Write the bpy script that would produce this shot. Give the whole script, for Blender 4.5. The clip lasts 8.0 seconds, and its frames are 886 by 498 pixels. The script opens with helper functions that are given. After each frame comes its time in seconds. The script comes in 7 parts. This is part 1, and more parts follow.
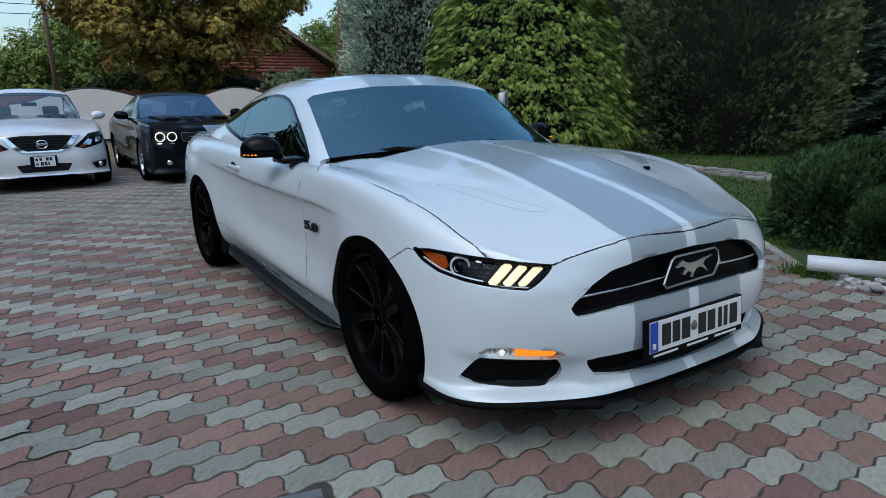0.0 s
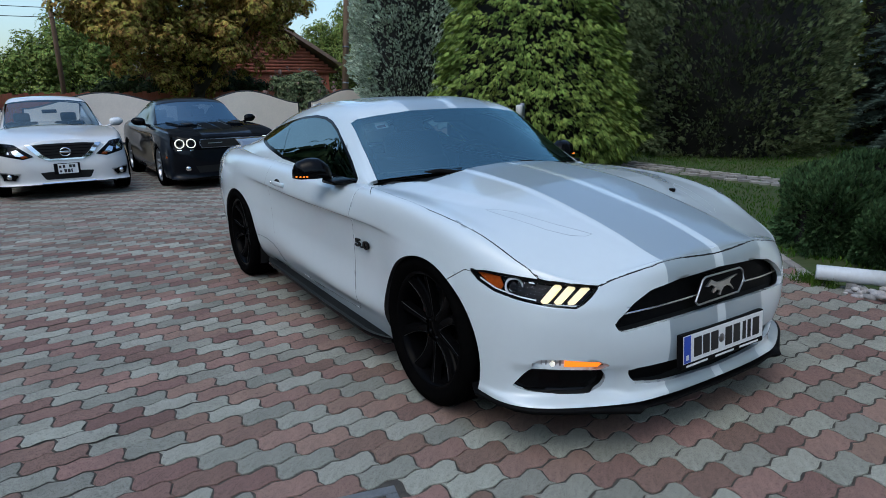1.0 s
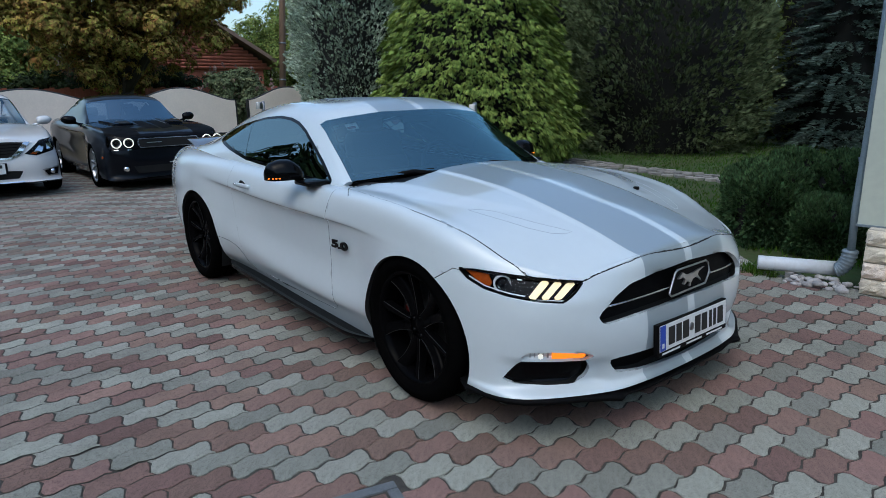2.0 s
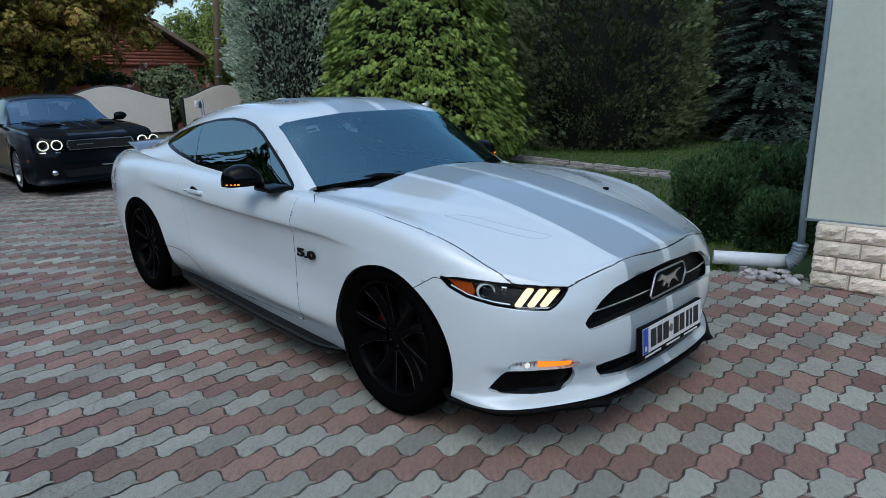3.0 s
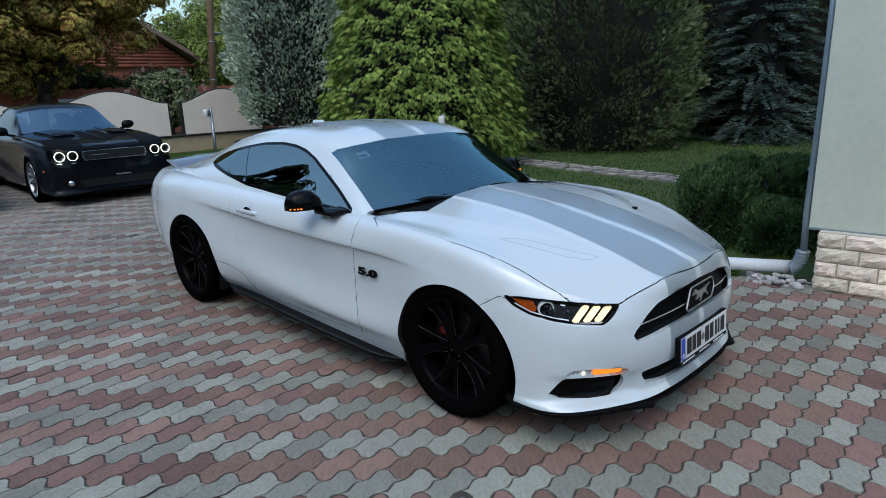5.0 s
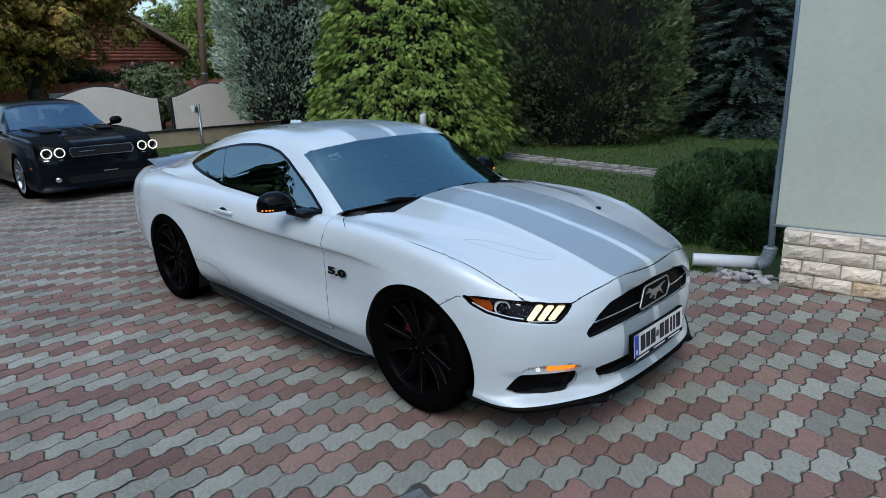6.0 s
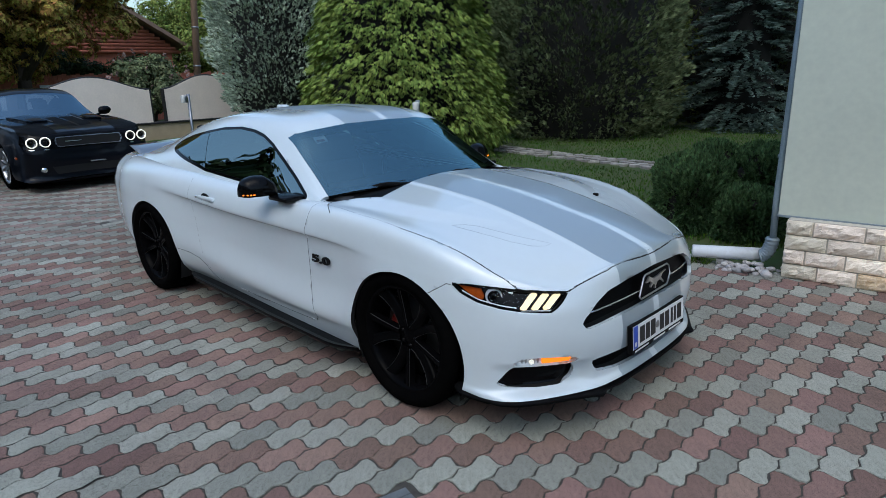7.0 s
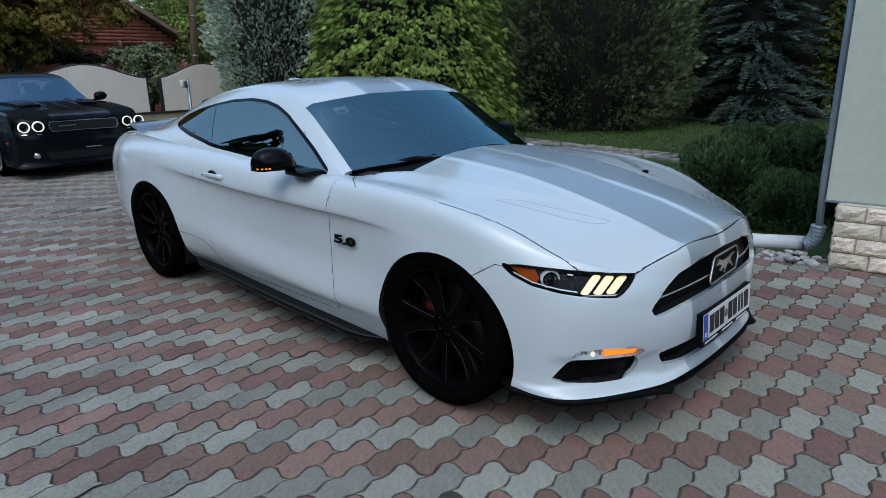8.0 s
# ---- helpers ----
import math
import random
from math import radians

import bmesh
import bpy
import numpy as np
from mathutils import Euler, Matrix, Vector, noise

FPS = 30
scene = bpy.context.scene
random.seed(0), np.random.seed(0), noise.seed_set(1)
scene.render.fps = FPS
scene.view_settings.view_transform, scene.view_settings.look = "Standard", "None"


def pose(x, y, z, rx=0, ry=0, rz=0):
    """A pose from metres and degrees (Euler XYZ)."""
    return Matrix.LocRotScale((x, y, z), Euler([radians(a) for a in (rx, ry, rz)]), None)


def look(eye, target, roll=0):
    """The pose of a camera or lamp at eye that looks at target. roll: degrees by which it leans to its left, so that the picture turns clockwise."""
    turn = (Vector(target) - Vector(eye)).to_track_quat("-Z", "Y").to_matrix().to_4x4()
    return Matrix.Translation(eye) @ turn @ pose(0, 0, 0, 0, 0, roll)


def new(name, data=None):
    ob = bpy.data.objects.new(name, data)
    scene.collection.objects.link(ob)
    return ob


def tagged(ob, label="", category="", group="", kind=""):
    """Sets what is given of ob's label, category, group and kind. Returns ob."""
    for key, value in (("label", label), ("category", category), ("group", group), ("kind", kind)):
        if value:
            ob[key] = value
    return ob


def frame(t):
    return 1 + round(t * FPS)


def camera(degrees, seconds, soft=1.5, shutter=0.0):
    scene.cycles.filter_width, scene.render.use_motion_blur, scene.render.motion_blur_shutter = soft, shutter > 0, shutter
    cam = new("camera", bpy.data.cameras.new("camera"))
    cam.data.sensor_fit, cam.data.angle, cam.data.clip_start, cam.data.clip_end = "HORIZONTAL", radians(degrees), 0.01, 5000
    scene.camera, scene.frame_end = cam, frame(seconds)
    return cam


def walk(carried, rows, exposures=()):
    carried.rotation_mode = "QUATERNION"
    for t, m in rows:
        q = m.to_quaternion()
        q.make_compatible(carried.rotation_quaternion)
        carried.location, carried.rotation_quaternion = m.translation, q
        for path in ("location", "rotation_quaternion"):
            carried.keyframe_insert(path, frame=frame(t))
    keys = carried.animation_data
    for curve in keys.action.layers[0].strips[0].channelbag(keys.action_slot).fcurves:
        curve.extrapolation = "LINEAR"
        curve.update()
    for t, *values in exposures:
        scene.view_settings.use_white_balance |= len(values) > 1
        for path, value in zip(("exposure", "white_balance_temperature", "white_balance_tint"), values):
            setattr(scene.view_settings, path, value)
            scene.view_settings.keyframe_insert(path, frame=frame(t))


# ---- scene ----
from mathutils.bvhtree import BVHTree

cam = camera(70.2, 8.0, soft=0.8)
PATH = [
    (0, (2.139, -1.944, 1.182), (0.518, -0.865, 0.725), -1.2),
    (0.5, (2.202, -2.121, 1.263), (0.581, -1.042, 0.804), -1.2),
    (1, (2.205, -2.24, 1.332), (0.587, -1.16, 0.868), -1.3),
    (1.5, (2.156, -2.371, 1.348), (0.562, -1.257, 0.88), -1.3),
    (2, (2.136, -2.438, 1.362), (0.638, -1.201, 0.885), -1.1),
    (2.2, (2.124, -2.455, 1.372), (0.67, -1.169, 0.892), -0.8),
    (3.3, (1.917, -2.49, 1.402), (0.553, -1.114, 0.909), -1.5),
    (3.5, (1.909, -2.507, 1.434), (0.544, -1.133, 0.935), -1.7),
    (4, (1.886, -2.65, 1.51), (0.526, -1.271, 1.009), -1.7),
    (4.2, (1.874, -2.735, 1.505), (0.515, -1.35, 1.018), -1.5),
    (5.3, (1.976, -2.911, 1.629), (0.642, -1.513, 1.113), -1.8),
    (5.5, (2.032, -2.895, 1.647), (0.698, -1.5, 1.124), -1.8),
    (6, (2.095, -2.855, 1.647), (0.769, -1.455, 1.118), -1.8),
    (6.5, (2.075, -2.786, 1.615), (0.755, -1.383, 1.079), -1.7),
    (7, (2.019, -2.727, 1.554), (0.703, -1.321, 1.014), -1.5),
    (7.5, (1.852, -2.683, 1.471), (0.543, -1.274, 0.925), -1.3),
    (8, (1.667, -2.642, 1.391), (0.363, -1.229, 0.842), -1.1),
]
walk(cam, [(t, look(eye, target, roll)) for t, eye, target, roll in PATH], [(0.0, 0.60, 6100, 3.5), (4.0, 0.66, 6130, 3.5), (5.5, 0.74, 6200, 4), (7.0, 0.71, 6160, 4), (8.0, 0.58, 6080, 3.5)])

# ---- light: the even sky of early dusk, with a weak wide sun ----
world = bpy.data.worlds.new("dusk")
scene.world = world
world.use_nodes = True
wn = world.node_tree.nodes
sky = wn.new("ShaderNodeTexSky")
sky.sky_type, sky.sun_disc = "NISHITA", False
sky.sun_elevation, sky.sun_rotation = radians(58), radians(152)
sky.air_density, sky.dust_density, sky.ozone_density = 1.3, 2.7, 4.0
world.node_tree.links.new(sky.outputs[0], wn["Background"].inputs[0])
wn["Background"].inputs[1].default_value = 0.15
sun = new("sun", bpy.data.lights.new("sun", "SUN"))
sun.data.energy, sun.data.angle, sun.data.color = 0.20, radians(50), (1.0, 0.94, 0.87)
sun.matrix_world = look((2.7, -5.0, 9.1), (0, 0, 0))


# ---- materials ----
def mat(name, c1, c2=None, rough=0.6, metal=0.0, scale=8.0, detail=5.0, bump=0.0, fine=0.0, coat=0.0,
        stretch=(1, 1, 1), rough2=None, piece="", spec=0.5):
    """A node material: two tones mixed by noise at two scales, with bump. piece: 'object' or 'island' varies each piece."""
    m = bpy.data.materials.new(name)
    m.use_nodes = True
    n, l = m.node_tree.nodes, m.node_tree.links
    b = n["Principled BSDF"]
    b.inputs["Metallic"].default_value = metal
    b.inputs["Roughness"].default_value = rough
    b.inputs["Coat Weight"].default_value = coat
    b.inputs["Coat Roughness"].default_value = 0.03
    b.inputs["Coat IOR"].default_value = 1.5
    b.inputs["Specular IOR Level"].default_value = spec
    if spec < 0.3:
        b.inputs["IOR"].default_value = 1.12 + spec
    c2 = c2 or tuple(v * 0.85 for v in c1)
    tc, mp = n.new("ShaderNodeTexCoord"), n.new("ShaderNodeMapping")
    mp.inputs["Scale"].default_value = stretch
    l.new(tc.outputs["Object"], mp.inputs[0])
    big, small = n.new("ShaderNodeTexNoise"), n.new("ShaderNodeTexNoise")
    for t, s in ((big, scale), (small, scale * 9)):
        t.inputs["Scale"].default_value, t.inputs["Detail"].default_value = s, detail
        l.new(mp.outputs[0], t.inputs["Vector"])
    add = n.new("ShaderNodeMath")
    add.operation = "MULTIPLY_ADD"
    add.inputs[1].default_value = 0.45
    l.new(small.outputs[0], add.inputs[0])
    half = n.new("ShaderNodeMath")
    half.operation, half.inputs[1].default_value = "MULTIPLY", 0.55
    l.new(big.outputs[0], half.inputs[0])
    l.new(half.outputs[0], add.inputs[2])
    ramp = n.new("ShaderNodeMapRange")
    ramp.inputs[1].default_value, ramp.inputs[2].default_value = 0.36, 0.64
    l.new(add.outputs[0], ramp.inputs[0])
    mix = n.new("ShaderNodeMix")
    mix.data_type = "RGBA"
    mix.inputs[6].default_value, mix.inputs[7].default_value = (*c1, 1), (*c2, 1)
    l.new(ramp.outputs[0], mix.inputs[0])
    out = mix.outputs[2]
    if piece:
        if piece == "object":
            info = n.new("ShaderNodeObjectInfo").outputs["Random"]
        else:
            info = n.new("ShaderNodeNewGeometry").outputs["Random Per Island"]
        hsv = n.new("ShaderNodeHueSaturation")
        rng = n.new("ShaderNodeMapRange")
        rng.inputs[3].default_value, rng.inputs[4].default_value = 0.68, 1.3
        l.new(info, rng.inputs[0])
        l.new(rng.outputs[0], hsv.inputs["Value"])
        rh = n.new("ShaderNodeMapRange")
        rh.inputs[3].default_value, rh.inputs[4].default_value = 0.485, 0.515
        odd = n.new("ShaderNodeMath")
        odd.operation, odd.inputs[1].default_value = "MULTIPLY", 7.31
        fr = n.new("ShaderNodeMath")
        fr.operation = "FRACT"
        l.new(info, odd.inputs[0])
        l.new(odd.outputs[0], fr.inputs[0])
        l.new(fr.outputs[0], rh.inputs[0])
        l.new(rh.outputs[0], hsv.inputs["Hue"])
        l.new(out, hsv.inputs["Color"])
        out = hsv.outputs[0]
    l.new(out, b.inputs["Base Color"])
    if rough2 is not None:
        rr = n.new("ShaderNodeMapRange")
        rr.inputs[3].default_value, rr.inputs[4].default_value = rough, rough2
        l.new(add.outputs[0], rr.inputs[0])
        l.new(rr.outputs[0], b.inputs["Roughness"])
    if bump:
        bp = n.new("ShaderNodeBump")
        bp.inputs["Strength"].default_value, bp.inputs["Distance"].default_value = 1.0, bump
        l.new(add.outputs[0], bp.inputs["Height"])
        l.new(bp.outputs[0], b.inputs["Normal"])
    return m


def math_node(n, l, op, a, b=None):
    x = n.new("ShaderNodeMath")
    x.operation = op
    for i, v in enumerate((a, b)):
        if v is None:
            continue
        if isinstance(v, (int, float)):
            x.inputs[i].default_value = v
        else:
            l.new(v, x.inputs[i])
    return x.outputs[0]


def striped_paint():
    """White car paint with two silver racing stripes, set out across the car's width."""
    m = mat("white_paint_silver_stripes", (0.60, 0.66, 0.68), (0.585, 0.645, 0.665), rough=0.3, coat=1.0, scale=3, spec=0.4)
    n, l = m.node_tree.nodes, m.node_tree.links
    b = n["Principled BSDF"]
    white = b.inputs["Base Color"].links[0].from_socket
    sep = n.new("ShaderNodeSeparateXYZ")
    l.new(n["Texture Coordinate"].outputs["Object"], sep.inputs[0])
    ay = math_node(n, l, "ABSOLUTE", sep.outputs[1])
    band = math_node(n, l, "MULTIPLY", math_node(n, l, "GREATER_THAN", ay, 0.026), math_node(n, l, "LESS_THAN", ay, 0.298))
    mix = n.new("ShaderNodeMix")
    mix.data_type = "RGBA"
    l.new(band, mix.inputs[0])
    l.new(white, mix.inputs[6])
    mix.inputs[7].default_value = (0.335, 0.395, 0.430, 1)
    l.new(mix.outputs[2], b.inputs["Base Color"])
    l.new(math_node(n, l, "MULTIPLY", band, 0.32), b.inputs["Metallic"])
    l.new(math_node(n, l, "SUBTRACT", 1.0, math_node(n, l, "MULTIPLY", band, 0.45)), b.inputs["Coat Weight"])
    l.new(math_node(n, l, "ADD", math_node(n, l, "MULTIPLY", band, 0.14), 0.26), b.inputs["Roughness"])
    return m


def emitter(name, colour, strength):
    m = bpy.data.materials.new(name)
    m.use_nodes = True
    b = m.node_tree.nodes["Principled BSDF"]
    b.inputs["Base Color"].default_value = (*colour, 1)
    b.inputs["Emission Color"].default_value = (*colour, 1)
    b.inputs["Emission Strength"].default_value = strength
    return m


def glass(name, tint, ior=1.5, sheen=(1, 1, 1)):
    """A thin tinted pane: a mirror-like skin by Fresnel over a see-through tint."""
    m = bpy.data.materials.new(name)
    m.use_nodes = True
    n, l = m.node_tree.nodes, m.node_tree.links
    n.remove(n["Principled BSDF"])
    fr, gl, tr, mx = (n.new("ShaderNode" + k) for k in ("Fresnel", "BsdfGlossy", "BsdfTransparent", "MixShader"))
    fr.inputs[0].default_value = ior
    gl.inputs["Roughness"].default_value = 0.01
    gl.inputs["Color"].default_value = (*sheen, 1)
    tr.inputs[0].default_value = (*tint, 1)
    l.new(fr.outputs[0], mx.inputs[0])
    l.new(tr.outputs[0], mx.inputs[1])
    l.new(gl.outputs[0], mx.inputs[2])
    l.new(mx.outputs[0], n["Material Output"].inputs[0])
    return m


M_STRIPED = striped_paint()
M_WHITE = mat("white_paint", (0.60, 0.66, 0.68), (0.585, 0.645, 0.665), rough=0.3, coat=1.0, scale=3, spec=0.4)
M_PEARL = mat("pearl_white_paint", (0.70, 0.69, 0.67), (0.68, 0.67, 0.65), rough=0.3, coat=1.0, scale=3)
M_BLACKPAINT = mat("blue_black_paint", (0.0020, 0.0028, 0.0052), (0.0026, 0.0036, 0.0064), rough=0.32, coat=1.0, scale=3, spec=0.2)
M_BLACKPAINT.node_tree.nodes["Principled BSDF"].inputs["Coat IOR"].default_value = 1.19
M_GLOSSBLACK = mat("gloss_black_plastic", (0.003, 0.003, 0.0035), rough=0.12, scale=10, spec=0.22)
M_BLACK = mat("matt_black_plastic", (0.004, 0.004, 0.0045), (0.007, 0.007, 0.007), rough=0.5, scale=30, bump=0.0005, spec=0.12)
# Near-black colour holds the shade inside cavities and openings
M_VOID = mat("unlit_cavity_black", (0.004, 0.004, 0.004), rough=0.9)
M_GAPSHADE = mat("panel_gap_shade", (0.01, 0.01, 0.01), rough=0.8)
M_TYRE = mat("tyre_rubber", (0.0018, 0.0018, 0.002), (0.0036, 0.0034, 0.0032), rough=0.75, scale=25, bump=0.0006, spec=0.03)
M_RIM = mat("satin_black_alloy", (0.002, 0.002, 0.0023), (0.003, 0.003, 0.0034), rough=0.10, scale=20, spec=0.09)
M_SILVER = mat("silver_alloy", (0.45, 0.46, 0.47), rough=0.3, metal=0.9, scale=20)
M_CHROME = mat("chrome", (0.75, 0.76, 0.78), rough=0.08, metal=1.0)
M_WIND = glass("windscreen_glass", (0.55, 0.68, 0.74), 2.9, (0.60, 0.93, 1.0))
M_TINT = glass("dark_tinted_glass", (0.05, 0.06, 0.07), 3.2, (0.85, 1.0, 0.97))
M_CLEAR = glass("clear_lamp_lens", (0.96, 0.97, 0.98), 1.14)
M_BRIGHT = mat("bright_silvered_plastic", (0.80, 0.81, 0.83), (0.74, 0.75, 0.77), rough=0.2, metal=0.15, scale=40)
M_RED = mat("red_caliper_paint", (0.14, 0.012, 0.010), rough=0.35, coat=0.5)
M_LED = emitter("warm_white_led", (1.0, 0.80, 0.46), 0.42)
M_HALO = emitter("white_halo_led", (1.0, 0.93, 0.80), 0.38)
M_GREYPAINT = mat("silver_grey_paint", (0.13, 0.155, 0.185), (0.12, 0.14, 0.17), rough=0.3, coat=1.0, scale=3)
M_JOINT = mat("pale_grey_joint", (0.33, 0.37, 0.40), (0.30, 0.34, 0.37), rough=0.4, scale=3)
M_HAZE = glass("clear_car_glass", (0.78, 0.86, 0.90), 1.9, (0.75, 0.95, 1.0))
M_DEEP = glass("deep_blue_car_glass", (0.10, 0.14, 0.18), 3.0, (0.62, 0.86, 1.0))
M_AMBERLIT = emitter("lit_amber_lamp", (1.0, 0.22, 0.01), 0.75)
M_AMBER = mat("amber_reflector", (0.34, 0.062, 0.008), (0.25, 0.045, 0.006), rough=0.25, scale=60, spec=0.2)
M_DISC = mat("dark_brake_disc", (0.06, 0.06, 0.062), rough=0.4, metal=0.8, scale=15)
M_STEEL = mat("brake_disc_steel", (0.30, 0.30, 0.31), rough=0.35, metal=1.0, scale=15)
M_PLATE = mat("white_plate_reflective", (0.78, 0.79, 0.78), rough=0.4, scale=40)
M_BLUE = mat("blue_plate_band", (0.02, 0.07, 0.45), rough=0.4, scale=40)
M_INK = mat("black_print", (0.012, 0.012, 0.013), rough=0.5)
M_SEAT = mat("dark_leather", (0.02, 0.02, 0.022), (0.03, 0.03, 0.03), rough=0.55, scale=25, bump=0.001)
M_SEATGREY = mat("light_grey_upholstery", (0.25, 0.24, 0.23), (0.30, 0.29, 0.28), rough=0.8, scale=25)


# ---- helpers for meshes ----
def part(name, bm, material, parent=None, label="", smooth=True, weld=0.0):
    """Links a bmesh as one mesh object under a thing or a part."""
    if weld:
        bmesh.ops.remove_doubles(bm, verts=bm.verts, dist=weld)
    me = bpy.data.meshes.new(name)
    bm.to_mesh(me)
    bm.free()
    me.polygons.foreach_set("use_smooth", [smooth] * len(me.polygons))
    mats = material if isinstance(material, (list, tuple)) else [material]
    for m in mats:
        me.materials.append(m)
    ob = new(name, me)
    if parent is not None:
        ob.parent = parent
    if label:
        ob["label"] = label
    return ob


def raw(name, verts, faces, material, parent=None, label="", smooth=False):
    """The same from plain vertices and faces."""
    me = bpy.data.meshes.new(name)
    me.from_pydata(verts, [], faces)
    me.polygons.foreach_set("use_smooth", [smooth] * len(me.polygons))
    me.materials.append(material)
    ob = new(name, me)
    if parent is not None:
        ob.parent = parent
    if label:
        ob["label"] = label
    return ob


def thing(name, m, label, category, group="", kind=""):
    ob = new(name)
    ob.matrix_world = m
    return tagged(ob, label, category, group, kind)


def box(bm, x0, x1, y0, y1, z0, z1, bevel=0.0, seg=2, m=None):
    """A box with rounded edges, added to bm."""
    made = bmesh.ops.create_cube(bm, size=1.0)["verts"]
    for v in made:
        v.co = Vector(((x0 + x1) / 2 + v.co.x * (x1 - x0), (y0 + y1) / 2 + v.co.y * (y1 - y0), (z0 + z1) / 2 + v.co.z * (z1 - z0)))
    if bevel:
        edges = list({e for v in made for e in v.link_edges})
        made = bmesh.ops.bevel(bm, geom=edges, offset=bevel, segments=seg, profile=0.5, affect="EDGES")["verts"]
    if m is not None:
        for v in made:
            v.co = m @ v.co
    return bm


def tube(bm, pts, radius, sides=8, cap=True):
    """A round bar along points; radius: a number or one for each point."""
    rings = []
    pts = [Vector(p) for p in pts]
    for i, p in enumerate(pts):
        d = (pts[min(i + 1, len(pts) - 1)] - pts[max(i - 1, 0)]).normalized()
        q = d.to_track_quat("Z", "Y")
        r = radius if isinstance(radius, (int, float)) else radius[i]
        rings.append([bm.verts.new(p + q @ Vector((r * math.cos(a), r * math.sin(a), 0))) for a in [2 * math.pi * k / sides for k in range(sides)]])
    for a, b in zip(rings, rings[1:]):
        for k in range(sides):
            bm.faces.new((a[k], a[(k + 1) % sides], b[(k + 1) % sides], b[k]))
    if cap:
        bm.faces.new(rings[0][::-1])
        bm.faces.new(rings[-1])
    return bm


def lathe(bm, profile, sides=48, axis="y"):
    """Turns a profile of (radius, along) about an axis."""
    rings = []
    for r, h in profile:
        ring = []
        for k in range(sides):
            a = 2 * math.pi * k / sides
            c, s = r * math.cos(a), r * math.sin(a)
            ring.append(bm.verts.new((c, h, s) if axis == "y" else (c, s, h) if axis == "z" else (h, c, s)))
        rings.append(ring)
    for a, b in zip(rings, rings[1:]):
        for k in range(sides):
            bm.faces.new((a[k], a[(k + 1) % sides], b[(k + 1) % sides], b[k]))
    return bm


def prism(bm, outline, z0, z1, m=None, bevel=0.0):
    """A flat outline (x, y) given thickness from z0 to z1."""
    lo = [bm.verts.new((x, y, z0)) for x, y in outline]
    hi = [bm.verts.new((x, y, z1)) for x, y in outline]
    made = [bm.faces.new(lo[::-1]), bm.faces.new(hi)]
    n = len(outline)
    for k in range(n):
        made.append(bm.faces.new((lo[k], lo[(k + 1) % n], hi[(k + 1) % n], hi[k])))
    bmesh.ops.recalc_face_normals(bm, faces=made)
    if m is not None:
        for v in lo + hi:
            v.co = m @ v.co
    return bm


# ---- car bodies: lofted through named lines, then cut into panels ----
def glide(knots, values, at):
    """A smooth curve through values (along the first axis) at the given knots."""
    k, v = np.asarray(knots, float), np.asarray(values, float)
    d = np.diff(k)
    s = np.diff(v, axis=0) / d.reshape(-1, *[1] * (v.ndim - 1))
    w = (d[1:] / (d[1:] + d[:-1])).reshape(-1, *[1] * (v.ndim - 1))
    m = np.concatenate([s[:1], s[:-1] * w + s[1:] * (1 - w), s[-1:]])
    i = np.clip(np.searchsorted(k, at, side="right") - 1, 0, len(k) - 2)
    h = d[i].reshape(-1, *[1] * (v.ndim - 1))
    t = ((at - k[i]) / d[i]).reshape(-1, *[1] * (v.ndim - 1))
    return (2 * t**3 - 3 * t**2 + 1) * v[i] + (t**3 - 2 * t**2 + t) * h * m[i] + (3 * t**2 - 2 * t**3) * v[i + 1] + (t**3 - t**2) * h * m[i + 1]


def chords(lines):
    """Mean steps along the second axis of rows of points, as knots."""
    return np.concatenate([[0], np.cumsum(np.linalg.norm(np.diff(lines, axis=1), axis=2).mean(0) + 0.01)])


def steps(knots, step):
    """Even steps from knot to knot that hit every knot."""
    out = []
    for a, b in zip(knots, knots[1:]):
        out += list(np.linspace(a, b, max(2, int(round((b - a) / step))) + 1)[:-1])
    return np.array(out + [knots[-1]])


def loft(lines, step_u, step_v, wrap_front=True, wrap_back=True):
    """Half a body from its long lines (rows x stations x 3): a grid of points. y is 0 on the last line."""
    g = np.asarray(lines, float)
    flip = np.array([1, -1, 1.0])
    pre = g[:, 1:2] * flip if wrap_front else 2 * g[:, :1] - g[:, 1:2]
    post = g[:, -2:-1] * flip if wrap_back else 2 * g[:, -1:] - g[:, -2:-1]
    e = np.concatenate([pre, g, post], axis=1)
    ku = chords(e)
    g = np.stack([glide(ku, row, steps(ku[1:-1], step_u)) for row in e])
    e = np.concatenate([g, g[-2:-1] * flip], axis=0)
    kv = chords(e.transpose(1, 0, 2))
    return glide(kv, e, steps(kv[:-1], step_v))


def shell(grid):
    """A bmesh of a half grid and its mirror image, joined along y = 0, with normals outward."""
    bm = bmesh.new()
    for side in (1, -1):
        vs = [[bm.verts.new((p[0], side * max(p[1], 0.0), p[2])) for p in row] for row in grid]
        for i in range(len(vs) - 1):
            for j in range(len(vs[0]) - 1):
                q = (vs[i][j], vs[i][j + 1], vs[i + 1][j + 1], vs[i + 1][j])
                bm.faces.new(q if side < 0 else q[::-1])
    bmesh.ops.remove_doubles(bm, verts=bm.verts, dist=0.0008)
    bmesh.ops.dissolve_degenerate(bm, edges=bm.edges, dist=0.0005)
    bm.normal_update()
    top = max(bm.faces, key=lambda f: f.calc_center_median().z)
    if top.normal.z < 0:
        bmesh.ops.reverse_faces(bm, faces=bm.faces)
        bm.normal_update()
    return bm


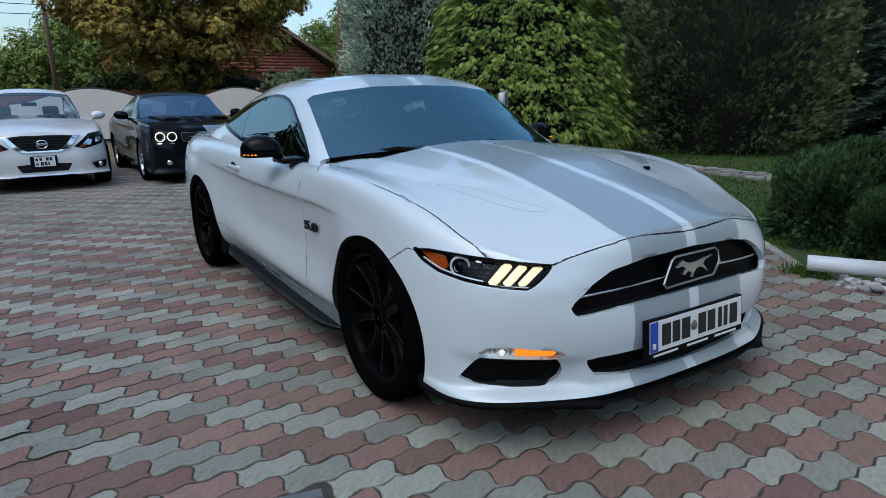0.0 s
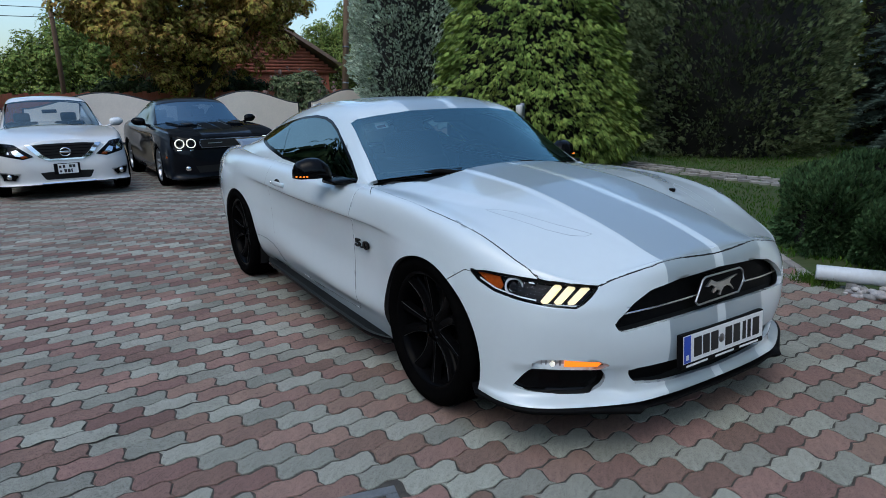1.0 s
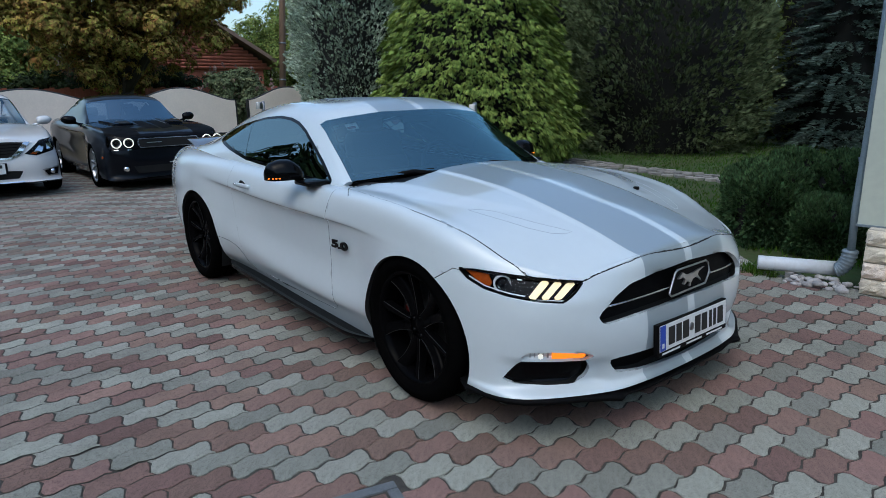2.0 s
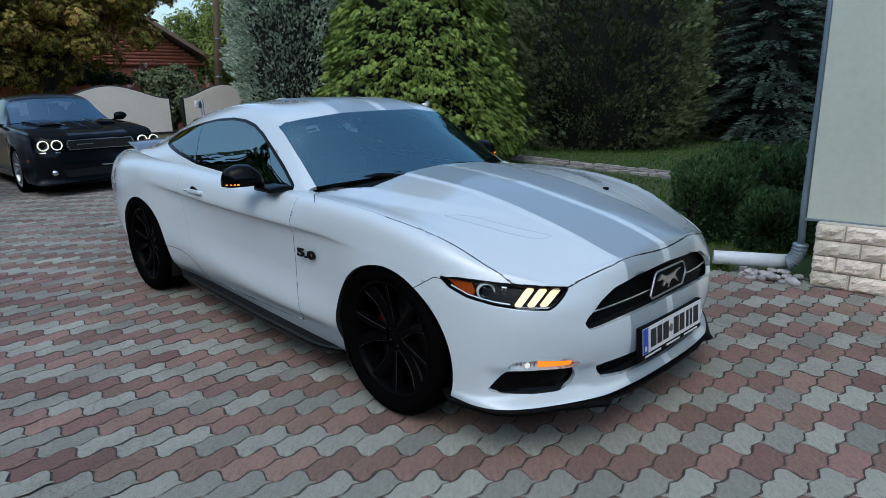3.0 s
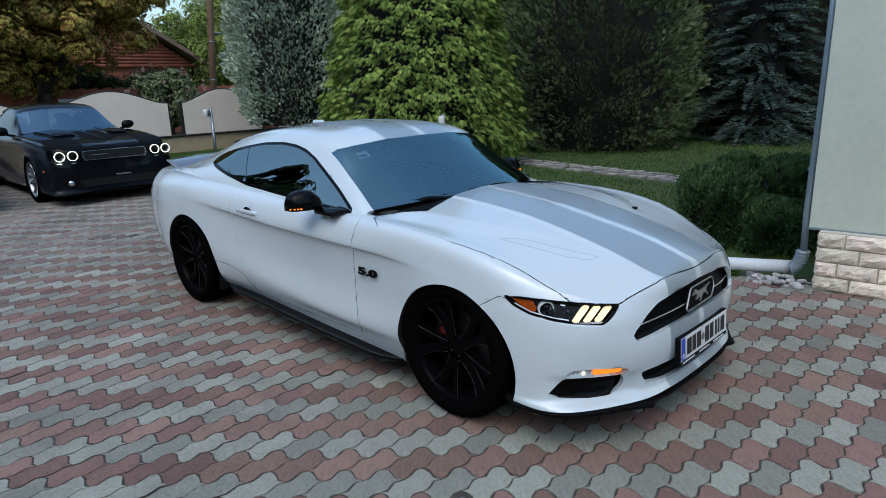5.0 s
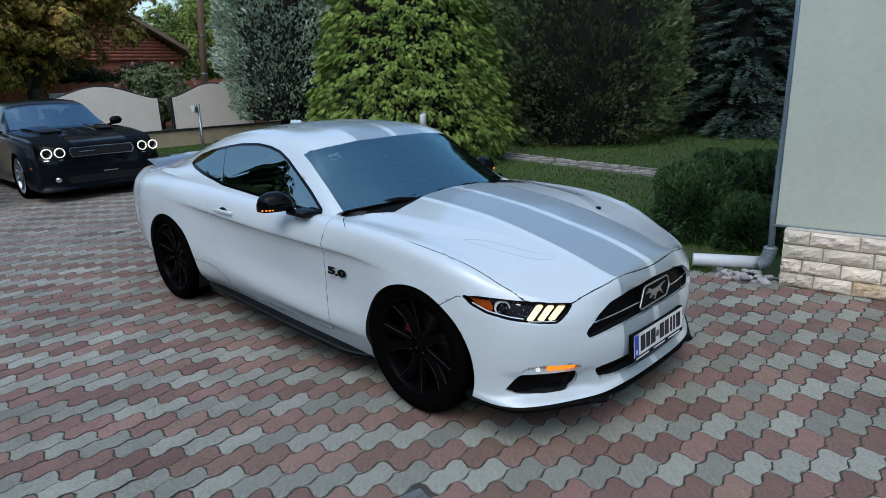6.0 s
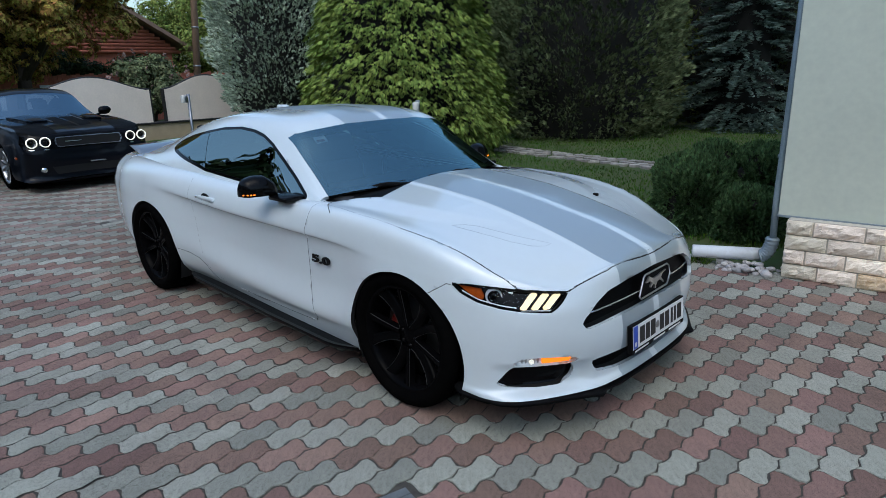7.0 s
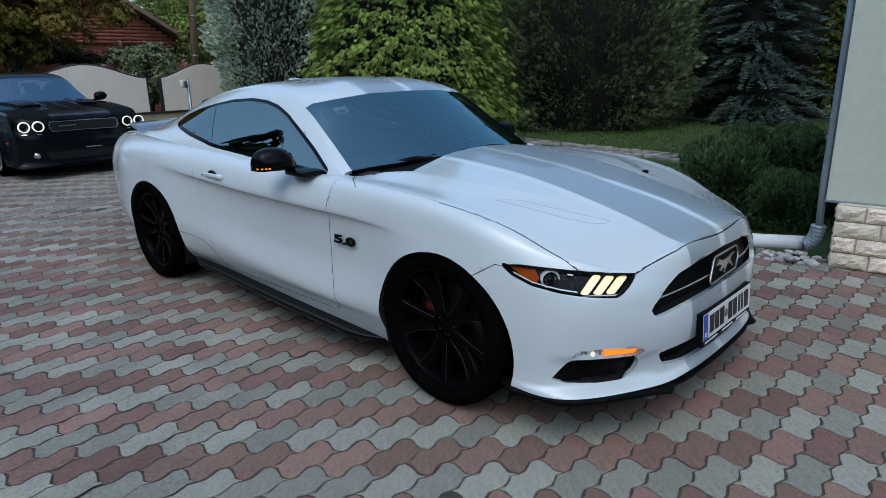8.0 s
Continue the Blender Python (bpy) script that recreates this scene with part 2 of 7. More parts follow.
def inside(poly, a, b):
    """Signed distance to a closed outline, negative inside; a and b are arrays."""
    p = np.asarray(poly, float)
    d = np.full(a.shape, 1e9)
    odd = np.zeros(a.shape, bool)
    for (x0, y0), (x1, y1) in zip(p, np.roll(p, -1, axis=0)):
        ex, ey = x1 - x0, y1 - y0
        t = np.clip(((a - x0) * ex + (b - y0) * ey) / (ex * ex + ey * ey + 1e-12), 0, 1)
        d = np.minimum(d, np.hypot(a - x0 - t * ex, b - y0 - t * ey))
        hit = ((y0 > b) != (y1 > b)) & (a < (x1 - x0) * (b - y0) / (y1 - y0 + 1e-12) + x0)
        odd ^= hit
    return np.where(odd, -d, d)


def cut(bm, f):
    """Splits the faces of bm along f = 0."""
    bm.verts.ensure_lookup_table()
    bm.verts.index_update()
    val = f(np.array([v.co for v in bm.verts]))
    val = np.where(np.abs(val) < 2e-4, 2e-4, val)
    split = set()
    for e in list(bm.edges):
        a, b = e.verts
        va, vb = val[a.index], val[b.index]
        if va * vb < 0 and min(abs(va), abs(vb)) < 0.5:
            split.add((e, a, va / (va - vb)))
    fresh = set()
    for e, a, t in split:
        fresh.add(bmesh.utils.edge_split(e, a, t)[1])
    for v in list(fresh):
        for face in list(v.link_faces):
            ends = [w for w in face.verts if w in fresh]
            if len(ends) == 2:
                i, j = (list(face.verts).index(w) for w in ends)
                if abs(i - j) not in (1, len(face.verts) - 1):
                    bmesh.utils.face_split(face, *ends)
    bm.normal_update()


def panel(name, bm, keep, material, parent, gap=0.0015, depth=0.02, label="", thick=True, edge=None):
    """The faces marked in keep as a panel of its own: drawn in a little all round, its edges turned inwards."""
    out = bmesh.new()
    made = {}
    for k, f in zip(keep, bm.faces):
        if k:
            for v in f.verts:
                if v not in made:
                    made[v] = out.verts.new(v.co)
            try:
                out.faces.new([made[v] for v in f.verts])
            except ValueError:
                pass
    out.normal_update()
    rim = [e for e in out.edges if len(e.link_faces) == 1]
    shift, along = {}, {}
    for e in rim:
        c = e.link_faces[0].calc_center_median()
        for v, w in ((e.verts[0], e.verts[1]), (e.verts[1], e.verts[0])):
            shift[v] = shift.get(v, Vector()) + (c - v.co).normalized()
            along[v] = (w.co - v.co).normalized() - along.get(v, Vector())
    for v, t in along.items():
        if t.length > 1.2:
            shift[v] -= t.normalized() * shift[v].dot(t.normalized())
    if gap:
        for v, s in shift.items():
            v.co += s.normalized() * (gap(v.co) if callable(gap) else gap)
    if thick and rim:
        for e in list(rim):
            f = e.link_faces[0]
            top = [out.verts.new(v.co - v.normal * 0.0008) for v in e.verts]
            low = [out.verts.new(v.co - v.normal * depth) for v in e.verts]
            g = out.faces.new((top[0], top[1], low[1], low[0]))
            g.material_index = 1
        bmesh.ops.remove_doubles(out, verts=[v for v in out.verts if v not in shift], dist=0.0001)
    # Turned-in edges go black: the shade in panel gaps, put into colour
    mats = [material, edge or M_GAPSHADE] if thick else [material]
    ob = part(name, out, mats, parent, label)
    return ob


def resized(lines, xs, ys, zs):
    """The lines of a body stretched by maps along x, y and z, each a pair of short lists."""
    g = np.array(lines, float)
    for axis, (a, b) in enumerate((xs, ys, zs)):
        g[..., axis] = np.interp(g[..., axis], a, b)
    return g


SPORTS_POSE = pose(0.8, 0, 0, 0, 0, -1.1) @ pose(-0.8, 0, 0)
# Stations run from the nose's middle round the corner, along the side, to the tail's middle.
COUPE_LINES = [
    [(0.840, 0, 0.212), (0.830, 0.30, 0.212), (0.785, 0.505, 0.210), (0.618, 0.785, 0.208), (0.390, 0.862, 0.200), (0, 0.84, 0.18), (-0.45, 0.815, 0.150), (-0.9, 0.81, 0.158),
     (-1.5, 0.81, 0.182), (-2.15, 0.82, 0.205), (-2.72, 0.86, 0.22), (-3.3, 0.84, 0.25), (-3.6, 0.72, 0.27), (-3.70, 0.4, 0.28), (-3.72, 0, 0.28)],
    [(0.828, 0, 0.262), (0.818, 0.30, 0.262), (0.755, 0.53, 0.250), (0.590, 0.780, 0.246), (0.378, 0.866, 0.26), (0, 0.895, 0.28), (-0.45, 0.855, 0.25), (-0.9, 0.842, 0.245),
     (-1.5, 0.842, 0.25), (-2.15, 0.862, 0.27), (-2.72, 0.92, 0.30), (-3.3, 0.88, 0.35), (-3.62, 0.76, 0.37), (-3.74, 0.42, 0.38), (-3.76, 0, 0.38)],
    [(0.845, 0, 0.40), (0.832, 0.30, 0.40), (0.775, 0.545, 0.41), (0.60, 0.775, 0.42), (0.37, 0.870, 0.43), (0, 0.912, 0.40), (-0.45, 0.882, 0.33), (-0.9, 0.872, 0.315),
     (-1.5, 0.876, 0.345), (-2.15, 0.898, 0.40), (-2.72, 0.938, 0.44), (-3.3, 0.90, 0.50), (-3.65, 0.78, 0.52), (-3.77, 0.43, 0.53), (-3.79, 0, 0.53)],
    [(0.832, 0, 0.53), (0.818, 0.30, 0.53), (0.765, 0.555, 0.535), (0.605, 0.760, 0.555), (0.35, 0.868, 0.58), (0, 0.915, 0.60), (-0.45, 0.870, 0.52), (-0.9, 0.852, 0.52),
     (-1.5, 0.856, 0.54), (-2.15, 0.892, 0.60), (-2.72, 0.940, 0.63), (-3.3, 0.90, 0.67), (-3.66, 0.78, 0.69), (-3.78, 0.43, 0.69), (-3.80, 0, 0.69)],
    [(0.820, 0, 0.63), (0.807, 0.30, 0.63), (0.738, 0.570, 0.615), (0.575, 0.748, 0.635), (0.335, 0.862, 0.66), (0, 0.900, 0.69), (-0.45, 0.882, 0.730), (-0.9, 0.870, 0.731),
     (-1.5, 0.875, 0.740), (-2.15, 0.891, 0.772), (-2.72, 0.930, 0.79), (-3.3, 0.885, 0.80), (-3.65, 0.77, 0.80), (-3.775, 0.425, 0.80), (-3.795, 0, 0.80)],
    [(0.812, 0, 0.68), (0.80, 0.30, 0.675), (0.715, 0.575, 0.655), (0.55, 0.735, 0.685), (0.32, 0.856, 0.705), (0, 0.893, 0.735), (-0.45, 0.893, 0.750), (-0.9, 0.889, 0.752),
     (-1.5, 0.893, 0.762), (-2.15, 0.906, 0.794), (-2.72, 0.918, 0.845), (-3.3, 0.868, 0.86), (-3.62, 0.76, 0.86), (-3.76, 0.42, 0.86), (-3.78, 0, 0.86)],
    [(0.788, 0, 0.731), (0.775, 0.30, 0.725), (0.69, 0.565, 0.682), (0.52, 0.70, 0.725), (0.29, 0.808, 0.806), (0, 0.848, 0.866), (-0.45, 0.850, 0.893), (-0.9, 0.825, 0.888),
     (-1.5, 0.82, 0.908), (-2.15, 0.825, 0.932), (-2.72, 0.825, 0.955), (-3.3, 0.77, 0.965), (-3.58, 0.68, 0.96), (-3.70, 0.40, 0.965), (-3.72, 0, 0.97)],
]
COUPE_MIDDLE = ([0.772, 0.735, 0.62, 0.47, 0.26, 0, -0.45, -0.9, -1.5, -2.15, -2.72, -3.25, -3.5, -3.62, -3.70],
                [0.739, 0.757, 0.797, 0.834, 0.871, 0.909, 0.956, 0.97, 0.97, 0.97, 0.98, 0.985, 0.985, 0.98, 0.978])
COUPE_CABIN = [
    [(-0.62, 0.79, 0.86), (-0.98, 0.80, 0.87), (-1.22, 0.805, 0.87), (-1.6, 0.81, 0.88), (-2.05, 0.815, 0.90), (-2.45, 0.825, 0.92), (-2.85, 0.80, 0.93), (-3.25, 0.75, 0.93), (-3.5, 0.64, 0.90)],
    [(-0.68, 0.775, 0.895), (-0.98, 0.775, 0.918), (-1.22, 0.778, 0.928), (-1.6, 0.78, 0.942), (-2.05, 0.785, 0.962), (-2.45, 0.785, 0.99), (-2.85, 0.765, 0.985), (-3.25, 0.71, 0.962), (-3.5, 0.60, 0.91)],
    [(-0.72, 0.758, 0.91), (-0.99, 0.70, 1.045), (-1.24, 0.638, 1.19), (-1.6, 0.60, 1.25), (-2.05, 0.605, 1.225), (-2.45, 0.66, 1.13), (-2.85, 0.69, 1.035), (-3.25, 0.65, 0.982), (-3.5, 0.55, 0.915)],
    [(-0.725, 0.738, 0.918), (-0.975, 0.672, 1.075), (-1.20, 0.60, 1.232), (-1.6, 0.555, 1.295), (-2.05, 0.545, 1.28), (-2.45, 0.57, 1.205), (-2.85, 0.59, 1.09), (-3.25, 0.57, 0.998), (-3.5, 0.48, 0.92)],
    [(-0.60, 0.42, 0.948), (-0.875, 0.385, 1.125), (-1.155, 0.33, 1.296), (-1.6, 0.31, 1.340), (-2.05, 0.30, 1.326), (-2.45, 0.32, 1.264), (-2.85, 0.33, 1.165), (-3.25, 0.33, 1.02), (-3.5, 0.28, 0.925)],
    [(-0.54, 0, 0.955), (-0.835, 0, 1.142), (-1.13, 0, 1.310), (-1.6, 0, 1.352), (-2.05, 0, 1.338), (-2.45, 0, 1.28), (-2.85, 0, 1.185), (-3.25, 0, 1.03), (-3.5, 0, 0.93)],
]


def with_lid(lines, middle, crown=1.0, rise=()):
    """Adds the lines of hood and deck, from the top of the sides to the middle line."""
    edge = np.array(lines[-1], float)
    mid = np.stack([middle[0], np.zeros(len(edge)), middle[1]], 1)
    rows = [np.array(r, float) for r in lines]
    for f in (0.14, 0.38, 0.68):
        p = edge + (mid - edge) * f
        p[:, 2] = edge[:, 2] + (mid[:, 2] - edge[:, 2]) * (1 - (1 - f) ** (1 + crown))
        p[:, 0] = edge[:, 0] + (mid[:, 0] - edge[:, 0]) * f**1.4
        rows.append(p)
    return np.stack(rows + [mid])


def sports_grid(step_u, step_v):
    """The sports car's skin: the lofted lines with the bonnet's raised middle, its ridges, and the scooped lamp pockets."""
    g = loft(with_lid(COUPE_LINES, COUPE_MIDDLE, 0.6), step_u, step_v)
    x, y, z = g[..., 0].copy(), g[..., 1].copy(), g[..., 2].copy()
    lid = z > 0.70
    # wedge-shaped flanks of the raised middle, beside the screen
    hi = np.interp(x, [-0.6, -0.35, -0.17, 0.01, 0.15, 0.25], [0.665, 0.60, 0.58, 0.54, 0.47, 0.40])
    lo = np.interp(x, [-0.6, -0.39, -0.166, 0.0, 0.13, 0.25], [0.80, 0.735, 0.716, 0.665, 0.595, 0.46])
    rise = np.clip((lo - y) / (lo - hi), 0, 1)
    g[..., 2] += 0.015 * rise * lid * np.clip((x + 0.64) / 0.1, 0, 1) * np.clip((0.34 - x) / 0.34, 0, 1)
    # ridges along the stripes' outer edges
    up = np.clip((0.330 - y) / 0.030, 0, 1)
    g[..., 2] += 0.0065 * up * up * (3 - 2 * up) * lid * np.clip((x + 0.60) / 0.1, 0, 1) * np.clip((0.66 - x) / 0.3, 0, 1)
    # the ledge under lamps and intake
    low = np.clip((0.238 - z) / 0.014, 0, 1) * np.clip((x - 0.36) / 0.12, 0, 1)
    g[..., 0] += 0.012 * low * (1 - (y / 0.9) ** 2)
    g[..., 1] += 0.012 * low * (y / 0.9)
    # the pockets round the fog lamps: steep above, ramped below and towards the middle
    k = (x - 0.32) * 0.80 + (0.866 - y) * 0.60
    deep = 0.030 * np.clip((0.351 - z) / 0.008, 0, 1) * np.clip((z - 0.215) / 0.035, 0, 1) * np.clip((0.618 - k) / 0.070, 0, 1) * np.clip((k - 0.17) / 0.17, 0, 1) * (x > 0.3)
    g[..., 0] -= 0.6 * deep
    g[..., 1] -= 0.8 * deep
    return g


def corner(c):
    """Distance round a front corner, from the outer end of the lamp inwards."""
    return (c[:, 0] - 0.32) * 0.80 + (0.866 - np.abs(c[:, 1])) * 0.60


def wheel(parent, name, at, side, radius, width, rim_mat, spokes, label=""):
    """A wheel with tyre, rim, spokes, brake disc and caliper. side: -1 faces -y."""
    w = new(name)
    w.parent = parent
    w.matrix_local = Matrix.Translation(at) @ Matrix.Diagonal((1, -side, 1, 1))
    if label:
        w["label"] = label
    h, rr = width / 2, radius * 0.765
    prof = [(rr - 0.004, -h * 0.80), (rr + 0.008, -h * 0.93), (rr + 0.03, -h), (radius * 0.88, -h * 1.02), (radius * 0.955, -h * 0.93), (radius * 0.985, -h * 0.80)]
    for g in (-0.42, 0.0, 0.42):
        prof += [(radius, h * (g - 0.24)), (radius, h * (g - 0.06)), (radius - 0.008, h * (g - 0.045)), (radius - 0.008, h * (g + 0.045)), (radius, h * (g + 0.06))]
    prof += [(radius, h * 0.7), (radius * 0.985, h * 0.80), (radius * 0.95, h * 0.94), (radius * 0.85, h), (rr, h * 0.85)]
    tyre = part("tyre", lathe(bmesh.new(), prof, 64), M_TYRE, w)
    bm = lathe(bmesh.new(), [(rr + 0.004, -h * 0.84), (rr - 0.004, -h * 0.87), (rr - 0.016, -h * 0.80), (rr - 0.024, -h * 0.5), (rr - 0.035, h * 0.3), (rr - 0.03, h * 0.8)], 64)
    rim = part("rim", bm, rim_mat, w)
    for k in range(spokes):
        bm = bmesh.new()
        a0 = 2 * math.pi * k / spokes + 0.70
        for tilt in (-1, 1):
            section = ((-1, 0.034), (-0.9, -0.002), (-0.66, -0.006), (0.5, 0.006), (0.85, 0.010), (1, 0.034))
            section = section if tilt < 0 else [(-p, q) for p, q in section[::-1]]
            rows = []
            for i in range(7):
                f = i / 6
                r = 0.055 + f * (rr - 0.062)
                a = a0 + tilt * (0.13 + 0.12 * f**1.5)
                wd = 0.025 - 0.005 * math.sin(f * math.pi) + 0.006 * f
                y = -h * 0.52 - h * 0.22 * f + 0.012 * math.sin(f * math.pi)
                d, s = Vector((math.cos(a), 0, math.sin(a))), Vector((-math.sin(a), 0, math.cos(a)))
                c = d * r
                rows.append([c + s * wd * p + Vector((0, y + q, 0)) for p, q in section])
            vs = [[bm.verts.new(p) for p in row] for row in rows]
            for p, q in zip(vs, vs[1:]):
                for j in range(5):
                    bm.faces.new((p[j], p[j + 1], q[j + 1], q[j]))
            # Added metal line stands for the sky's glint along the spoke edge
            if rim_mat is M_RIM:
                k0 = 1 if tilt < 0 else 4
                part("spoke_glint", tube(bmesh.new(), [row[k0] + Vector((0, -0.0012, 0)) for row in rows], 0.0013, 6), M_DISC, w, "thin metal line for the glint on a spoke edge")
        bmesh.ops.recalc_face_normals(bm, faces=bm.faces)
        part("spoke", bm, rim_mat, w)
    part("hub", lathe(bmesh.new(), [(0.0, -h * 0.50), (0.028, -h * 0.50), (0.034, -h * 0.46), (0.05, -h * 0.46), (0.072, -h * 0.42), (0.08, -h * 0.2)], 32), rim_mat, w)
    for k in range(5):
        a = 2 * math.pi * k / 5
        part("wheel_nut", lathe(bmesh.new(), [(0.0, -h * 0.55), (0.009, -h * 0.55), (0.011, -h * 0.40)], 6), M_GLOSSBLACK, w).matrix_local = Matrix.Translation((0.045 * math.cos(a), 0.005, 0.045 * math.sin(a)))
    part("brake_disc", lathe(bmesh.new(), [(0.06, 0.012), (rr * 0.80, 0.012), (rr * 0.80, 0.036), (0.06, 0.036)], 48), M_DISC if rim_mat is M_RIM else M_STEEL, w, "grey steel disc")
    if rim_mat is M_RIM:
        part("caliper", box(bmesh.new(), -0.17, -0.105, -0.01, 0.05, -0.055, 0.055, 0.012), M_RED, w, "red brake caliper")
    part("wheel_well", lathe(bmesh.new(), [(0.0, h * 0.6), (rr - 0.02, h * 0.6)], 32), M_VOID, w)
    return w


def sports_car():
    car = thing("sports_car", SPORTS_POSE, "white two-door sports coupe with silver racing stripes and black wheels", "car")
    G = sports_grid(0.017, 0.013)
    bm = shell(G)
    ay = lambda c: np.abs(c[:, 1])  # noqa: E731
    far = lambda c, ok, d: np.where(ok, d, 9.0)  # noqa: E731
    arch_f = lambda c: far(c, (ay(c) > 0.55) & (c[:, 2] < 0.76), np.hypot(c[:, 0] - 0.013, (c[:, 2] - 0.305)) - 0.376)  # noqa: E731
    arch_r = lambda c: far(c, (ay(c) > 0.55) & (c[:, 2] < 0.8), np.hypot(c[:, 0] + 2.70, (c[:, 2] - 0.318)) - 0.374)  # noqa: E731
    lamp = lambda c: far(c, c[:, 0] > 0.1, inside(LAMP, corner(c), c[:, 2]))  # noqa: E731
    grille = lambda c: far(c, c[:, 0] > 0.5, inside(GRILLE, ay(c), c[:, 2]))  # noqa: E731
    intake = lambda c: far(c, c[:, 0] > 0.5, inside(INTAKE, ay(c), c[:, 2]))  # noqa: E731
    fog = lambda c: far(c, c[:, 0] > 0.3, inside(FOG, corner(c), c[:, 2]))  # noqa: E731
    turn = lambda c: far(c, c[:, 0] > 0.3, inside(TURN, corner(c), c[:, 2]))  # noqa: E731
    hood = lambda c: far(c, c[:, 2] > 0.652, inside(HOOD, c[:, 0], ay(c)))  # noqa: E731
    door = lambda c: far(c, ay(c) > 0.6, inside(DOOR, c[:, 0], c[:, 2]))  # noqa: E731
    cabin = lambda c: far(c, c[:, 2] > 0.8, inside(CABIN, c[:, 0], ay(c)))  # noqa: E731
    cowl = lambda c: far(c, c[:, 2] > 0.84, inside(COWL, c[:, 0], ay(c)))  # noqa: E731
    seam = lambda c: (c[:, 0] - 0.314) + (0.694 - c[:, 2]) * 1.58  # noqa: E731
    rear = lambda c: c[:, 0] + 3.28 - 0.12 * (c[:, 2] - 0.6)  # noqa: E731
    tail = lambda c: far(c, c[:, 0] < -3.5, inside(TAIL, ay(c), c[:, 2]))  # noqa: E731
    for f in (arch_f, arch_r, lamp, grille, intake, fog, turn, hood, door, cabin, cowl, lambda c: far(c, (c[:, 0] > 0.1) & (c[:, 2] < 0.689), seam(c)),
              lambda c: far(c, c[:, 0] < -2.9, rear(c)), tail):
        cut(bm, f)
    c = np.array([f.calc_center_median() for f in bm.faces])
    kind = np.full(len(c), 0)
    kind[c[:, 0] < 9] = 1                                   # body sides
    kind[(rear(c) < 0)] = 7
    kind[(seam(c) > 0) & (c[:, 0] > 0.1)] = 2               # front bumper
    lid = (np.interp(corner(c), [-0.02, 0.004, 0.075, 0.273, 0.497], [0.688, 0.688, 0.693, 0.680, 0.661]) < c[:, 2]) & (corner(c) < 0.276) & (c[:, 0] > 0.1) & (np.abs(c[:, 1]) > 0.5)
    kind[lid & (kind == 2)] = 1
    kind[(door(c) < 0)] = 3
    kind[(cowl(c) < 0)] = 8
    kind[(hood(c) < 0)] = 4
    for f in (arch_f, arch_r, lamp, grille, intake, fog, turn, cabin, tail):
        kind[f(c) < 0] = 0
    narrow = lambda co: 0.0005 if co.x < -1.6 or -0.60 < co.x < -0.02 else 0.0018  # noqa: E731
    panel("bonnet", bm, kind == 4, M_STRIPED, car, gap=lambda co: 0.0007 if -0.60 < co.x < -0.02 and abs(co.y) > 0.7 else 0.003, label="white bonnet with silver stripes")
    panel("front_bumper", bm, kind == 2, M_STRIPED, car, edge=M_STRIPED)
    panel("body_shell", bm, kind == 1, M_STRIPED, car, gap=narrow)
    scuttle = panel("scuttle", bm, kind == 8, M_BLACK, car, gap=0, thick=False, label="black plastic scuttle below the screen")
    for v in scuttle.data.vertices:
        v.co.z -= 0.016
    panel("rear_bumper", bm, kind == 7, M_STRIPED, car)
    for s in (1, -1):
        panel("door", bm, (kind == 3) & (c[:, 1] * s > 0), M_STRIPED, car, gap=narrow)
    # what lies behind the openings, each a dark skin set back from the body
    for name, f, mt, back in (("grille_mesh", grille, M_BLACK, 0.045), ("lower_intake", intake, M_BLACK, 0.05)):
        o = panel(name, bm, f(c) < 0, mt, car, gap=0, thick=False)
        for v in o.data.vertices:
            v.co.x -= back
    for s in (1, -1):
        for name, f, mt, back in (("fog_recess", fog, M_GLOSSBLACK, 0.035),):
            o = panel(name, bm, (f(c) < 0) & (c[:, 1] * s > 0), mt, car, gap=0, thick=False)
            for v in o.data.vertices:
                v.co.x -= back
        panel("tail_lamp", bm, (tail(c) < 0) & (c[:, 1] * s > 0), M_AMBER, car, gap=0)
    # openings' edges: dark inner skin that closes the body below the panels
    inner = G.copy()
    inner[..., 1] *= 0.968
    inner[..., 2] = 0.45 + (inner[..., 2] - 0.45) * 0.955
    inner[..., 0] = -1.45 + (inner[..., 0] + 1.45) * 0.978
    ib = shell(inner)
    for f in (arch_f, arch_r, cabin, lamp):
        cut(ib, f)
    ci = np.array([f.calc_center_median() for f in ib.faces])
    keep = (arch_f(ci) > 0) & (arch_r(ci) > 0) & (cabin(ci) > 0) & (lamp(ci) > 0)
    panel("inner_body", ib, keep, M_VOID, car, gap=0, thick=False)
    return car, bm


LAMP = [(0.004, 0.688), (0.075, 0.693), (0.162, 0.688), (0.273, 0.680), (0.366, 0.673), (0.497, 0.661), (0.476, 0.628), (0.447, 0.600), (0.425, 0.588), (0.33, 0.593), (0.214, 0.606), (0.116, 0.624), (0.044, 0.654)]
GRILLE = [(0.0, 0.662), (0.235, 0.654), (0.376, 0.630), (0.456, 0.593), (0.525, 0.541), (0.538, 0.522), (0.521, 0.495), (0.40, 0.503), (0.25, 0.510), (0.0, 0.516), (-0.2, 0.516), (-0.2, 0.662)]
INTAKE = [(0.0, 0.340), (0.30, 0.340), (0.44, 0.340), (0.476, 0.334), (0.462, 0.306), (0.435, 0.276), (0.33, 0.262), (0.0, 0.250), (-0.2, 0.25), (-0.2, 0.34)]
FOG = [(0.198, 0.270), (0.242, 0.322), (0.274, 0.3505), (0.290, 0.3505), (0.506, 0.3485), (0.522, 0.322), (0.527, 0.300), (0.517, 0.272), (0.471, 0.243), (0.363, 0.243), (0.252, 0.255)]
